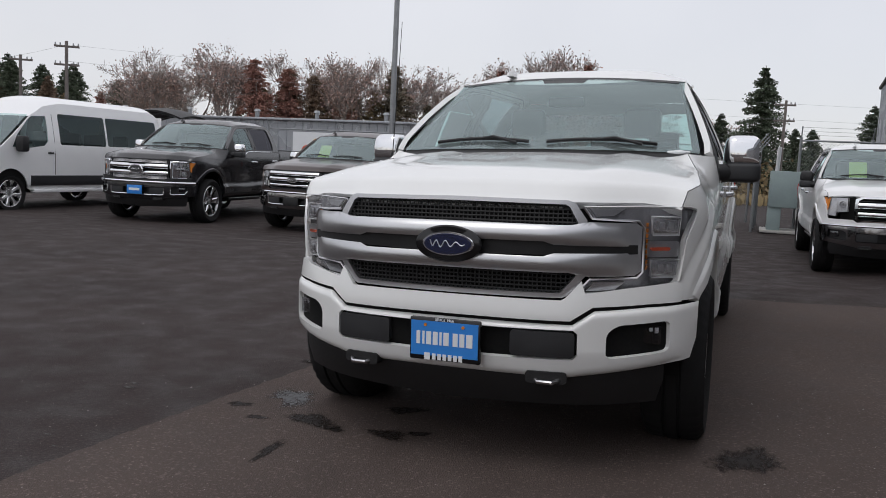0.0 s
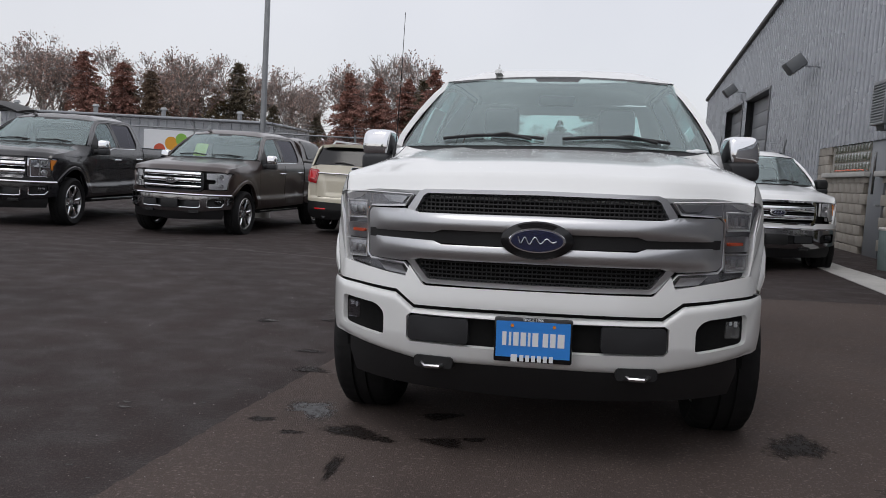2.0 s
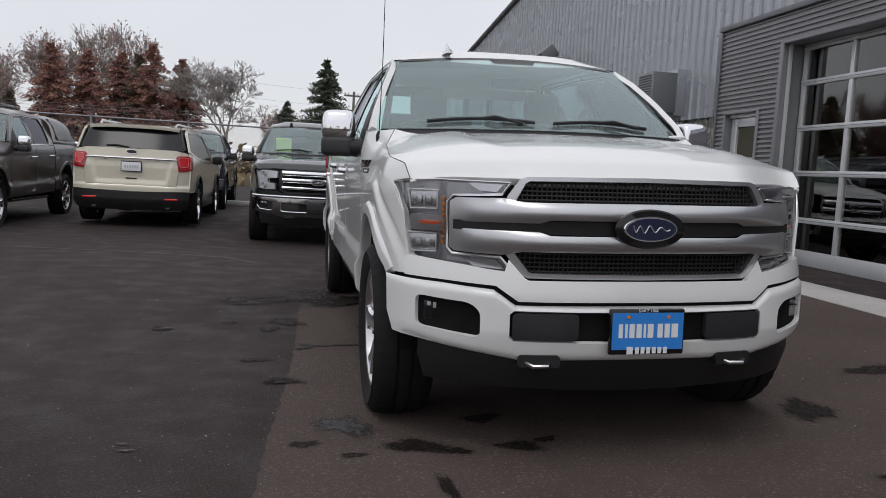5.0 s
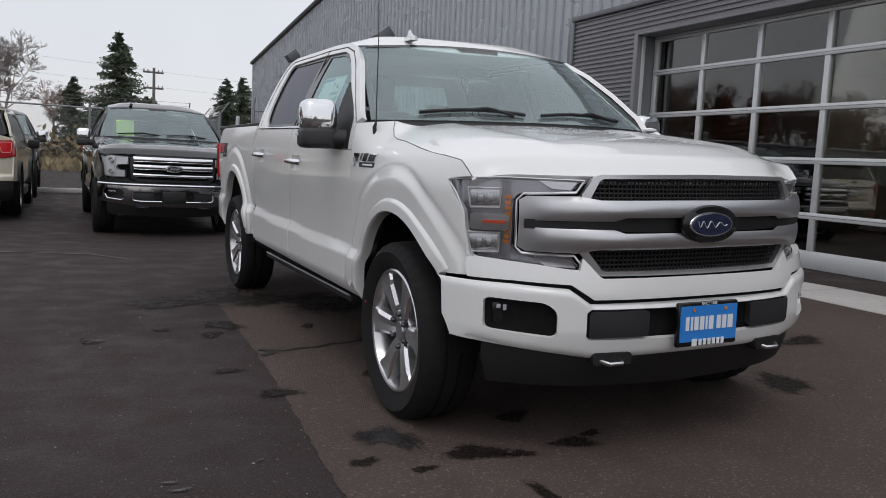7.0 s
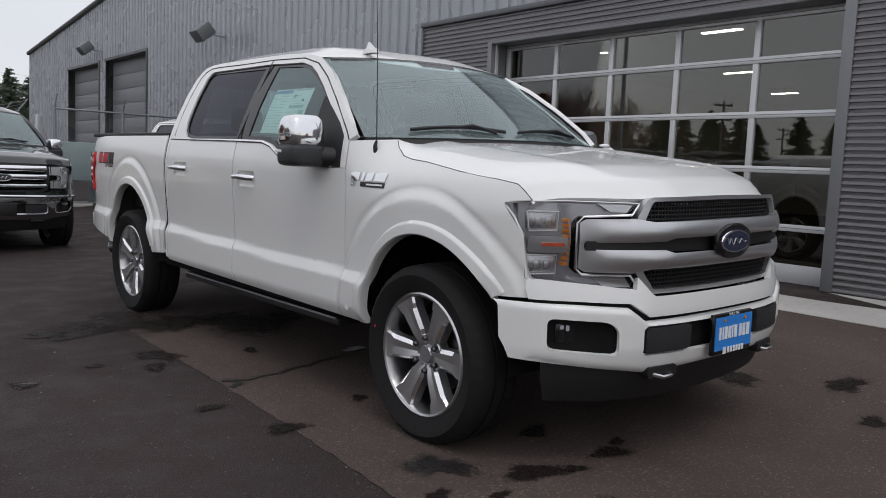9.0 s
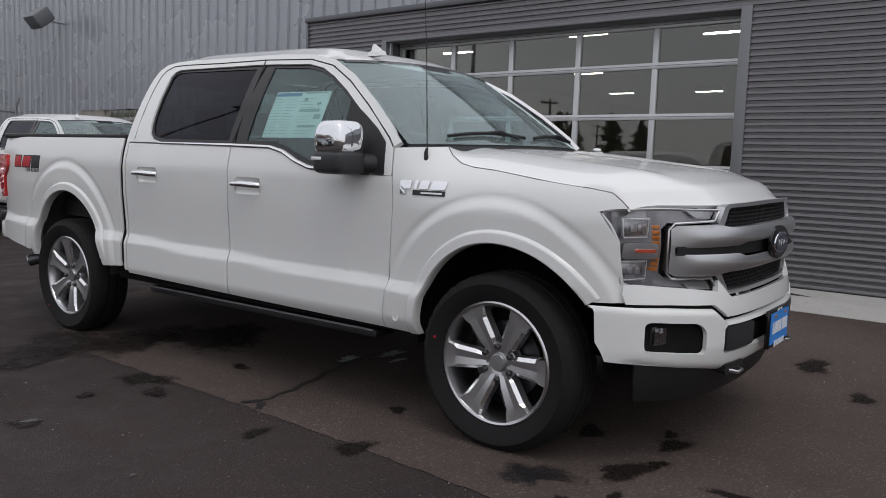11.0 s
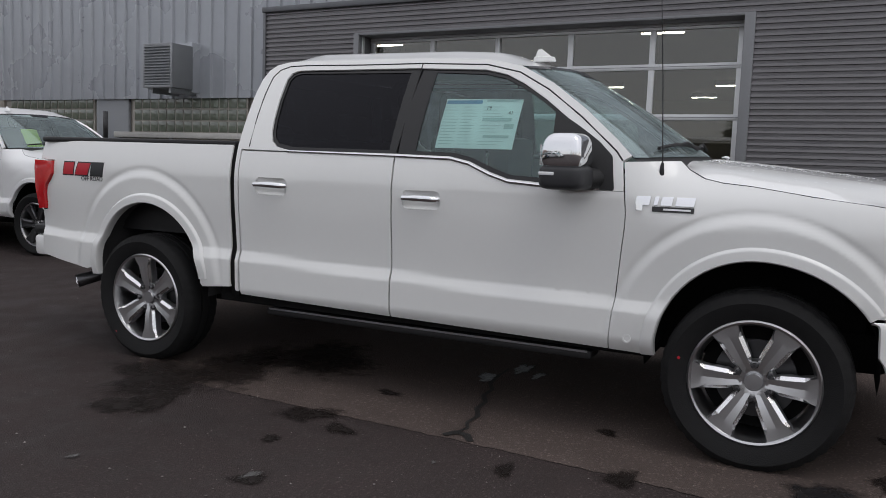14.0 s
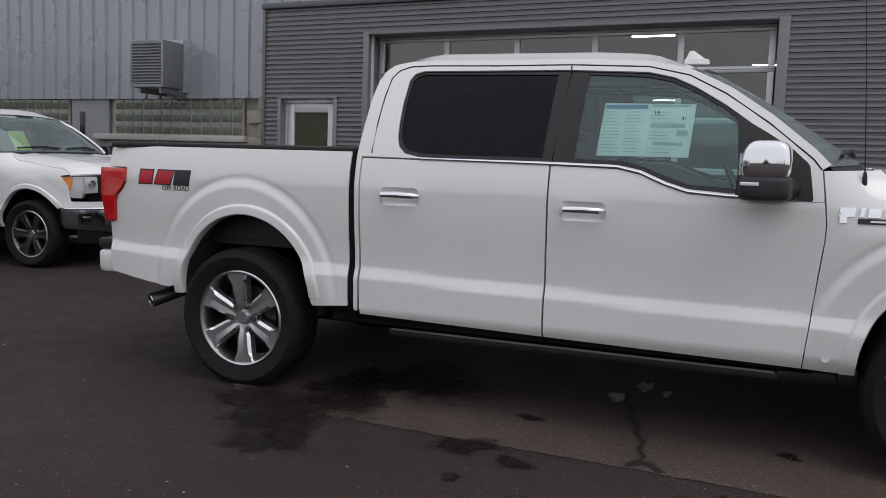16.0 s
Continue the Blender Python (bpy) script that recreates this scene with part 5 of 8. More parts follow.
def flat_patch(name, loop, lift, mat, label, category="stain", kind="structure"):
    """A flat shape lying on the lot."""
    bm = bmesh.new()
    vs = [bm.verts.new((x, y, 0)) for x, y in loop]
    bm.faces.new(vs)
    bmesh.ops.triangulate(bm, faces=bm.faces[:])
    lo, hi = min(p[0] for p in loop), max(p[0] for p in loop)
    c = math.ceil(lo / 0.5) * 0.5
    while c < hi:
        bmesh.ops.bisect_plane(bm, geom=bm.verts[:] + bm.edges[:] + bm.faces[:], dist=1e-5, plane_co=(c, 0, 0), plane_no=(1, 0, 0))
        c += 0.5
    for v in bm.verts:
        v.co.z = gz(v.co.x, v.co.y) + lift
    bmesh.ops.recalc_face_normals(bm, faces=bm.faces[:])
    if bm.faces[:] and bm.faces[0].normal.z < 0:
        bmesh.ops.reverse_faces(bm, faces=bm.faces[:])
    me = bpy.data.meshes.new(name)
    bm.to_mesh(me)
    bm.free()
    me.materials.append(mat)
    return tagged(new(name, me), label, category, kind=kind)


rng = random.Random(5)
edge = [(-1.39 + 0.060 * max(-1.8, y) + 0.012 * math.sin(y * 1.9) + 0.018 * math.sin(y * 0.63 + 1) + rng.uniform(-0.009, 0.009), y) for y in np.arange(-14, 4.7, 0.05)]
edge = [(x + 0.85 * max(0, y - 3.5), y) for x, y in edge]
far_edge = [(x, 4.75 + 0.04 * math.sin(x * 3)) for x in np.arange(0.0, 3.9, 0.3)]
flat_patch("pavement", edge + far_edge + [(3.9, 4.75), (3.9, -14)], 0.004, ASPHALT_OLD, "older brown-grey asphalt patch with worn edge", "pavement")
srng = random.Random(11)


def soft_material(name, color, rough, spec=0.15):
    """A stain that thins out towards its rim, broken up by noise."""
    m = material(name, color, rough, 0.0, 0.3, 14.0, spec=spec)
    n, l = m.node_tree.nodes, m.node_tree.links
    b, o = n["Principled BSDF"], n["Material Output"]
    a, t, mx, q, k = n.new("ShaderNodeAttribute"), n.new("ShaderNodeBsdfTransparent"), n.new("ShaderNodeMixShader"), n.new("ShaderNodeTexNoise"), n.new("ShaderNodeMath")
    a.attribute_name = "cover"
    q.inputs["Scale"].default_value, q.inputs["Detail"].default_value, q.inputs["Roughness"].default_value = 11, 9, 0.68
    k.operation, k.use_clamp = "MULTIPLY_ADD", True
    r = n.new("ShaderNodeMapRange")
    r.inputs["From Min"].default_value, r.inputs["From Max"].default_value = 0.30, 0.95
    l.new(q.outputs["Fac"], k.inputs[0])
    k.inputs[1].default_value = 1.7
    w = n.new("ShaderNodeMath")
    w.operation = "MULTIPLY_ADD"
    w.inputs[1].default_value, w.inputs[2].default_value = 0.95, -0.92
    l.new(a.outputs["Fac"], w.inputs[0])
    l.new(w.outputs[0], k.inputs[2])
    l.new(k.outputs[0], r.inputs["Value"])
    l.new(r.outputs[0], mx.inputs[0])
    l.new(t.outputs[0], mx.inputs[1])
    l.new(b.outputs[0], mx.inputs[2])
    l.new(mx.outputs[0], o.inputs[0])
    return m


SOFT_STAIN = soft_material("soft_oil_stain", (0.0135, 0.0100, 0.0088), 0.62)
SOFT_SCUFF = soft_material("soft_grey_scuff", (0.115, 0.112, 0.110), 0.85)
SOFT_WET = soft_material("wet_oily_patch", (0.017, 0.016, 0.017), 0.40, 0.4)
SOFT_CHALK = soft_material("pale_chalk_mark", (0.42, 0.43, 0.44), 0.9)


layers = []


def blot(x, y, rx, ry, turn=0.0, lift=None, mat=None, label="dark oil stain on the asphalt", name="stain"):
    n, rings = 30, (0.35, 0.7, 1.0, 1.55)
    layers.append(x)
    lift = (lift or 0.0055) + 0.00005 * len(layers)
    ph = [srng.uniform(0, 6.28) for _ in range(4)]
    verts, cover, faces = [(x, y, gz(x, y) + lift)], [1.0], []
    for i, f in enumerate(rings):
        for k in range(n):
            a = 2 * math.pi * k / n
            r = f * (1 + 0.22 * math.sin(2 * a + ph[0]) + 0.16 * math.sin(3 * a + ph[1]) + 0.10 * math.sin(5 * a + ph[2]) + 0.06 * math.sin(9 * a + ph[3]))
            px, py = x + rx * r * math.cos(a), y + ry * r * math.sin(a)
            verts.append((px, py, gz(px, py) + lift))
            cover.append((1.0, 0.85, 0.48, 0.0)[i])
            q = 1 + i * n
            if i == 0:
                faces.append((0, q + k, q + (k + 1) % n))
            else:
                faces.append((q - n + k, q + k, q + (k + 1) % n, q - n + (k + 1) % n))
    me = bpy.data.meshes.new(name)
    me.from_pydata(verts, [], faces)
    me.attributes.new("cover", "FLOAT", "POINT").data.foreach_set("value", cover)
    me.materials.append(mat or SOFT_STAIN)
    return tagged(new(name, me), label, "stain", kind="structure")


for x, y, rx, ry in ((-0.79, -0.68, 0.14, 0.10), (-0.62, -0.76, 0.06, 0.04), (-0.34, -0.73, 0.12, 0.06), (-0.20, -0.66, 0.05, 0.04), (-0.42, -0.33, 0.10, 0.07), (-1.27, -0.62, 0.06, 0.05),
                     (-1.07, -0.76, 0.05, 0.04), (-0.74, -1.15, 0.03, 0.16), (-1.34, 2.10, 0.13, 0.15), (-1.46, 1.82, 0.07, 0.10), (-2.20, 1.78, 0.06, 0.09), (-1.36, 0.40, 0.14, 0.06), (-0.78, 1.92, 0.05, 0.08),
                     (-0.79, 0.62, 0.06, 0.05), (-1.20, 3.30, 0.34, 0.40), (-0.75, 3.05, 0.45, 0.30), (-1.62, 2.95, 0.20, 0.16), (-0.35, 2.7, 0.5, 0.3), (-1.75, 2.02, 0.05, 0.05), (-1.53, 0.89, 0.08, 0.05), (2.24, 0.30, 0.22, 0.10), (1.7, -0.9, 0.18, 0.12), (1.1, -1.3, 0.10, 0.08), (-1.75, 3.05, 0.18, 0.12), (1.3, -0.4, 0.13, 0.2), (2.6, -1.5, 0.12, 0.08)):
    blot(x, y, rx, ry)
for x, y, rx, ry in ((-2.16, 1.8, 0.07, 0.04), (-3.79, 3.75, 0.03, 0.03), (-2.9, 3.6, 0.03, 0.03), (-2.22, 0.83, 0.025, 0.02), (-1.98, -0.67, 0.06, 0.025), (-1.76, -1.44, 0.03, 0.015), (-1.61, -1.54, 0.02, 0.012),
                     (-2.01, -0.59, 0.05, 0.02), (-1.65, -0.47, 0.03, 0.015), (-4.76, 2.85, 0.04, 0.02), (-2.4, 2.6, 0.05, 0.03), (-1.62, 1.2, 0.03, 0.02), (-2.7, 0.2, 0.015, 0.012), (-3.1, 1.2, 0.02, 0.015)):
    blot(x, y, rx * 0.7, ry * 0.6, 0, 0.0056, SOFT_SCUFF, "pale scuffed spot on the asphalt", "scuff")
blot(-1.08, -0.38, 0.13, 0.14, 0, 0.0056, SOFT_WET, "wet oily patch with a dull sheen on the asphalt")
for x, y, rx, ry in ((-0.19, 1.55, 0.10, 0.07), (0.10, 1.42, 0.16, 0.05), (0.0, 1.28, 0.08, 0.04)):
    blot(x, y, rx, ry, 0, 0.0056, SOFT_CHALK, "pale chalky mark on the asphalt under the truck", "chalk_mark")


def ribbon(name, pts, w, lift, mat, label, category, taper=True):
    left, right = [], []
    for i, p in enumerate(pts):
        a, b = Vector(pts[max(i - 1, 0)]), Vector(pts[min(i + 1, len(pts) - 1)])
        d = (b - a).normalized()
        q = Vector((-d.y, d.x)) * w * (0.35 + 0.65 * math.sin(math.pi * (i + 0.5) / len(pts)) if taper else 1) * srng.uniform(0.8, 1.2)
        left.append(tuple(Vector(p) + q))
        right.append(tuple(Vector(p) - q))
    return flat_patch(name, left + right[::-1], lift, mat, label, category)


crack = [(0.05, 1.50), (-0.14, 1.50), (-0.31, 1.48), (-0.42, 1.42), (-0.55, 1.42), (-0.66, 1.36), (-0.78, 1.36), (-0.90, 1.30), (-1.02, 1.31), (-1.10, 1.27), (-1.18, 1.29)]
ribbon("crack", crack, 0.015, 0.0090, STAIN, "dark crack in the old asphalt", "crack")
ribbon("crack", [(-1.26, 1.33), (-1.19, 1.29), (-1.20, 1.23), (-1.28, 1.17)], 0.026, 0.0095, STAIN, "dark crack in the old asphalt", "crack")
for pts, wide in (([(-6.6, 6.62), (-5.5, 6.72), (-4.6, 6.72), (-3.45, 6.56), (-2.6, 6.40), (-2.05, 6.2), (-1.7, 5.75)], 0.022),):
    fine = [tuple(Vector(a).lerp(Vector(b), k / 6)) for a, b in zip(pts, pts[1:]) for k in range(6)] + [pts[-1]]
    ribbon("seam", fine, wide, 0.006, LINE_PAINT, "pale joint line in the asphalt", "line", False)


# ---- building ----
BW = pose(5.0, 0.73, 0.0, 0, 0, -1.75)
BASE = 0.22


def wall_box(name, y0, y1, z0, z1, x0, x1, mat, label="", category="wall", bevel=0.0):
    ob = part(name, solid(x0, x1, y0, y1, z0, z1, bevel), mat, None, "", 40)
    ob.matrix_world = BW
    return tagged(ob, label, category, kind="structure")


def corrugated(y0, y1, z0, z1, pitch=0.0675, amp=0.021):
    """Sheet metal with level waves, facing -x."""
    bm = bmesh.new()
    rows = []
    k = math.floor(z0 / pitch)
    while k * pitch < z1:
        for part_z, x in ((0.0, 0.0), (0.36, 0.0), (0.44, -amp), (0.52, -amp), (0.90, -amp * 0.45), (0.97, 0.0)):
            z = (k + part_z) * pitch
            if z0 <= z <= z1:
                rows.append((bm.verts.new((x, y0, z)), bm.verts.new((x, y1, z))))
        k += 1
    rows.insert(0, (bm.verts.new((0, y0, z0)), bm.verts.new((0, y1, z0))))
    rows.append((bm.verts.new((0, y0, z1)), bm.verts.new((0, y1, z1))))
    for a, b in zip(rows, rows[1:]):
        bm.faces.new((a[0], a[1], b[1], b[0]))
    return bm


def ribbed(y0, y1, z0, top, pitch=0.2835, rib=0.030, amp=0.038, phase=0.018):
    """Sheet metal with upright ribs, facing -x; top(y) is its upper edge."""
    bm = bmesh.new()
    ys = []
    k = math.floor(y0 / pitch)
    while k * pitch < y1 + pitch:
        c = k * pitch + phase
        for dy, x in ((-rib, 0), (-rib * 0.5, -amp), (rib * 0.5, -amp), (rib, 0)):
            if y0 <= c + dy <= y1:
                ys.append((c + dy, x))
        k += 1
    ys = [(y0, 0)] + ys + [(y1, 0)]
    rows = [(bm.verts.new((x, y, z0)), bm.verts.new((x, y, top(y)))) for y, x in ys]
    for a, b in zip(rows, rows[1:]):
        bm.faces.new((a[0], b[0], b[1], a[1]))
    return bm


def wall_piece(name, bm, mat, label, x=0.0):
    ob = part(name, bm, mat, None, "", 30)
    ob.matrix_world = BW @ pose(x, 0, 0)
    return tagged(ob, label, "wall", kind="structure")


ANNEX_TOP = 3.58
CORR_LABEL = "dark grey horizontally corrugated metal wall"
for y0, y1, z0, z1 in ((6.735, 6.96, BASE, ANNEX_TOP), (5.34, 5.735, BASE, ANNEX_TOP), (5.735, 6.735, 2.33, ANNEX_TOP), (-0.08, 5.34, 3.20, ANNEX_TOP), (-14, -0.08, BASE, ANNEX_TOP)):
    wall_piece("wall_annex", corrugated(y0, y1, z0, z1), SIDING_DARK, CORR_LABEL)
    wall_box("wall_annex_back", y0, y1, z0, z1, 0.03, 0.20, TRIM_GREY, "backing of the corrugated wall")
wall_box("trim_1", -14, 7.02, ANNEX_TOP, 3.66, -0.05, 0.25, TRIM_GREY, "dark grey cap flashing", "trim", 0.01)
wall_box("trim_2", 6.955, 7.005, BASE, ANNEX_TOP, -0.035, 0.22, TRIM_GREY, "grey corner trim", "trim", 0.006)
RIDGE = 18.0
ROOF = lambda y: 5.6 + 0.083 * (36.3 - RIDGE) - 0.083 * abs(y - RIDGE)
wall_piece("wall_main_upper", ribbed(7.005, 14.6, 2.325, ROOF), SIDING, "grey vertically ribbed metal wall", 0.16)
wall_piece("wall_main_over_annex", ribbed(-14, 7.005, 3.62, ROOF), SIDING, "grey vertically ribbed metal wall", 0.16)
wall_piece("wall_main_far", ribbed(29.9, 36.3, 0.1, ROOF), SIDING, "grey vertically ribbed metal wall", 0.16)
wall_piece("wall_main_mid", ribbed(14.6, 20.9, 0.1, ROOF), SIDING, "grey vertically ribbed metal wall", 0.16)
wall_piece("wall_main_top", ribbed(20.9, 29.9, 4.40, ROOF), SIDING, "grey vertically ribbed metal wall", 0.16)
wall_piece("wall_main_pier", ribbed(25.1, 25.75, 0.1, lambda y: 4.40), SIDING, "grey metal pier between the roller doors", 0.16)
wall_box("wall_main_end", 36.3, 36.4, 0.0, 5.6, 0.13, 23.0, SIDING, "grey metal end wall")
for y0, y1 in ((-14, 7.0), (7.0, 36.3)):
    wall_box("wall_main_core", y0, y1, 4.5 if y0 > 0 else 3.8, ROOF(36.3) if y0 > 0 else ROOF(-14), 0.30, 0.34, TRIM_GREY, "inner face of the metal wall")
bm = bmesh.new()
rail = [(-14.0, ROOF(-14)), (RIDGE - 0.3, ROOF(RIDGE - 0.3)), (RIDGE, ROOF(RIDGE)), (RIDGE + 0.3, ROOF(RIDGE + 0.3)), (36.4, ROOF(36.4))]
tube(bm, [(0.10, y, z) for y, z in rail], 0.09, 8)
ob = part("trim_3", bm, TRIM_GREY, None)
ob.matrix_world = BW
tagged(ob, "dark roof edge flashing", "trim", kind="structure")
bm = bmesh.new()
for ya, yb in ((-14.0, RIDGE), (RIDGE, 36.4)):
    bm.faces.new([bm.verts.new(p) for p in ((0.12, ya, ROOF(ya)), (0.12, yb, ROOF(yb)), (23, yb, ROOF(yb)), (23, ya, ROOF(ya)))])
ob = part("roof", bm, SIDING, None)
ob.matrix_world = BW
tagged(ob, "grey metal roof sheet", "roof", kind="structure")
for y0, y1 in ((20.9, 25.1), (25.75, 29.9)):
    d = wall_box("door_roller", y0, y1, 0.1, 4.40, 0.42, 0.47, DOOR_GREY, "closed grey sectional shop door", "door")
    for k in range(9):
        p = part("panel", solid(0.40, 0.42, y0 + 0.02, y1 - 0.02, 0.13 + 0.475 * k, 0.59 + 0.475 * k, 0.008), DOOR_GREY, d)
    wall_box("trim_4", y0 - 0.08, y0, 0.1, 4.4, 0.10, 0.44, TRIM_GREY, "dark door jamb", "trim")
    wall_box("trim_5", y0 - 0.08, y1, 4.40, 4.48, 0.10, 0.44, TRIM_GREY, "dark door head", "trim")

# concrete block base wall, one object a block
bw_root = wall_box("wall_block", 7.01, 14.6, 0.05, 2.36, 0.26, 0.44, MORTAR, "tan concrete block wall under the metal siding")
blk = solid(-0.095, 0.0, 0.005, 0.395, 0.005, 0.195, 0.006)
blk_me = mesh_of("block", blk, 30)
blk_me.materials.append(BLOCK)
half_me = mesh_of("block", solid(-0.095, 0.0, 0.005, 0.195, 0.005, 0.195, 0.006), 30)
half_me.materials.append(BLOCK)
GB = [(7.49, 10.10, 1.765, 2.355), (11.08, 13.6, 1.765, 2.355)]
GD = (10.20, 11.02)
for r in range(12):
    z = -0.05 + 0.2 * r
    y = 7.02 - (0.2 if r % 2 else 0.0)
    while y < 14.5:
        w = 0.4
        me, yy = blk_me, y
        if y < 7.01:
            me, yy, w = half_me, y + 0.2, 0.4
        blocked = any(a - 0.2 < yy + 0.1 < b and z > 1.66 for a, b, _, _ in GB) or (GD[0] - 0.25 < yy + 0.1 < GD[1])
        if not blocked:
            o = new("block", me)
            o.parent = bw_root
            o.matrix_local = pose(0.262, yy, z)
        y += w
for y0, y1, z0, z1 in GB:
    win = wall_box("window_glass_block", y0, y1, z0, z1, 0.20, 0.262, MORTAR, "glass block window over a stone sill", "window")
    nb = int((y1 - y0) / 0.196)
    gb_me = mesh_of("glass_block", solid(-0.010, 0.0, 0.012, 0.184, 0.012, 0.184, 0.004), 40)
    gb_me.materials.append(GLASS_BLOCK)
    for i in range(nb):
        for j in range(3):
            o = new("glass_block", gb_me)
            o.parent, o.matrix_local = win, pose(0.20, y0 + 0.196 * i + 0.02, z0 + 0.196 * j)
    part("window_sill", solid(0.08, 0.24, y0 - 0.1, y1 + 0.35, z0 - 0.10, z0 - 0.005, 0.01), CONCRETE, win, "pale stone sill")
gd = wall_box("door_1", GD[0], GD[1], 0.2, 2.34, 0.19, 0.25, DOOR_GREY, "closed grey steel door", "door", 0.004)
part("door_light", solid(0.183, 0.190, GD[0] + 0.52, GD[0] + 0.64, 1.35, 2.12, 0.002), PLASTIC_GLOSS, gd, "narrow dark door light")
part("door_handle", rod([(0.19, GD[0] + 0.1, 1.15), (0.12, GD[0] + 0.1, 1.15), (0.12, GD[0] + 0.22, 1.15)], 0.012), GALV, gd)

# man door in the annex
md = wall_box("door_2", 5.80, 6.68, 2.25, 2.30, 0.06, 0.20, ALUMINIUM, "pale aluminium door with dark olive glass, closed", "door", 0.004)
for y0, y1, z0, z1 in ((5.80, 5.84, BASE, 2.25), (6.64, 6.68, BASE, 2.25), (5.845, 5.955, 0.24, 2.245), (6.525, 6.635, 0.24, 2.245), (5.955, 6.525, 0.24, 0.46), (5.955, 6.525, 2.115, 2.245)):
    part("door_frame", solid(0.10, 0.18, y0, y1, z0, z1, 0.004), ALUMINIUM, md)
part("pane", solid(0.135, 0.145, 5.955, 6.525, 0.46, 2.115), DOOR_PANE, md, "dark olive glass pane")
part("pull_handle", rod([(0.10, 6.48, 0.95), (0.05, 6.48, 0.98), (0.05, 6.48, 1.35), (0.10, 6.48, 1.38)], 0.014), ALUMINIUM, md)
for y0, y1, z0, z1, nm in ((5.735, 5.80, BASE, 2.30, "trim_10"), (6.68, 6.735, BASE, 2.30, "trim_11"), (5.735, 6.735, 2.30, 2.33, "trim_12")):
    wall_box(nm, y0, y1, z0, z1, -0.028, 0.20, JAMB_GREY, "grey metal door jamb", "trim", 0.004)

# glazed sectional door
for y0, y1, z0, z1, nm in ((5.25, 5.34, BASE, 3.20, "trim_6"), (-0.08, 0.04, BASE, 3.20, "trim_7"), (0.04, 5.25, 3.165, 3.20, "trim_8")):
    wall_box(nm, y0, y1, z0, z1, -0.03, 0.40, JAMB_GREY, "grey metal door surround", "trim", 0.006)
wall_box("trim_9", 5.225, 5.25, BASE, 3.165, 0.05, 0.10, ALUMINIUM, "pale aluminium jamb stop", "trim", 0.004)
garage = wall_box("door_3", 0.06, 5.24, BASE, BASE + 0.20, 0.275, 0.335, ALUMINIUM, "closed glazed sectional door with pale aluminium rails", "door", 0.004)
cols = [0.10, 1.13, 2.18, 3.21, 4.21, 5.20]
rows_z = [0.40, 0.82, 1.445, 2.05, 2.655, 3.13]
for y in cols:
    part("stile", solid(0.270, 0.330, max(0.06, y - 0.036), min(5.24, y + 0.036), 0.42, 3.16, 0.004), ALUMINIUM, garage)
for z in rows_z[1:]:
    part("rail", solid(0.265, 0.335, 0.06, 5.24, z - 0.038, z + 0.034, 0.004), ALUMINIUM, garage)
    part("rail_joint", solid(0.262, 0.266, 0.06, 5.24, z - 0.004, z + 0.001), TRIM_GREY, garage)
for i in range(5):
    for j in range(5):
        pn = part("pane", solid(0.297, 0.305, cols[i] + 0.03, cols[i + 1] - 0.03, rows_z[j] + 0.02, rows_z[j + 1] - 0.03), GARAGE_GLASS, garage, "clear glass pane", 0)
        pn.visible_shadow = False

# shop behind the glazed door
for nm, b in (("shop_floor", (0.36, 22.0, -6, 12.0, 0.14, 0.19)), ("shop_back_wall", (22.0, 22.1, -6, 12.0, 0.19, 4.3)), ("shop_side_wall", (0.46, 22.0, 12.0, 12.1, 0.19, 4.3)), ("shop_end_wall", (0.36, 22.0, -6.1, -6, 0.19, 4.3)), ("shop_ceiling", (0.36, 22.1, -6, 12.0, 4.2, 4.3)), ("shop_front_wall", (0.36, 0.44, 5.34, 12.0, 0.19, 4.3)), ("shop_front_wall", (0.36, 0.44, -6.0, -0.08, 0.19, 4.3)), ("shop_front_wall", (0.36, 0.44, -0.08, 5.34, 3.2, 4.3))):
    ob = part(nm, solid(*b), INTERIOR_WALL if nm != "shop_floor" else CONCRETE, None)
    ob.matrix_world = BW
    tagged(ob, "dim workshop interior", "room", kind="structure")
# some of these lights are added only to brighten the room behind the glass
for x, y in ((15.4, 6.2), (15.2, 9.0), (15.4, 2.6), (15.4, -2.0), (6.0, 2.4), (5.2, 4.8), (6.0, 8.6), (6.0, -2.6), (10.4, 0.4), (10.4, 7.6), (19.0, 4.0)):
    lamp = part("ceiling_and_fill_light", solid(x - 0.08, x + 0.08, y - 0.42, y + 0.42, 4.05, 4.2, 0.01), ALUMINIUM, None)
    lamp.matrix_world = BW
    tagged(lamp, "long workshop ceiling light, one of a set with some added to brighten the room", "lamp", "workshop ceiling lights")
    part("tube", solid(x - 0.05, x + 0.05, y - 0.40, y + 0.40, 4.03, 4.05), TUBE, lamp, "lit tube, the same in real and added lights")

# apron
ap = []
for k in range(9):
    y0, y1 = -14 + 3.0 * k, -14 + 3.0 * (k + 1) - 0.012
    bm = bmesh.new()
    box(bm, 0.0, 1.0, y0, y1, 0.0, 1.0)
    for v in bm.verts:
        top = v.co.z > 0.5
        v.co.x = -1.35 if v.co.x < 0.5 else -0.0
        wp = BW @ Vector((v.co.x, v.co.y, 0))
        v.co.z = (gz(wp.x, wp.y) if v.co.x < -1 else 0.205) + 0.010 if top else -0.1
    ob = part("pavement_slab", bm, CONCRETE, None, "", 30)
    ob.matrix_world = BW
    tagged(ob, "pale concrete apron slab beside the wall", "pavement", kind="structure")

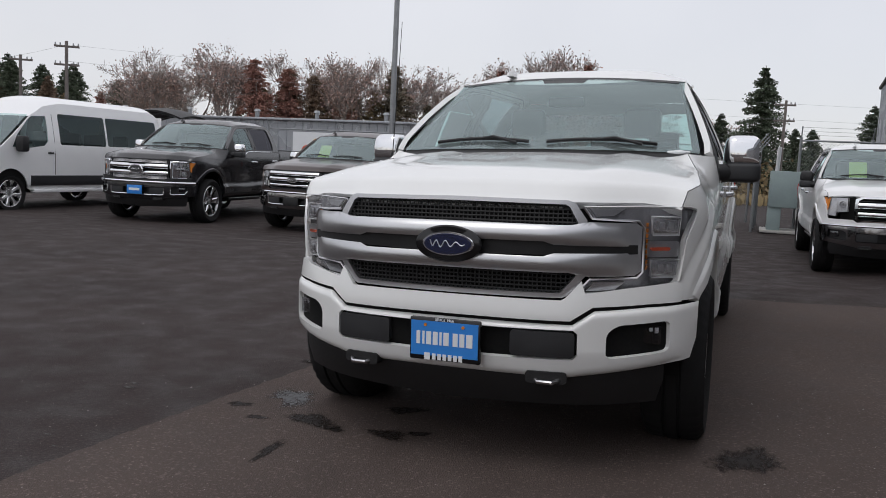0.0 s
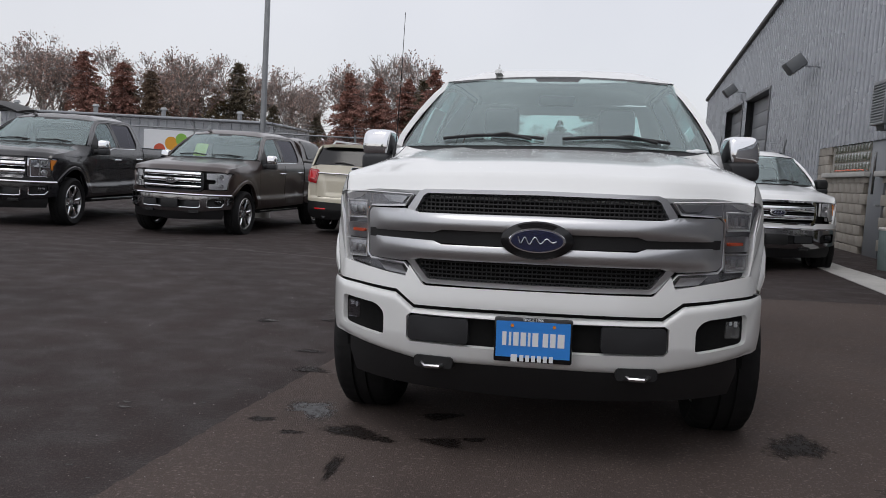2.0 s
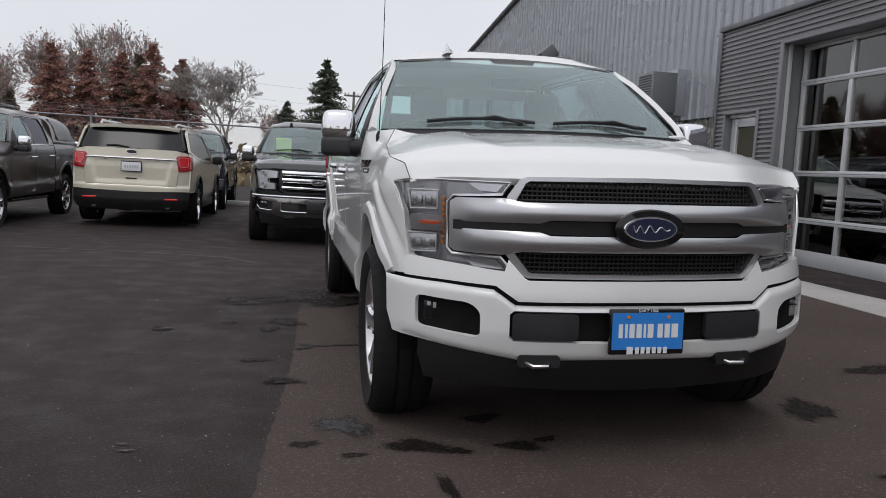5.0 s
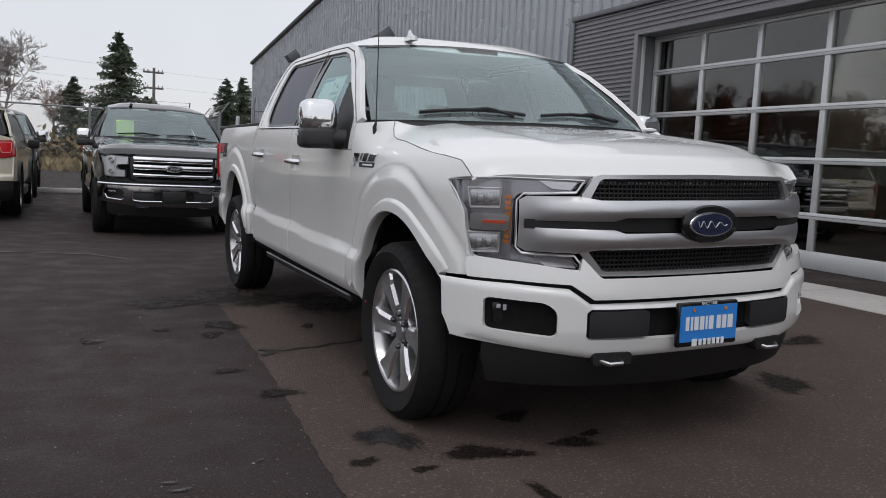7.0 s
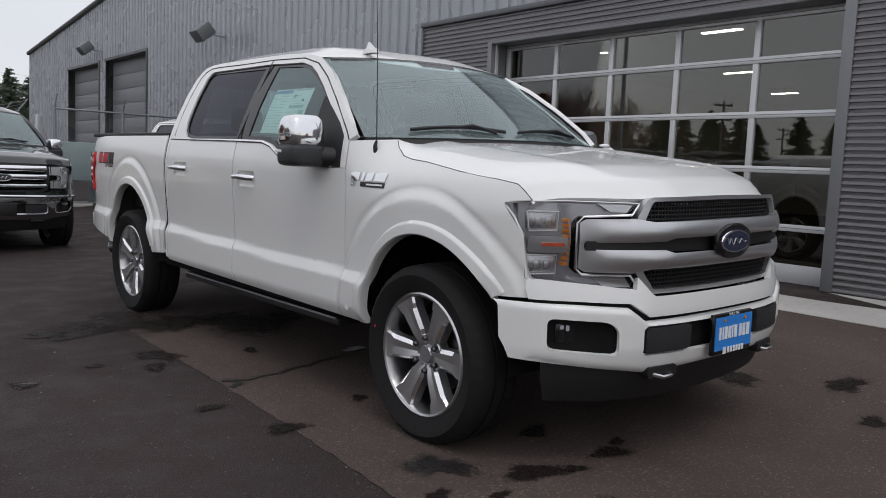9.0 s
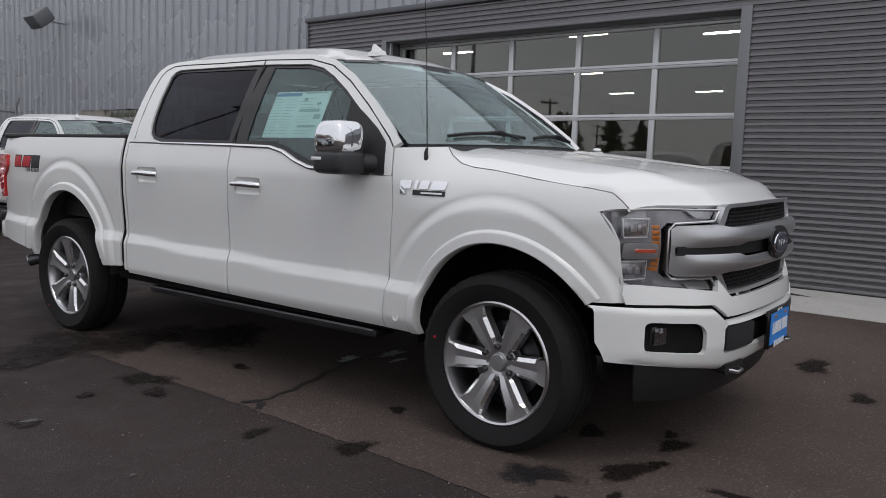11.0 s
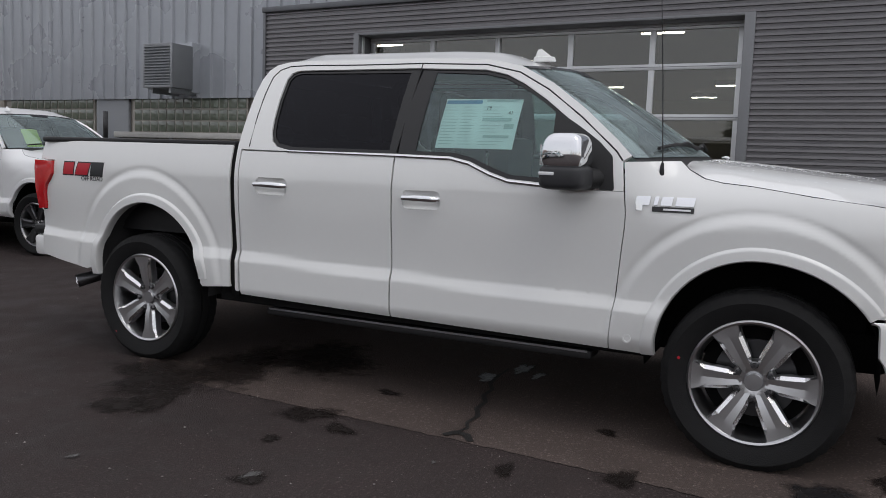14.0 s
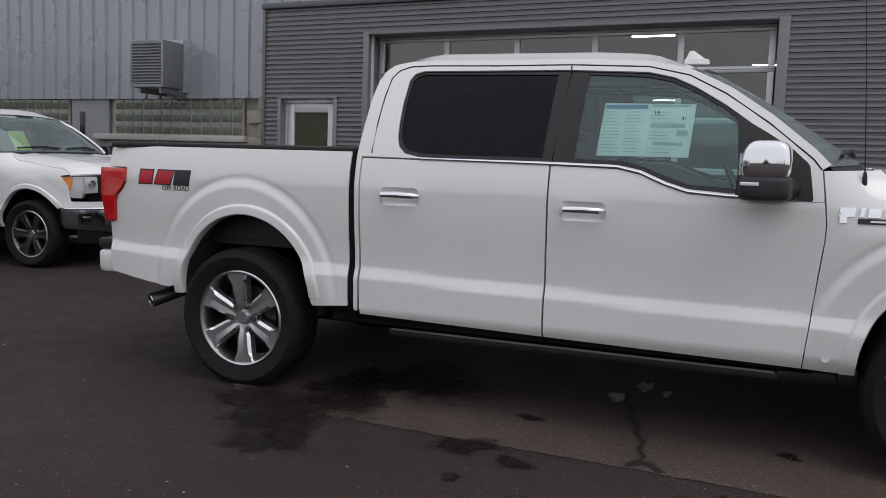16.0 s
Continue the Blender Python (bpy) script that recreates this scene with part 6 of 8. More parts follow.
# wall fittings
cooler = thing("wall_cooler", "grey louvred evaporative cooler box on the metal wall", "cooler", BW)
part("cabinet", solid(-0.45, -0.02, 8.46, 9.10, 2.44, 3.13, 0.012), LOUVRE, cooler)
part("duct", solid(-0.02, 0.20, 8.48, 9.16, 2.40, 3.20, 0.01), SIDING, cooler)
for y0, y1, z0, z1 in ((8.46, 8.50, 2.44, 3.13), (9.06, 9.10, 2.44, 3.13), (8.50, 9.06, 2.44, 2.48), (8.50, 9.06, 3.09, 3.13)):
    part("louvre_frame", solid(-0.472, -0.448, y0, y1, z0, z1, 0.003), GALV, cooler)
lou = mesh_of("louvre", solid(-0.012, 0.012, 8.50, 9.06, -0.018, 0.018), 0)
lou.materials.append(LOUVRE)
for k in range(14):
    o = new("louvre", lou)
    o.parent, o.matrix_local = cooler, pose(-0.46, 0, 2.50 + 0.045 * k, 0, 35, 0)
for y in (8.55, 8.95):
    part("bracket", solid(-0.4, 0.16, y, y + 0.05, 2.36, 2.44), GALV, cooler)


def floodlight(y, z):
    fl = thing("floodlight", "grey box floodlight tilted down on a wall arm", "lamp", BW @ pose(0, y, z), "wall floodlights")
    part("arm", rod([(0.15, 0, 0.02), (-0.15, 0, 0.02), (-0.34, 0, 0.05)], 0.02), SIDING, fl)
    h = part("housing", solid(-0.22, 0.20, -0.25, 0.25, -0.17, 0.15, 0.04), LOUVRE, fl, "", 40, pose(-0.42, 0, 0.07, 0, -40, 0))
    part("lens", solid(-0.19, 0.17, -0.22, 0.22, -0.185, -0.168, 0.01), SATIN, h)
    return fl


floodlight(15.3, 4.25)
floodlight(25.4, 4.75)
can = thing("trash_can", "grey-teal round bin with a pale lid beside the block wall", "bin", BW @ pose(-0.29, 7.91, 0.205))
bm = bmesh.new()
lathe(bm, [(0.0, 0.0), (0.0, 0.200), (0.02, 0.205), (0.58, 0.228), (0.60, 0.222), (0.60, 0.0)], 28, axis="Z")
part("bin_body", bm, BIN_TEAL, can)
bm = bmesh.new()
lathe(bm, [(0.60, 0.0), (0.60, 0.236), (0.625, 0.240), (0.645, 0.222), (0.65, 0.0)], 28, axis="Z")
part("bin_lid", bm, CONCRETE, can, "pale worn lid")
part("bin_handle", rod([(-0.05, -0.14, 0.64), (-0.05, -0.14, 0.73), (0.03, -0.14, 0.74), (0.03, -0.14, 0.64)], 0.012), PLASTIC, can)
part("drinking_straw", rod([(0.10, -0.05, 0.64), (0.12, -0.06, 0.80)], 0.010), RED_MARK, can, "red stick leaning on the lid")
tub = thing("storage_box", "low grey plastic box on the apron by the wall", "box", BW @ pose(-0.02, 7.35, 0.205))
part("box_body", solid(-0.16, 0.14, -0.17, 0.17, 0.0, 0.27, 0.02), BIN_TEAL, tub)
part("box_lid", solid(-0.17, 0.15, -0.18, 0.18, 0.27, 0.30, 0.01), PLASTIC_GREY, tub)
cup = part("food_tub", lathe(bmesh.new(), [(0.0, 0.0), (0.0, 0.10), (0.09, 0.12), (0.10, 0.12), (0.10, 0.0)], 20, axis="Z"), WHITE_MARK, None)
cup.matrix_world = BW @ pose(-0.22, 7.55, 0.205)
tagged(cup, "small white tub on the apron beside the bin", "tub")
panel = thing("electrical_panel", "tall white metal panel on the block wall", "panel", BW @ pose(0.165, 9.46, 0.0))
part("panel_door", solid(-0.06, -0.004, -0.16, 0.16, 0.88, 1.62, 0.01), WHITE_MARK, panel)
part("panel_latch", solid(-0.075, -0.06, -0.12, -0.09, 1.20, 1.28, 0.004), GALV, panel)
pipe = part("conduit", rod([(0.10, 9.08, 0.22), (0.10, 9.08, 1.70)], 0.022), GALV, None)
pipe.matrix_world = BW
tagged(pipe, "thin galvanised conduit standing against the block wall", "conduit")
hose = part("cord", rod([(0.12 + 0.03 * math.sin(1.7 * k), 11.2 + 0.10 * k, 1.790 + 0.015 * math.sin(2.3 * k) ** 2) for k in range(20)], 0.014, 6), ORANGE, None)
hose.matrix_world = BW
tagged(hose, "orange cord lying along the window sill", "cord")


# loose grit on the lot
rg = random.Random(31)
verts, faces = [], []
for _ in range(9000):
    x, y = rg.uniform(-6, 4.2), rg.uniform(-4.5, 7)
    if -1.2 < x < 1.3 and -1.2 < y < 5:
        continue
    r = rg.uniform(0.0014, 0.0048) * (1.9 if rg.random() < 0.05 else 1)
    z, b = gz(x, y) + 0.004, len(verts)
    a = rg.uniform(0, 6.28)
    verts += [(x + r * math.cos(a + k * 2.09), y + r * math.sin(a + k * 2.09), z) for k in range(3)] + [(x, y, z + r * rg.uniform(0.5, 1.0))]
    faces += [(b, b + 1, b + 3), (b + 1, b + 2, b + 3), (b + 2, b, b + 3)]
me = bpy.data.meshes.new("grit")
me.from_pydata(verts, [], faces)
me.materials.append(material("grit_stone", (0.20, 0.185, 0.175), 0.9, 0, 0.2, 9.0, island=0.6))
tagged(new("grit", me), "small pale stones scattered on the asphalt", "grit", kind="stuff")


# ---- vehicles ----
HERO = pose(0.07, 0, 0.033, 0, -1.7, 0)
hero = pickup("pickup_truck", "pearl white crew-cab pickup with silver grille, parked on the old asphalt", HERO, PAINT_WHITE, "platinum")


def side_mark(y0, y1, z0, z1, lift, mat, name, parent, slant=0.0, depth=0.004):
    loop = [(y0 + slant, z1), (y1 + slant, z1), (y1, z0), (y0, z0)]
    return part_mesh(name, sheet(name, loop, [], 0.014, on_side(-1, -lift), (-1, 0, 0), depth), mat, parent)


def hero_details(root):
    SHAPE["fine"] = True
    # fender badge: chrome strokes over a black strip
    b = side_mark(0.235, 0.425, 1.168, 1.192, 0.005, BLACK_MARK, "fender_badge", root)
    for y0, y1 in ((0.440, 0.505), (0.402, 0.420), (0.338, 0.388), (0.238, 0.322)):
        side_mark(y0, y1, 1.198, 1.238, 0.007, CHROME, "badge_block", b, -0.006)
    side_mark(0.470, 0.500, 1.170, 1.198, 0.007, CHROME, "badge_block", b)
    side_mark(0.250, 0.375, 1.176, 1.184, 0.007, WHITE_MARK, "badge_print", b)
    # bed decal: plain red and dark slanted blocks
    d = side_mark(4.345, 4.445, 1.200, 1.280, 0.003, RED_MARK, "bed_decal", root, -0.012, 0.002)
    side_mark(4.205, 4.322, 1.200, 1.280, 0.003, RED_MARK, "decal_block", d, -0.030, 0.002)
    side_mark(4.068, 4.172, 1.205, 1.280, 0.003, PLASTIC_GREY, "decal_block", d, -0.012, 0.002)
    for y0, y1, sl in ((4.338, 4.452, -0.012), (4.198, 4.329, -0.03), (4.060, 4.180, -0.012)):
        side_mark(y0, y1, 1.192, 1.288, 0.0015, BLACK_MARK, "decal_edge", d, sl, 0.001)
    text_mark("OFF ROAD", 0.042, pose(-body_w(4.16, 1.18) - 0.003, 4.16, 1.175, 90, 0, -90), BLACK_MARK, d)
    # price sheet inside the door glass
    st = part_mesh("window_sheet", sheet("window_sheet", [(1.17, 1.44), (1.155, 1.70), (1.60, 1.705), (1.615, 1.44)], [], 0.1, on_side(-1, 0.026), (-1, 0, 0), 0.001), PAPER, root, "printed price sheet taped inside the window")
    rg = random.Random(3)

    def ink(y0, y1, z0, z1, mat):
        part_mesh("print_line", sheet("print_line", [(y0, z0), (y0, z1), (y1, z1), (y1, z0)], [], 0.2, on_side(-1, 0.0235), (-1, 0, 0), 0.0), mat, st)
    ink(1.385, 1.595, 1.678, 1.697, INK_BLUE)
    ink(1.18, 1.36, 1.690, 1.698, INK_GREY)
    ink(1.20, 1.365, 1.585, 1.603, INK_GREY)
    ink(1.20, 1.345, 1.498, 1.512, INK_GREY)
    ink(1.182, 1.235, 1.545, 1.572, INK_GREY)
    for k in range(13):
        z = 1.662 - 0.0165 * k
        ink(1.60 - rg.uniform(0.06, 0.10), 1.60, z - 0.003, z, INK_GREY)
        ink(1.50 - rg.uniform(0.05, 0.10), 1.49, z - 0.003, z, INK_GREY)
        if k not in (4, 5, 9, 10):
            ink(1.37 - rg.uniform(0.08, 0.15), 1.37, z - 0.003, z, INK_GREY)
    text_mark("19", 0.03, pose(-body_w(1.34, 1.66) + 0.0215, 1.34, 1.655, 90 - 20, 0, -90), BLACK_MARK, st, "sheet_number")
    text_mark("41", 0.028, pose(-body_w(1.205, 1.60) + 0.0215, 1.205, 1.628, 90 - 20, 0, -90), BLACK_MARK, st, "sheet_number")
    # antenna mast, fender sensor, tyre dots, dark cab gap sheets, washer
    x0 = -body_w(0.405, 1.355)
    a = part("antenna", rod([(x0 + 0.0, 0.405, 1.335), (x0 - 0.006, 0.405, 1.372), (x0 + 0.003, 0.405, 1.395)], 0.013, 10, 0.007), PLASTIC, root, "black radio antenna")
    part("mast", rod([(x0 + 0.003, 0.405, 1.39), (x0 + 0.02, 0.43, 1.80), (x0 + 0.03, 0.46, 2.20)], 0.0032, 6, 0.0018), PLASTIC, a)
    bm = bmesh.new()
    lathe(bm, [(0, 0.021), (-0.003, 0.021), (-0.003, 0.014), (-0.001, 0.013), (-0.001, 0.0)], 24)
    part("parking_sensor", bm, PAINT_WHITE, root, "", 30, pose(-body_w(0.51, 0.55), 0.51, 0.55))
    for y in (AXLE_F, AXLE_R):
        bm = bmesh.new()
        lathe(bm, [(0, 0.007), (-0.002, 0.007), (-0.002, 0.0)], 12)
        part("tyre_dot", bm, RED_MARK, root, "small red paint dot", 30, pose(-0.885 - 0.136, y + (0.33 if y < 1 else 0.25), 0.49 if y < 1 else 0.155))
    for s in (-1, 1):
        # dark sheet filling the gap between cab and bed
        part_mesh("cab_gap_sheet", sheet("cab_gap_sheet", [(2.925, 0.50), (2.932, 1.43), (2.980, 1.43), (2.978, 0.50)], [], 0.1, on_side(s, 0.010), (s, 0, 0), 0.03), UNDERBODY, root)
    # white grains standing for the water droplets on the hood
    rg = random.Random(8)
    bm = bmesh.new()
    for _ in range(1100):
        u, v = rg.betavariate(1.6, 1.1), rg.betavariate(2.2, 1.1)
        p = Vector(hood_at(u, v))
        r = rg.uniform(0.0012, 0.0030)
        top = bm.verts.new(p + Vector((0, 0, r * 0.8)))
        ring = [bm.verts.new(p + Vector((r * math.cos(k * 1.2566), r * 1.2 * math.sin(k * 1.2566), 0))) for k in range(5)]
        for k in range(5):
            bm.faces.new((ring[k], ring[(k + 1) % 5], top))
    tagged(part("hood_beads", bm, WHITE_MARK, root, "small white grains standing for droplets on the paint", 80), kind="stuff")
    bm = bmesh.new()
    for x, y, r in ((0.80, 0.34, 0.026), (0.765, 0.33, 0.018), (0.835, 0.355, 0.018)):
        bmesh.ops.create_icosphere(bm, subdivisions=2, radius=r, matrix=Matrix.Translation((x, y, 1.415)) @ Matrix.Diagonal((1.5, 1, 0.45, 1)))
    part("snow_remnant", bm, WHITE_MARK, root, "small heap of leftover snow")


hero_details(hero)
AT_C, AT_D, AT_E, AT_F = pose(-6.86, 10.02, gz(-6.83, 11.5), 0, 0, -1.3), pose(-10.17, 9.46, -0.115, 0, 0, 7) @ Matrix.Diagonal((1.07, 1.04, 1, 1)), pose(-0.90, 9.48, gz(-0.86, 11), 0, 0, 0.5), pose(3.10, 8.98, 0.045, 0, -1, 0.8) @ Matrix.Scale(0.96, 4)
pickup("pickup_truck", "dark brown-grey crew-cab pickup with chrome bars and a bed cap", AT_C, PAINT_BROWN, "bars", False)
pickup("pickup_truck", "dark grey heavy-duty crew-cab pickup with a blue dealer plate", AT_D, PAINT_DARK, "duty", False, None, 1.07)
pickup("pickup_truck", "black-green crew-cab pickup with a chrome-barred grille", AT_E, PAINT_BLACKGREEN, "bars", False)
pickup("pickup_truck", "plain white older pickup with chrome grille, parked by the wall", AT_F, PAINT_OXFORD, "old", False)
pickup("pickup_truck", "dark pickup parked behind the pale gold car", pose(-3.85, 17.1, gz(-3.85, 19), 0, 0, 0), PAINT_DARK, "bars", False)
pickup("pickup_truck", "dark green-grey pickup in the back row", pose(-5.6, 18.3, gz(-5.6, 19), 0, 0, 8), PAINT_BLACKGREEN, "bars", False)
for at, x in ((AT_C, -0.35), (AT_E, -0.52), (AT_F, -0.38)):
    n = new("paper_note", surface("paper_note", 4, 4, lambda u, v: (-0.13 + 0.26 * u, 0.15 * v, 0.25 * v + 0.01 * math.sin(3 * u))))
    n.data.materials.append(PAPER_GREEN)
    n.matrix_world = at @ pose(x, 0.66, 1.43)
    tagged(n, "light green paper note behind the windscreen", "note", "windscreen notes")


def bed_cap(at, paint):
    """Topper on a pickup bed, with side windows."""
    root = thing("bed_cap", "dark fibreglass cap with side windows on the pickup bed", "truck cap", at)

    def shell(u, v):
        y = 2.96 + 1.80 * v
        a = math.pi * u
        h = float(np.interp(y, (2.96, 3.1, 3.5, 3.9, 4.15, 4.28, 4.76), (0.485, 0.515, 0.535, 0.525, 0.490, 0.445, 0.012)))
        q = abs(math.cos(a)) ** 0.36 * (1 if math.cos(a) > 0 else -1)
        f = max(0.0, math.sin(a)) ** 0.36
        return (q * (0.955 - 0.10 * f), y, 1.455 + h * f)
    part_mesh("shell", surface("shell", 44, 36, shell, smooth=60), paint, root)
    part_mesh("cap_front", surface("cap_front", 44, 1, lambda u, v: (lambda p: (p[0] * v, p[1], 1.455 + (p[2] - 1.455) * v))(shell(u, 0))), paint, root)

    def skin(y, z, d):
        h = float(np.interp(y, (2.96, 3.1, 3.5, 3.9, 4.15, 4.28, 4.76), (0.485, 0.515, 0.535, 0.525, 0.490, 0.445, 0.012)))
        f = min(0.985, (z - 1.455) / h)
        return (1 - f ** 5.56) ** 0.18 * (0.955 - 0.10 * f) + d
    win = soft_poly([(3.08, 1.905), (4.14, 1.888), (4.24, 1.845), (4.60, 1.525), (3.30, 1.515), (3.24, 1.53)], 0.03)
    for s in (-1, 1):
        p = part_mesh("cap_window", sheet("cap_window", win, [], 0.05, lambda y, z, s=s: (s * skin(y, z, 0.010), y, z), (s, 0, 0), 0.006), PLASTIC_GLOSS, root, "dark cap window in a slim frame")
        part("window_frame", rod([(s * skin(y, z, 0.012), y, z) for y, z in win + win[:1]], 0.008, 5), PLASTIC_GREY, p)
    part("cap_rail", box(box(bmesh.new(), -0.965, -0.90, 2.96, 4.74, 1.440, 1.475, 0.01), 0.90, 0.965, 2.96, 4.74, 1.440, 1.475, 0.01), paint, root)
    back_glass = lambda u, v: ((2 * u - 1) * (0.80 - 0.06 * v), 4.70 - 0.36 * v + 0.012, 1.512 + 0.345 * v + 0.020)
    part_mesh("cap_back_window", surface("cap_back_window", 8, 4, back_glass), PLASTIC_GLOSS, root, "dark rear cap window")
    return root


bed_cap(AT_C, PAINT_BROWN)


# ---- pale gold sport utility car, seen from behind ----
def suv(at):
    root = thing("suv", "pale gold sport utility car seen from behind, black lower trim", "car", at)

    def w(y, z):
        k = 0.985 - 0.30 * max(0, z - 1.08) ** 1.35 - 0.10 * ss(0.55, 0.30, z)
        if y > 3.45:
            k -= 0.22 * (y - 3.45) ** 2
        if y < -0.5:
            k -= 0.8 * (y + 0.5) ** 2
        return k
    lower = [(-0.85, 0.42), (-0.90, 0.75), (-0.80, 0.95), (-0.3, 1.06), (0.55, 1.10), (1.6, 1.12), (2.8, 1.16), (3.715, 1.28), (3.765, 1.10), (3.80, 0.66), (3.78, 0.60), (3.42, 0.60)] + arc(2.86, 0.42, 0.43, 0.45, 25, 180, 16) + [(0.5, 0.32)] + arc(0, 0.42, 0.43, 0.45, 5, 175, 16)
    upper = [(0.50, 1.11), (1.20, 1.56), (1.50, 1.70), (2.0, 1.745), (2.8, 1.74), (3.45, 1.70), (3.60, 1.62), (3.72, 1.30), (2.8, 1.17), (1.6, 1.13)]
    glass = [(0.85, 1.17), (1.30, 1.52), (1.55, 1.63), (2.05, 1.665), (2.8, 1.655), (3.44, 1.645), (3.52, 1.60), (3.655, 1.34), (3.60, 1.305), (2.8, 1.21), (1.6, 1.18)]
    back = lambda x, z, d=0.0: (x, 3.905 - 0.85 * max(0, abs(x) - 0.56) ** 2 - 0.14 * max(0, z - 1.0) + d, z)
    for s in (-1, 1):
        f = lambda d=0.0, s=s: (lambda y, z: (s * (w(y, z) - d), y, z))
        o = (s, 0, 0)
        part_mesh("body_side", sheet("body_side", lower, [], 0.09, f(), o, 0.03), PAINT_GOLD, root)
        part_mesh("window_frame", sheet("window_frame", upper, [glass], 0.09, f(), o, 0.03), PAINT_GOLD, root)
        part_mesh("side_window", sheet("side_window", glass, [], 0.12, f(0.012), o, 0.0), PLASTIC_GLOSS, root, "dark side glass")
        part("sill", solid(s * 0.86, s * 0.97, 0.42, 2.44, 0.26, 0.42, 0.02), PLASTIC, root)
        for y, a0, a1 in ((0.0, 175, 5), (2.86, 180, 20)):
            part("arch_trim", rod([(s * (w(yy, zz) + 0.006), yy, zz) for yy, zz in arc(y, 0.42, 0.445, 0.465, a0, a1, 20)], 0.028, 6), PLASTIC, root)
            wheel(root, s * 0.87, y, 0.375, s, 5, POLISHED, r=0.375)
        part("roof_rail", rod([(s * 0.62, 1.25, 1.72), (s * 0.64, 1.5, 1.80), (s * 0.64, 3.2, 1.79), (s * 0.62, 3.4, 1.72)], 0.02, 8), SATIN, root, "silver roof rail")
        part("door_mirror", box(bmesh.new(), -0.10, 0.10, -0.07, 0.07, -0.08, 0.09, 0.04), PLASTIC, root, "", 40, pose(s * 1.08, 0.72, 1.18))
        lamp = [(s * x, z) for x, z in soft_poly([(0.942, 1.235), (0.745, 1.225), (0.722, 1.18), (0.775, 0.955), (0.945, 0.975)], 0.02)]
        glow = [(s * x, z) for x, z in soft_poly([(0.93, 1.205), (0.785, 1.198), (0.765, 1.175), (0.800, 1.04), (0.925, 1.05)], 0.02)]
        tl = part_mesh("tail_lamp", sheet("tail_lamp", lamp, [], 0.04, lambda x, z: back(x, z, 0.016), (0, 1, 0), 0.05), RED_DARK, root, "dark red wrap-round tail lamp")
        part_mesh("lamp_bright", sheet("lamp_bright", glow, [], 0.04, lambda x, z: back(x, z, 0.020), (0, 1, 0), 0.01), RED_LENS, tl)
        part("lamp_outline", rod([back(x, z, 0.023) for x, z in glow + glow[:1]], 0.006, 5), RED_PALE, tl)
        part_mesh("lamp_side", sheet("lamp_side", soft_poly([(3.775, 1.225), (3.60, 1.20), (3.64, 1.12), (3.70, 1.00), (3.790, 0.985)], 0.02), [], 0.04, f(-0.010), o, 0.02), RED_DARK, tl)
        part("pillar", rod([(s * 0.835, 3.665, 1.31), (s * 0.80, 3.60, 1.45), (s * 0.745, 3.49, 1.64)], 0.052, 10), PLASTIC_GLOSS, root, "gloss black rear pillar")
        part("bumper_reflector", solid(s * 0.66 - 0.11, s * 0.66 + 0.11, 3.925, 3.938, 0.46, 0.49, 0.004), RED_LENS, root)
        part("exhaust_tip", rod([(s * 0.60, 3.7, 0.34), (s * 0.60, 3.88, 0.34)], 0.04, 12), ALLOY_DARK, root)

    def panel(x, z):
        """The gate's pressed field: set in between the strip and the lower fold."""
        e = abs(x) - 0.54 - 0.22 * (z - 0.72)
        return back(x, z, -0.026 * ss(0.06, -0.02, e) * ss(1.135, 1.105, z) * ss(0.715, 0.80, z))
    gate = [(0, 1.325), (0.72, 1.315), (0.80, 1.30), (0.772, 0.95), (0.735, 0.705), (0.0, 0.700)]
    corner = [(0.805, 1.30), (0.905, 1.275), (0.945, 1.10), (0.948, 0.615), (0.0, 0.59), (0.0, 0.694), (0.742, 0.699), (0.778, 0.95)]
    part_mesh("liftgate", sheet("liftgate", mirror_poly(gate), [], 0.035, panel, (0, 1, 0), 0.03), PAINT_GOLD, root)
    quarter = corner[:5] + [(-x, z) for x, z in corner[3::-1]] + [(-x, z) for x, z in corner[:5:-1]] + corner[6:]
    part_mesh("rear_quarter", sheet("rear_quarter", quarter, [], 0.035, lambda x, z: back(x, z, 0.030 * ss(0.72, 0.66, z)), (0, 1, 0), 0.03), PAINT_GOLD, root)
    part("chrome_strip", rod([back(x, 1.155, 0.010) for x in np.linspace(-0.735, 0.735, 15)], 0.017, 8), CHROME, root, "bright chrome strip over the plate")
    part("gate_handle", box(bmesh.new(), -0.09, 0.09, 3.872, 3.892, 0.80, 0.822, 0.006), PLASTIC_GREY, root)
    glass_fn = lambda x, z: (x, 3.885 - 0.62 * (z - 1.30) - 0.16 * abs(x) ** 2.4, z)
    part_mesh("rear_screen", sheet("rear_screen", mirror_poly([(0, 1.325), (0.70, 1.318), (0.84, 1.312), (0.735, 1.655), (0.0, 1.675)]), [], 0.06, glass_fn, (0, 1, 0.3), 0.02), PLASTIC_GLOSS, root, "dark rear window")
    part_mesh("spoiler", surface("spoiler", 20, 8, lambda u, v: ((2 * u - 1) * 0.735, 3.38 + 0.36 * math.sin(math.pi * 0.5 * min(1, v * 1.5)) - 0.10 * (2 * u - 1) ** 4 - 0.02 * max(0, v - 0.67), 1.735 - 0.030 * (2 * u - 1) ** 4 - 0.02 * v - 0.14 * max(0.0, v - 0.67))), PAINT_GOLD, root)
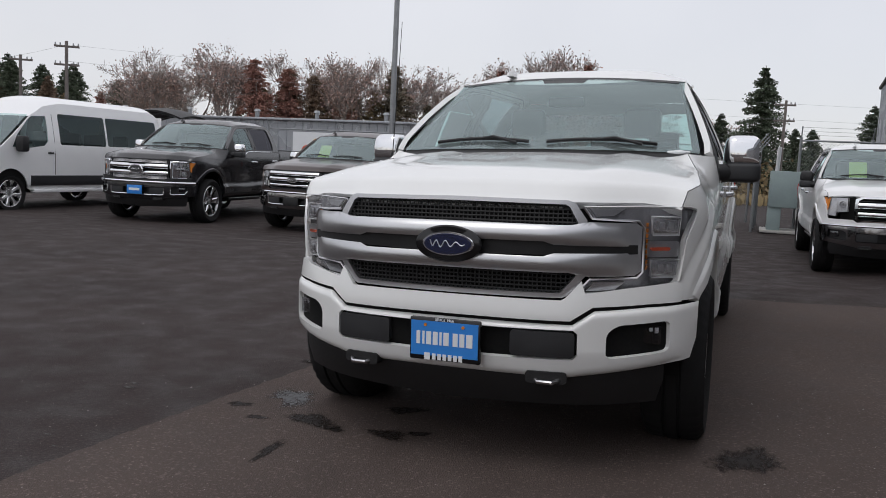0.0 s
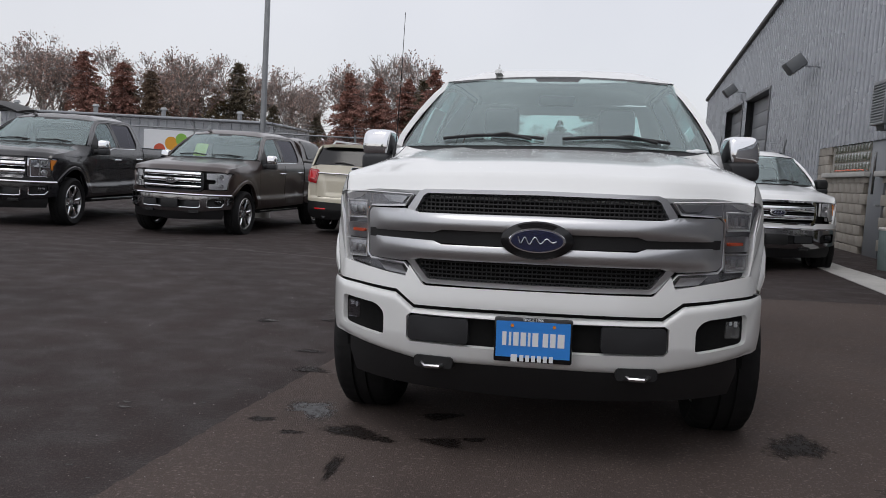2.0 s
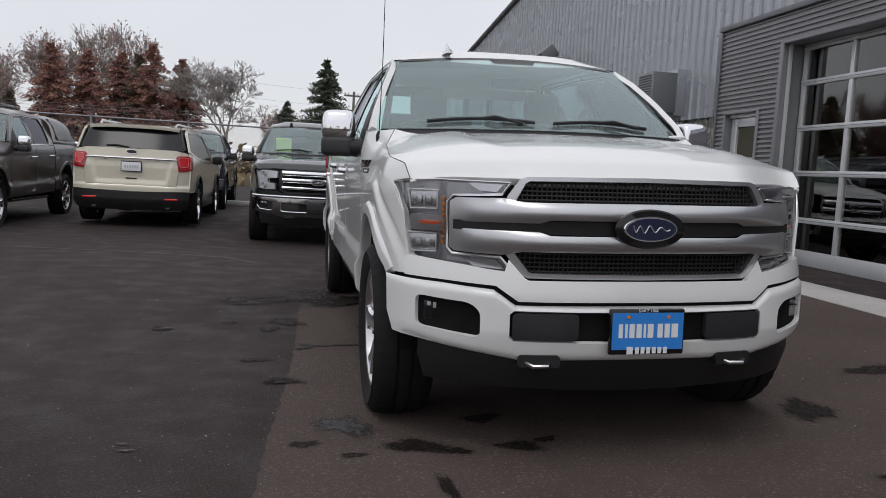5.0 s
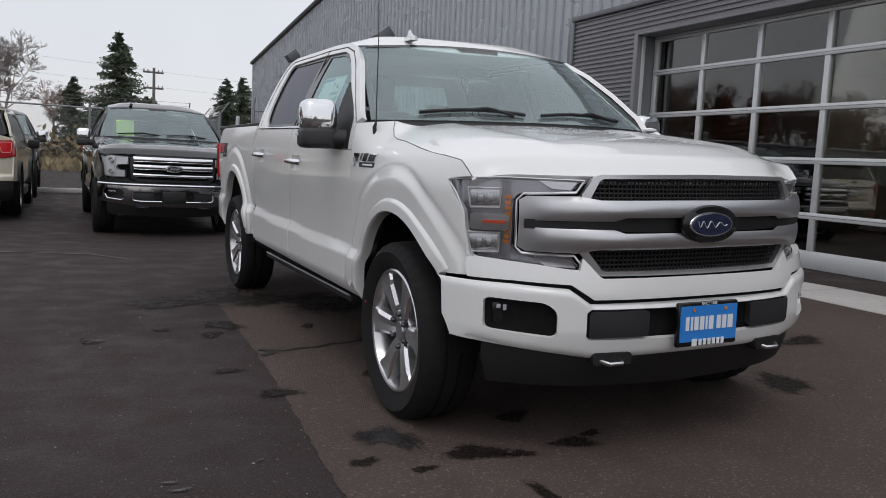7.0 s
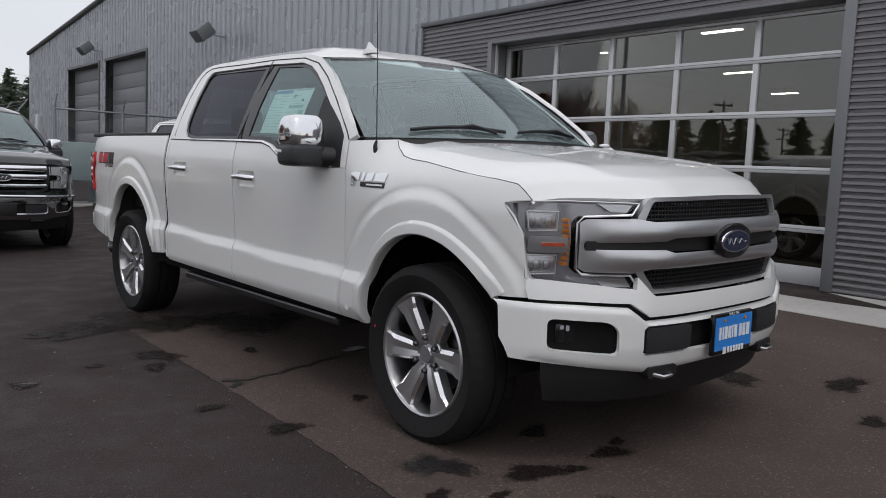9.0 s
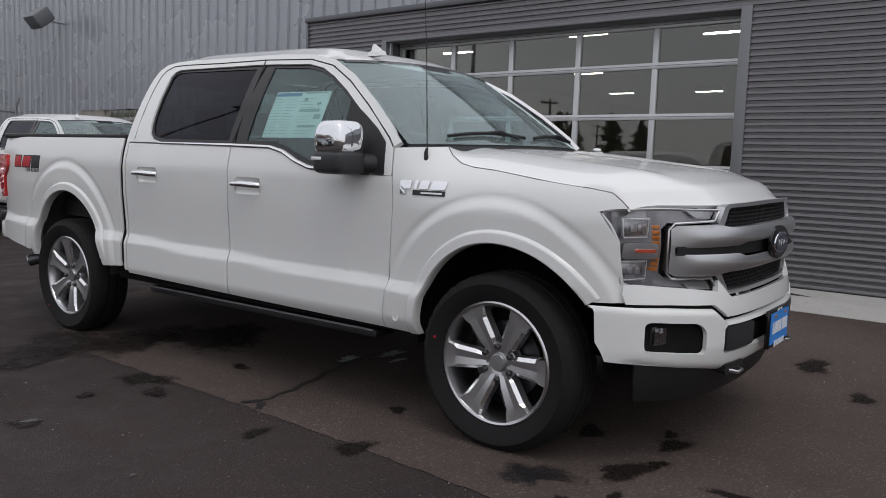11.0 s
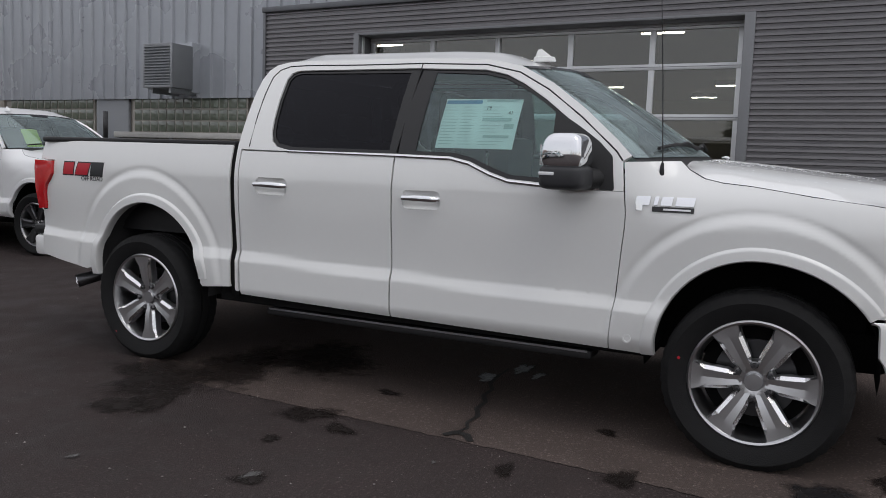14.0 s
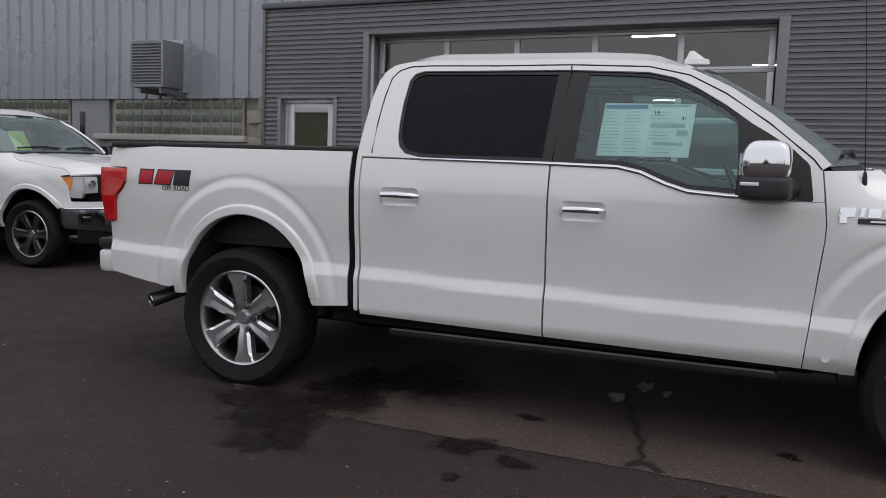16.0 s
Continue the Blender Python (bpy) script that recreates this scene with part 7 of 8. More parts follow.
    part_mesh("roof", surface("roof", 16, 14, lambda u, v: ((2 * u - 1) * w(2, float(np.interp(1.1 + 2.4 * v, (1.1, 1.5, 2.0, 2.8, 3.5), (1.50, 1.70, 1.745, 1.74, 1.69)))), 1.1 + 2.4 * v, float(np.interp(1.1 + 2.4 * v, (1.1, 1.5, 2.0, 2.8, 3.5), (1.50, 1.70, 1.745, 1.74, 1.69))) + 0.035 * (1 - (2 * u - 1) ** 2))), PAINT_GOLD, root)
    part_mesh("windscreen", surface("windscreen", 8, 4, lambda u, v: ((2 * u - 1) * (0.86 - 0.16 * v), 0.42 + 0.85 * v, 1.10 + 0.50 * v)), PRIVACY, root)
    part_mesh("hood", surface("hood", 10, 6, lambda u, v: ((2 * u - 1) * 0.88, -0.86 + 1.35 * v, 0.92 + 0.20 * v + 0.04 * (1 - (2 * u - 1) ** 2))), PAINT_GOLD, root)
    part_mesh("nose", surface("nose", 10, 3, lambda u, v: ((2 * u - 1) * 0.90, -0.90 + 0.1 * (2 * u - 1) ** 2, 0.30 + 0.64 * v)), PAINT_GOLD, root)
    part_mesh("rear_bumper", sheet("rear_bumper", mirror_poly([(0.0, 0.588), (0.955, 0.612), (0.95, 0.40), (0.90, 0.30), (0.60, 0.27), (0.0, 0.27)]), [], 0.04, lambda x, z: back(x, z, 0.026 - 0.9 * max(0, 0.46 - z) ** 1.4), (0, 1, 0), 0.03), PLASTIC, root, "black rear bumper")
    pl = part("number_plate", solid(-0.158, 0.158, 3.898, 3.912, 0.935, 1.090, 0.004), WHITE_MARK, root, "white plate with pale bars in a black frame")
    part("plate_frame", rod([(-0.165, 3.908, 0.930), (0.165, 3.908, 0.930), (0.165, 3.908, 1.095), (-0.165, 3.908, 1.095), (-0.165, 3.908, 0.930)], 0.010, 5), PLASTIC, pl)
    for k in range(6):
        part("plate_bar", solid(-0.115 + 0.040 * k, -0.088 + 0.040 * k, 3.9125, 3.9145, 0.985, 1.035), INK_GREY, pl)
    part("badge", oval_mesh(0.085, 0.034, 0.012), PLASTIC_GREY, root, "small dark oval badge", 40, pose(0, 3.875, 1.262, 0, 0, 180))
    part("badge_rim", rod([(0.085 * math.cos(a), 3.889, 1.262 + 0.034 * math.sin(a)) for a in np.linspace(0, 2 * math.pi, 25)], 0.005, 5), CHROME, root)
    part("rear_wiper", rod([(0.05, 3.87, 1.34), (0.25, 3.86, 1.37), (0.42, 3.84, 1.36)], 0.010, 6), PLASTIC, root)
    part("floor_pan", solid(-0.80, 0.80, -0.7, 3.7, 0.28, 0.60), UNDERBODY, root)
    return root


suv(pose(-3.86, 14.45, gz(-3.7, 14) + 0.03, 0, 0, 178.5))


# ---- passenger van ----
def van(at):
    root = thing("van", "white passenger van with dark side windows and grey lower trim", "van", at)
    w = lambda y, z: 1.02 - 0.16 * max(0, z - 1.25) ** 1.5 - 0.06 * ss(0.6, 0.35, z) - (0.5 * (y + 0.4) ** 2 if y < -0.4 else 0)
    side = ([(-0.86, 0.50), (-0.95, 0.80), (-0.88, 1.02), (-0.55, 1.20), (-0.28, 1.32), (0.10, 1.62), (0.62, 2.05), (1.0, 2.26), (1.5, 2.36), (4.6, 2.36), (4.82, 2.25), (4.90, 1.3), (4.90, 0.48), (4.23, 0.46)]
            + arc(3.75, 0.42, 0.44, 0.46, 5, 175, 16) + [(2.7, 0.42), (0.55, 0.42)] + arc(0, 0.42, 0.45, 0.47, 5, 170, 16))
    front_glass = [(0.05, 1.35), (0.20, 1.62), (0.50, 1.93), (0.64, 2.03), (1.03, 2.05), (1.03, 1.50), (0.93, 1.40), (0.45, 1.33)]
    windows = [rounded(1.37, 2.82, 1.43, 2.12, 0.06), rounded(2.87, 4.70, 1.44, 2.12, 0.06)]
    for s in (-1, 1):
        f = lambda d=0.0, s=s: (lambda y, z: (s * (w(y, z) - d), y, z))
        o = (s, 0, 0)
        part_mesh("body_side", sheet("body_side", side, [front_glass] + windows, 0.12, f(), o, 0.03), PAINT_OXFORD, root)
        part_mesh("door_window", sheet("door_window", front_glass, [], 0.15, f(0.015), o, 0.0), CLEAR, root)
        for q in windows:
            part_mesh("side_window", sheet("side_window", q, [], 0.2, f(0.012), o, 0.0), VAN_GLASS, root, "dark side window")
        part_mesh("lower_trim", sheet("lower_trim", [(0.52, 0.52), (0.52, 0.74), (3.25, 0.74), (3.25, 0.52)], [], 0.15, f(-0.02), o, 0.03), PLASTIC_GREY, root)
        part("step", solid(s * 0.90, s * 1.04, 0.6, 3.2, 0.36, 0.44, 0.02), PAINT_OXFORD, root)
        part("seam", rod([(s * (w(1.2, z) + 0.001), 1.2, z) for z in (0.76, 1.2, 1.6, 2.1)], 0.006, 5), PLASTIC, root)
        part("door_handle", solid(s * 1.03 - 0.015, s * 1.03 + 0.015, 1.0, 1.15, 1.22, 1.26, 0.01), PLASTIC, root)
        part("door_mirror", box(bmesh.new(), -0.11, 0.11, -0.10, 0.10, -0.17, 0.17, 0.05), PLASTIC, root, "", 40, pose(s * 1.15, 0.18, 1.42))
        wheel(root, s * 0.88, 0.0, 0.36, s, 8, POLISHED, r=0.36)
        wheel(root, s * 0.88, 3.75, 0.36, s, 8, POLISHED, r=0.36)
        part("wheel_well", solid(s * 0.5, s * 0.98, -0.45, 0.45, 0.5, 0.92), UNDERBODY, root)
        part("headlamp", box(bmesh.new(), -0.16, 0.16, -0.05, 0.05, -0.12, 0.12, 0.03), LAMP_SILVER, root, "", 40, pose(s * 0.74, -0.72, 1.0, -25, 0, s * 30))
    top = lambda y: float(np.interp(y, (0.55, 0.62, 1.0, 1.5, 4.6, 4.82), (2.0, 2.05, 2.26, 2.36, 2.36, 2.25)))
    part_mesh("roof", surface("roof", 20, 20, lambda u, v: ((2 * u - 1) * w(1, top(0.58 + 4.24 * v)), 0.58 + 4.24 * v - 0.12 * (1 - (2 * u - 1) ** 2) * (1 - v), top(0.58 + 4.24 * v) + 0.16 * (1 - abs(2 * u - 1) ** 3) * ss(0, 0.15, v))), PAINT_OXFORD, root)
    part_mesh("windscreen", surface("windscreen", 12, 6, lambda u, v: ((2 * u - 1) * (0.94 - 0.10 * v), -0.28 + 0.88 * v - 0.22 * (1 - (2 * u - 1) ** 2), 1.32 + 0.74 * v)), WINDSHIELD, root)
    part_mesh("hood", surface("hood", 12, 6, lambda u, v: ((2 * u - 1) * 0.92, -0.92 + 0.62 * v - 0.14 * (1 - (2 * u - 1) ** 2), 1.0 + 0.30 * v)), PAINT_OXFORD, root)
    part_mesh("nose", surface("nose", 12, 6, lambda u, v: ((2 * u - 1) * 0.93, -0.96 - 0.14 * (1 - (2 * u - 1) ** 2) + 0.04 * v, 0.42 + 0.60 * v)), PLASTIC_GREY, root)
    part("back_wall", solid(-0.97, 0.97, 4.84, 4.90, 0.48, 2.25, 0.02), PAINT_OXFORD, root)
    part("floor_pan", solid(-0.9, 0.9, -0.8, 4.4, 0.36, 0.62), UNDERBODY, root)
    for y in (0.9, 1.9, 2.7, 3.5):
        for x in (-0.5, 0.45):
            part("van_seat", box(box(bmesh.new(), x - 0.22, x + 0.22, y, y + 0.45, 0.9, 1.05, 0.04), x - 0.22, x + 0.22, y + 0.4, y + 0.5, 1.0, 1.72, 0.05), FABRIC, root, "dark van seat")
    return root


van(pose(-14.443, 8.46, -0.12, 0, 0, 2))


# ---- lot edge: fence, poles, boxes, boat, banner ----
def chain_fence(x0, y0, x1, y1, h, posts):
    a, b = Vector((x0, y0, 0)), Vector((x1, y1, 0))
    ln = (b - a).length
    root = thing("fence", "galvanised chain-link fence with barbed wire on top", "fence", Matrix.Translation((x0, y0, gz(x0, y0))) @ Euler((0, 0, math.atan2(y1 - y0, x1 - x0))).to_matrix().to_4x4(), "lot fences")
    for k in range(posts):
        x = ln * k / (posts - 1)
        p = part("post", rod([(x, 0, 0), (x, 0, h + 0.08)], 0.036, 10), GALV, root)
        part("barb_arm", rod([(x, 0, h + 0.04), (x, -0.22, h + 0.34)], 0.016, 6), GALV, p)
    part("top_rail", rod([(0, 0, h), (ln, 0, h)], 0.024, 8), GALV, root)
    for j in range(3):
        part("barbed_wire", rod([(0, -0.07 - 0.07 * j, h + 0.14 + 0.09 * j), (ln / 2, -0.07 - 0.07 * j, h + 0.12 + 0.09 * j), (ln, -0.07 - 0.07 * j, h + 0.14 + 0.09 * j)], 0.005, 4), GALV, root)
    verts, faces = [], []
    pitch, r = 0.085, 0.0032
    n = int((ln + h) / pitch)
    for sgn in (1, -1):
        for k in range(n):
            u0 = k * pitch - h
            p0, p1 = (u0, 0.03), (u0 + h, h)
            lo, hi = max(0, -u0), min(h, ln - u0)
            if hi <= lo:
                continue
            q = [(u0 + lo, lo), (u0 + hi, hi)]
            if sgn < 0:
                q = [(ln - a_, z_) for a_, z_ in q]
            base = len(verts)
            for x, z in q:
                verts += [(x - r, 0, z), (x, r, z), (x + r, 0, z), (x, -r, z)]
            for i in range(4):
                faces.append((base + i, base + (i + 1) % 4, base + 4 + (i + 1) % 4, base + 4 + i))
    me = bpy.data.meshes.new("wire_mesh")
    me.from_pydata(verts, [], faces)
    tagged(part_mesh("wire_mesh", me, GALV, root), "diamond wire mesh", kind="stuff")
    return root


chain_fence(-15.0, 20.6, 1.1, 21.6, 2.35, 7)
chain_fence(2.25, 18.0, 5.45, 18.0, 2.3, 3)
chain_fence(1.25, 17.2, 1.35, 20.6, 2.1, 3)

tank = thing("utility_box", "pale teal steel box on skids beside the fence", "box", pose(2.45, 17.4, gz(2.45, 17.4)))
part("box_body", solid(-0.85, 0.85, -0.55, 0.55, 0.62, 1.50, 0.02), TEAL_BOX, tank)
for x in (-0.70, 0.70):
    part("box_leg", solid(x - 0.15, x + 0.15, -0.5, 0.5, 0.06, 0.62, 0.01), TEAL_BOX, tank)
part("skid", solid(-1.0, 1.0, -0.6, 0.6, 0.0, 0.07, 0.01), CONCRETE, tank)
part("pipe", rod([(-0.7, 0.2, 1.5), (-0.68, 0.2, 2.1)], 0.05, 10), ALUMINIUM, tank)

stop = part("parking_stop", solid(-0.95, 0.95, -0.09, 0.09, 0.0, 0.13, 0.03), CONCRETE, None)
stop.matrix_world = pose(-2.05, 19.2, gz(-2.05, 19.2), 0, 0, 2)
tagged(stop, "pale concrete parking stop by the fence", "parking stop")

lp = thing("light_pole", "tall grey steel lot light pole on a concrete base", "pole", pose(-7.63, 15.0, -0.12))
part("shaft", rod([(0, 0, 0.5), (0, 0, 10.0)], 0.075, 14, 0.06), GALV, lp)
part("footing", rod([(0, 0, 0), (0, 0, 0.6)], 0.26, 20), CONCRETE, lp)
part("lamp_head", solid(-0.3, 0.3, -0.55, 0.1, 9.95, 10.15, 0.03), LOUVRE, lp)


def utility_pole(x, y, h, turn, arms):
    up = thing("utility_pole", "weathered wooden utility pole with crossarms", "pole", pose(x, y, -0.12, 0, 0, turn), "utility poles")
    part("shaft", rod([(0, 0, 0), (0, 0, h)], 0.11, 10, 0.075), WOOD_POLE, up)
    for k in range(arms):
        z = h - 0.25 - 0.9 * k
        arm = part("crossarm", solid(-0.58, 0.58, 0.09, 0.18, z - 0.05, z + 0.05, 0.01), WOOD_POLE, up)
        for q in (-0.52, -0.30, 0.30, 0.52):
            part("insulator", rod([(q, 0.16, z + 0.06), (q, 0.16, z + 0.18)], 0.04, 8, 0.025), GALV, arm)
    return up


for x, y, h, turn, arms in ((-31.1, 27.1, 6.5, 40, 2), (-36.2, 28.9, 6.1, 40, 1), (2.6, 46.5, 5.9, 10, 2), (-60, 40, 7.0, 40, 2)):
    utility_pole(x, y, h, turn, arms)
for pts in ([(-60, 40, 6.7), (-45, 33, 5.7), (-31.1, 27.1, 6.2)], [(-31.1, 27.1, 6.2), (-14, 36, 5.3), (2.6, 46.5, 5.6)], [(-31.1, 27.1, 5.4), (-14, 36, 4.6), (2.6, 46.5, 4.7)], [(2.6, 46.5, 5.6), (30, 52, 5.0), (60, 60, 5.8)], [(2.6, 46.5, 4.7), (30, 52, 4.2), (60, 60, 5.0)]):
    ob = part("power_line", rod([tuple(Vector(pts[0]) * (1 - t) ** 2 + Vector(pts[1]) * 2 * t * (1 - t) + Vector(pts[2]) * t * t) for t in np.linspace(0, 1, 17)], 0.006, 4), GALV, None)
    tagged(ob, "black overhead power line between poles", "cable", "power lines")

shed = thing("low_building", "long low grey metal building with roof vents", "building", pose(-22, 27.0, -0.12, 0, 0, 2))
bm = ribbed(-9.5, 9.5, 0.0, lambda y: 2.95, 0.4, 0.05, 0.03)
for v in bm.verts:
    v.co.x, v.co.y = v.co.y, v.co.x
part("wall", bm, SIDING, shed, "", 30)
part("end_wall", solid(9.45, 9.55, 0.0, 6, 0, 2.95), SIDING, shed)
part("roof", solid(-9.7, 9.7, -0.25, 6.2, 2.95, 3.05, 0.02), SIDING, shed)
for x in (-6.0, -2.2, 1.5, 4.6, 8.0):
    v = part("roof_vent", rod([(x, 1.0, 3.05), (x, 1.0, 3.38)], 0.10, 10), GALV, shed)
    part("vent_cap", rod([(x, 1.0, 3.38), (x, 1.0, 3.48)], 0.17, 10, 0.10), GALV, v)

ban = thing("banner", "white banner with coloured balloon shapes hung on the fence", "banner", pose(-12.75, 20.735, 0, 0, 0, 3.55))
part("cloth", solid(-1.3, 1.3, -0.012, 0.0, 0.95, 2.15), WHITE_MARK, ban)
for k, (x, z, r, c) in enumerate(((-0.75, 1.50, 0.20, (0.62, 0.10, 0.05)), (-0.35, 1.72, 0.22, (0.75, 0.35, 0.03)), (0.0, 1.86, 0.20, (0.25, 0.50, 0.08)), (0.30, 1.62, 0.22, (0.05, 0.25, 0.60)), (0.62, 1.60, 0.18, (0.25, 0.08, 0.40)), (-0.1, 1.45, 0.17, (0.65, 0.55, 0.05)))):
    bm = bmesh.new()
    lathe(bm, [(-0.016 - 0.001 * k, r), (-0.016 - 0.001 * k, 0.0)], 24, axis="Y")
    part("balloon_print", bm, material("balloon_print", c, 0.5, 0, 0.05, 6.0), ban, "", 40, pose(x, 0, z))

boat = thing("boat", "covered boat with a black curved canopy behind the van", "boat", pose(-17.4, 18.2, -0.12, 0, 0, 21))
part("hull", box(bmesh.new(), -1.0, 1.0, -2.6, 2.4, 0.55, 1.35, 0.15), PAINT_DARK, boat)
part("trailer", box(box(bmesh.new(), -0.9, 0.9, -1.6, 1.8, 0.38, 0.56, 0.02), -1.0, 1.0, -0.4, 0.4, 0.0, 0.5, 0.1), UNDERBODY, boat)
for y in (-0.9, 0.7):
    part("tower_tube", rod([(-0.95, y, 1.3), (-0.85, y, 2.42), (0.0, y, 2.60), (0.85, y, 2.42), (0.95, y, 1.3)], 0.03, 8), GALV, boat)
part_mesh("canopy", surface("canopy", 14, 10, lambda u, v: (-0.95 + 1.9 * u, -1.7 + 3.4 * v, 2.66 + 0.14 * math.sin(math.pi * v) - 0.22 * (2 * u - 1) ** 2), 0.05), PLASTIC, boat)


# ---- planting and far trees ----
def twig_mesh(name, segs, n=4):
    """Branches as tapered prisms, from (start, end, r0, r1)."""
    verts, faces = [], []
    for a, b, r0, r1 in segs:
        d = (b - a).normalized()
        u = d.orthogonal().normalized()
        w = d.cross(u)
        k = 3 if r0 < 0.03 else n + 1
        r0, r1 = max(r0, 0.012), max(r1, 0.009)
        base = len(verts)
        for p, r in ((a, r0), (b, r1)):
            for i in range(k):
                t = 2 * math.pi * i / k
                verts.append(tuple(p + (u * math.cos(t) + w * math.sin(t)) * r))
        for i in range(k):
            faces.append((base + i, base + (i + 1) % k, base + k + (i + 1) % k, base + k + i))
    me = bpy.data.meshes.new(name)
    me.from_pydata(verts, [], faces)
    me.shade_smooth()
    return me


def flake_mesh(name, spots, size, rg, up=0.0):
    """Loose leaves or needle sprays: small folded quads at given places."""
    verts, faces = [], []
    for p, d, s in spots:
        a = Vector((rg.uniform(-1, 1), rg.uniform(-1, 1), rg.uniform(-1, 1) * (1 - up))).normalized() if d is None else d
        b = a.orthogonal().normalized()
        b.rotate(Matrix.Rotation(rg.uniform(0, 6.28), 3, a))
        k = size * s
        base = len(verts)
        verts += [tuple(p), tuple(p + a * k * 0.5 + b * k * 0.32), tuple(p + a * k), tuple(p + a * k * 0.5 - b * k * 0.32)]
        faces.append((base, base + 1, base + 2, base + 3))
    me = bpy.data.meshes.new(name)
    me.from_pydata(verts, [], faces)
    return me


def bare_tree(h, seed, leaves=900, spread=0.62, weep=0.0, deep=5, name="tree", leaf=None, label="leafless tree with a few rusty dry leaves"):
    rg = random.Random(seed)
    segs, tips = [], []

    def grow(p, d, ln, r, level):
        steps = 3 if level < 3 else 2
        for i in range(steps):
            nd = (d + Vector((rg.gauss(0, 0.14), rg.gauss(0, 0.14), rg.gauss(0.03, 0.08) - weep * level * 0.05))).normalized()
            q = p + nd * ln / steps
            r1 = r * (0.86 if level else 0.9)
            segs.append((p, q, r, r1))
            if level >= 3:
                tips.append(q)
            p, d, r = q, nd, r1
            if level and level < deep and rg.random() < 0.55:
                side = (d + Vector((rg.uniform(-1, 1), rg.uniform(-1, 1), rg.uniform(-0.2, 0.7))) * 0.9).normalized()
                grow(p, side, ln * rg.uniform(0.45, 0.7), r * 0.5, level + 1)
        if level < deep:
            for _ in range(3):
                side = (d + Vector((rg.uniform(-1, 1), rg.uniform(-1, 1), rg.uniform(-0.25, 0.5))) * spread).normalized()
                grow(p, side, ln * rg.uniform(0.6, 0.82), r * 0.62, level + 1)
    grow(Vector((0, 0, 0)), Vector((0, 0, 1)), h * 0.25, h * 0.021, 0)
    root = new(name)
    root["tall"] = max(q.z for q in tips)
    tagged(root, label, "tree", "trees beyond the lot")
    part_mesh("trunk", twig_mesh("trunk", segs), BARK, root)
    if leaves:
        spots = [(rg.choice(tips) + Vector((rg.gauss(0, 0.12), rg.gauss(0, 0.12), rg.gauss(0, 0.12))), None, rg.uniform(0.6, 1.4)) for _ in range(leaves)]
        part_mesh("crown", flake_mesh("crown", spots, 0.125, rg), leaf or DRY_LEAF, root)
    return root


def conifer(h, seed, mat, wide=0.27, label="tall dark green conifer", gap=0.12, taper=0.8):
    rg = random.Random(seed)
    segs, spots = [(Vector((0, 0, 0)), Vector((0, 0, h)), h * 0.016, 0.02)], []
    levels = int(h * 5)
    for k in range(levels):
        t = k / levels
        z = h * (0.06 + 0.93 * t)
        reach = h * wide * (1 - t) ** taper * rg.uniform(0.7, 1.15) + 0.05
        for _ in range(7):
            a = rg.uniform(0, 6.283)
            if rg.random() < gap:
                continue
            r = reach * rg.uniform(0.65, 1.1)
            d = Vector((math.cos(a), math.sin(a), 0))
            tip = Vector((0, 0, z)) + d * r + Vector((0, 0, -0.18 * r + rg.uniform(-0.1, 0.15)))
            segs.append((Vector((0, 0, z)), tip, 0.022, 0.006))
            n = int(18 + r * 52)
            for i in range(n):
                f = (i + rg.random()) / n
                p = Vector((0, 0, z)).lerp(tip, f) + Vector((rg.gauss(0, 0.10), rg.gauss(0, 0.10), rg.gauss(0, 0.07))) * (0.3 + r * 0.5)
                q = (d + Vector((rg.uniform(-1, 1), rg.uniform(-1, 1), rg.uniform(-0.9, 0.4)))).normalized()
                spots.append((p, q, rg.uniform(0.6, 1.5)))
    root = new("tree")
    tagged(root, label, "tree", "trees beyond the lot")
    part_mesh("trunk", twig_mesh("trunk", segs), BARK, root)
    part_mesh("crown", flake_mesh("crown", spots, 0.155, rg), mat, root)
    return root


def place(src, x, y, scale, turn, first):
    m = pose(x, y, -0.16, 0, 0, turn) @ Matrix.Scale(scale, 4)
    if first:
        src.matrix_world = m
        return src
    o = copy_thing(src, Matrix.Identity(4))
    o.matrix_world = m
    return o


bares = [bare_tree(9.5, 21, 2300), bare_tree(9.5, 34, 1800), bare_tree(9.5, 47, 1100, 0.7)]
greens = [conifer(10.0, 5, NEEDLE, 0.46), conifer(10.0, 9, NEEDLE, 0.38)]
rounds = [conifer(9.0, 13, NEEDLE_BROWN, 0.23, "tall rust-brown tree with a rounded crown", 0.20, 0.42), conifer(9.0, 17, NEEDLE_MIX, 0.22, "brown-green tree with an oval crown", 0.20, 0.46)]
rusts = [conifer(9.0, 29, NEEDLE_BROWN, 0.37, "conifer with rust-brown needles", 0.16), conifer(9.0, 31, NEEDLE_MIX, 0.36, "brown-green conifer with dry needles", 0.15)]
drys = [conifer(9.0, 19, NEEDLE_DRY, 0.36, "dark brown-green conifer, partly dry", 0.12)]
tans = [conifer(9.0, 23, SHRUB_TAN, 0.46, "tall tan half-bare shrub", 0.35)]
willow = bare_tree(8.6, 77, 0, 0.95, 0.22, 6, label="leafless willow with a wide round crown")
willow.matrix_world = pose(-5.6, 50.8, -0.15, 0, 0, 30) @ Matrix.Scale(8.0 / willow["tall"], 4)
used = set()
trng = random.Random(4)
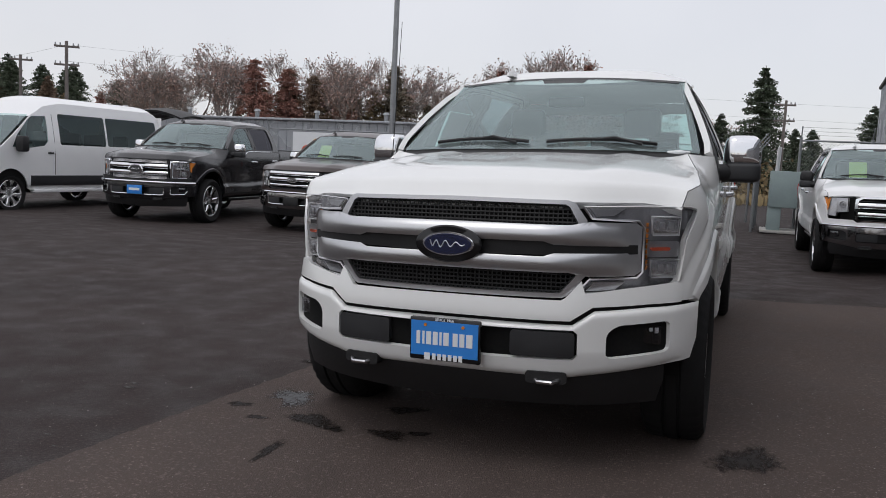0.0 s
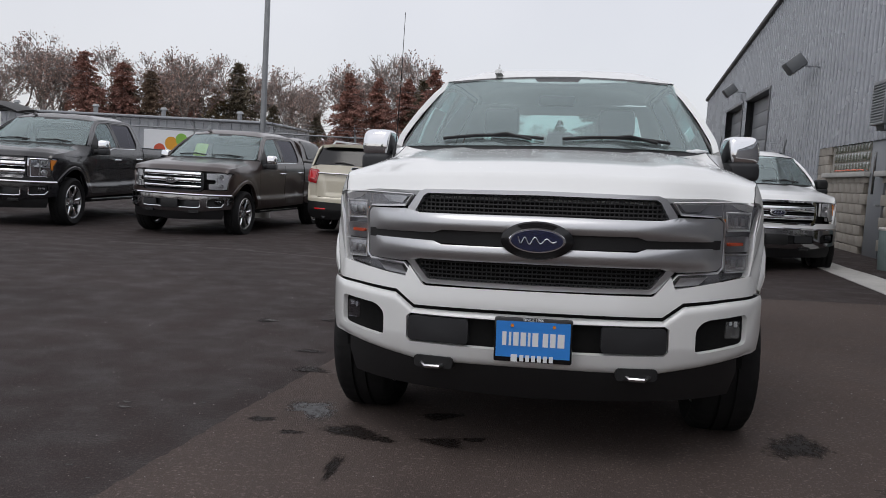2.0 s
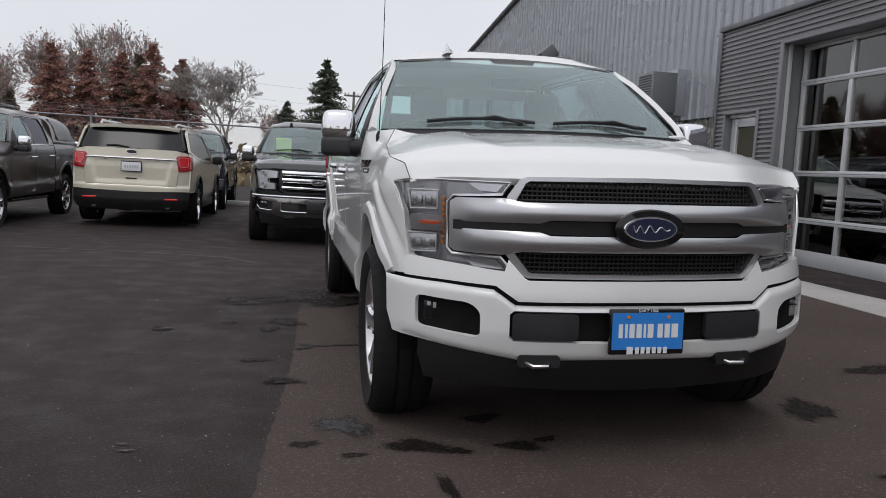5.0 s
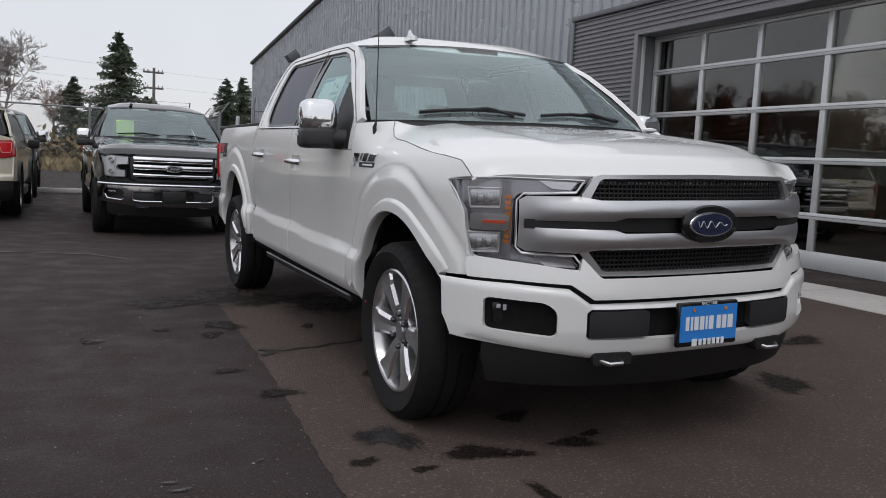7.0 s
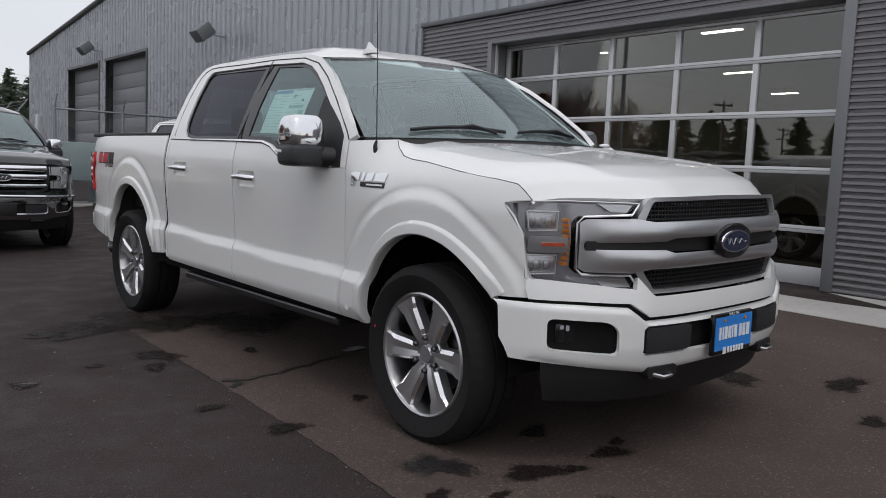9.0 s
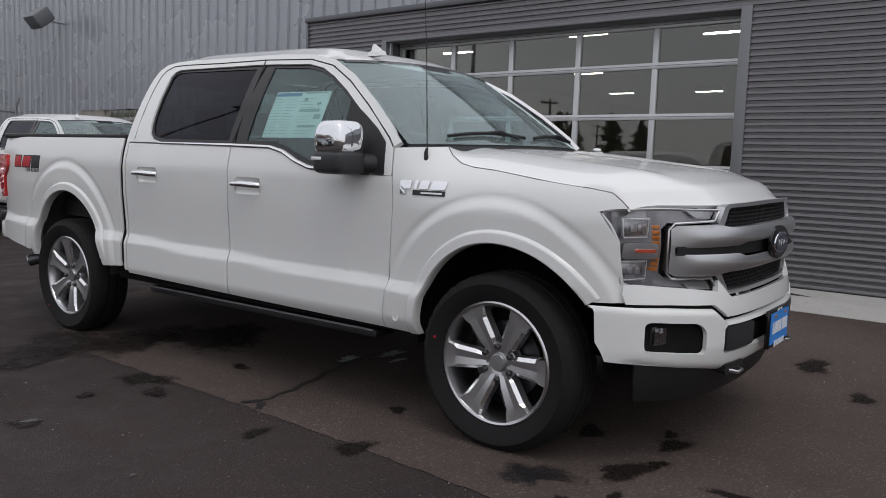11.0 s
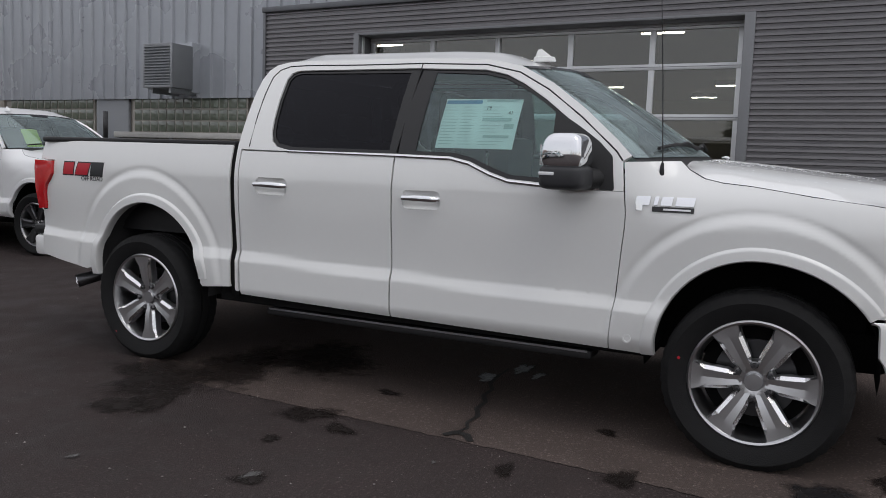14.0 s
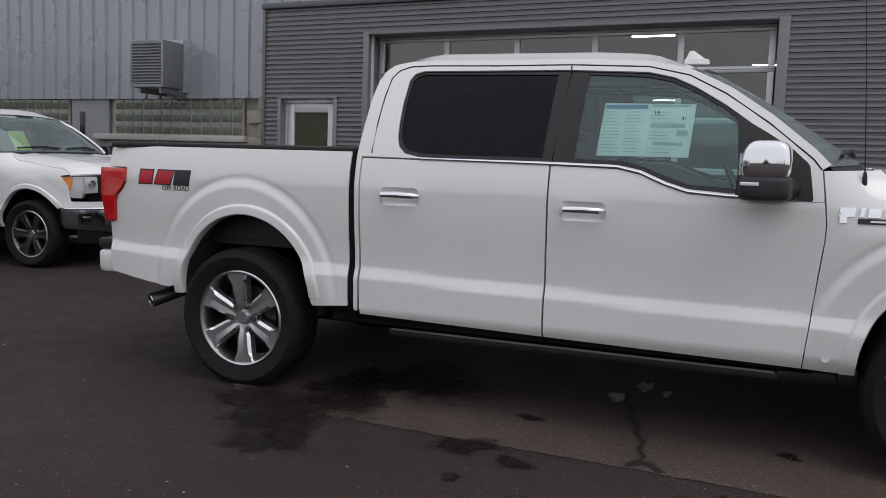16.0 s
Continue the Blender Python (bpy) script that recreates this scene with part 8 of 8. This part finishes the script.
SPOTS = [(bares, x, y, h) for x, y, h in ((-37.3, 41.8, 8.4), (-40.5, 43, 7.4), (-35.5, 45.7, 8.6), (-29.0, 49.9, 8.7), (-26.1, 49.2, 8.9), (-22.7, 57.3, 8.2), (-20.8, 62.9, 9.6), (-18.0, 60.9, 10.6), (-16.3, 63.6, 11.2), (-14.2, 60.5, 10.4), (-12.2, 63.4, 10.9), (-44, 47, 7.4),
                                          (-53.5, 54.1, 6.9), (-21.5, 53.6, 7.8), (-2.4, 62.6, 6.0), (12.0, 75.6, 5.6), (16, 80, 5.2), (-33.0, 47, 8.0), (-48, 50, 6.8), (20, 84, 5.5),
                                          (-39.0, 47.5, 8.8), (-34.2, 43.0, 8.8), (-31.8, 50.5, 9.4), (-27.4, 53.5, 9.4), (-24.2, 55.5, 9.2), (-42.4, 45.2, 8.4), (-25.0, 46.6, 8.2), (-45.8, 51.5, 7.8))]
SPOTS += [(rounds, x, y, h) for x, y, h in ((-31.3, 43.8, 8.0), (-29.9, 45.8, 7.6), (-28.3, 46.4, 7.2), (-30.6, 46.9, 7.7), (-27.0, 48.6, 7.0))]
SPOTS += [(rusts, x, y, h) for x, y, h in ((-16.1, 51.7, 8.2), (-14.1, 52.2, 8.0), (-12.5, 54.6, 8.3), (-10.2, 53.0, 8.8), (-8.6, 55.2, 8.2), (-57.0, 44.8, 7.6), (-53.2, 46.6, 7.0), (-50.2, 49.2, 6.0))]
SPOTS += [(drys, x, y, h) for x, y, h in ((-24.7, 52.1, 8.7), (-22.3, 53.2, 5.8), (-19.4, 54.5, 5.4), (-11.2, 54.0, 8.2))]
SPOTS += [(greens, x, y, h) for x, y, h in ((1.4, 57.6, 9.3), (-1.4, 60.2, 6.2), (8.0, 53.6, 6.4), (10.5, 60.4, 7.2), (6.4, 85.6, 6.6), (-55.4, 45.0, 8.1), (-56.1, 48.7, 8.2), (-54.4, 50.5, 8.5), (-59, 44, 8.4), (-63, 40, 8.6), (-57.5, 46.5, 8.8), (-61, 43.5, 7.6), (-52.6, 48, 7.8), (-51, 52, 7.2), (-66, 38, 8.0), (14.0, 70, 7.5), (4.0, 66, 5.5))]
SPOTS += [(tans, x, y, h) for x, y, h in ((-31.5, 48.5, 6.6), (-32.6, 46.8, 6.3), (-28.6, 50.5, 6.8), (-27.2, 50.9, 6.4), (-26.0, 51.5, 6.6), (-23.5, 55.0, 5.0), (-34.5, 46.5, 4.6), (-20.5, 56.0, 4.6), (-51.5, 46.5, 5.6), (-48.5, 49.0, 4.4))]
# the far side of the lot behind the walker, seen only in glass and chrome
for k in range(17):
    a = radians(168 + k * 8.5)
    d = trng.uniform(52, 72)
    SPOTS.append((trng.choice((greens, rusts, bares)), -2 + d * math.cos(a), d * math.sin(a), trng.uniform(5.5, 9.0)))
for kinds, x, y, h in SPOTS:
    k = trng.randrange(len(kinds))
    src = kinds[k]
    base_h = src["tall"] if kinds is bares else 10.0 if kinds is greens else 9.0
    place(src, x, y, h / base_h, trng.uniform(0, 360), src.name not in used)
    used.add(src.name)

# tan hedge and brush along the far boundary
rg = random.Random(15)
spots = []
for x in np.arange(-70, 30, 0.9):
    hh = rg.uniform(1.2, 3.0) * (1.25 if -36 < x < -24 else 0.75)
    for _ in range(int(70 * hh)):
        spots.append((Vector((x + rg.gauss(0, 0.6), 49 + 0.10 * abs(x + 20) + rg.gauss(0, 0.8), abs(rg.gauss(0, 0.5)) * hh)), None, rg.uniform(0.6, 1.5)))
br = new("brush", flake_mesh("brush", spots, 0.34, rg))
br.data.materials.append(SHRUB_TAN)
tagged(br, "tan and brown brush along the far edge", "brush", kind="stuff")
spots = []
for _ in range(9000):
    x = rg.uniform(-60, 25)
    spots.append((Vector((x, rg.uniform(36, 46), -0.1)), Vector((rg.gauss(0, 0.3), rg.gauss(0, 0.3), 1)).normalized(), rg.uniform(0.6, 1.6)))
gr = new("grass", flake_mesh("grass", spots, 0.42, rg))
gr.data.materials.append(DRY_GRASS)
tagged(gr, "dry yellow grass verge", "grass", kind="stuff")
verge = part("ground_verge", solid(-80, 40, 36, 80, -0.25, -0.09), DRY_GRASS, None)
tagged(verge, "dry grass verge beyond the road", "ground", kind="structure")
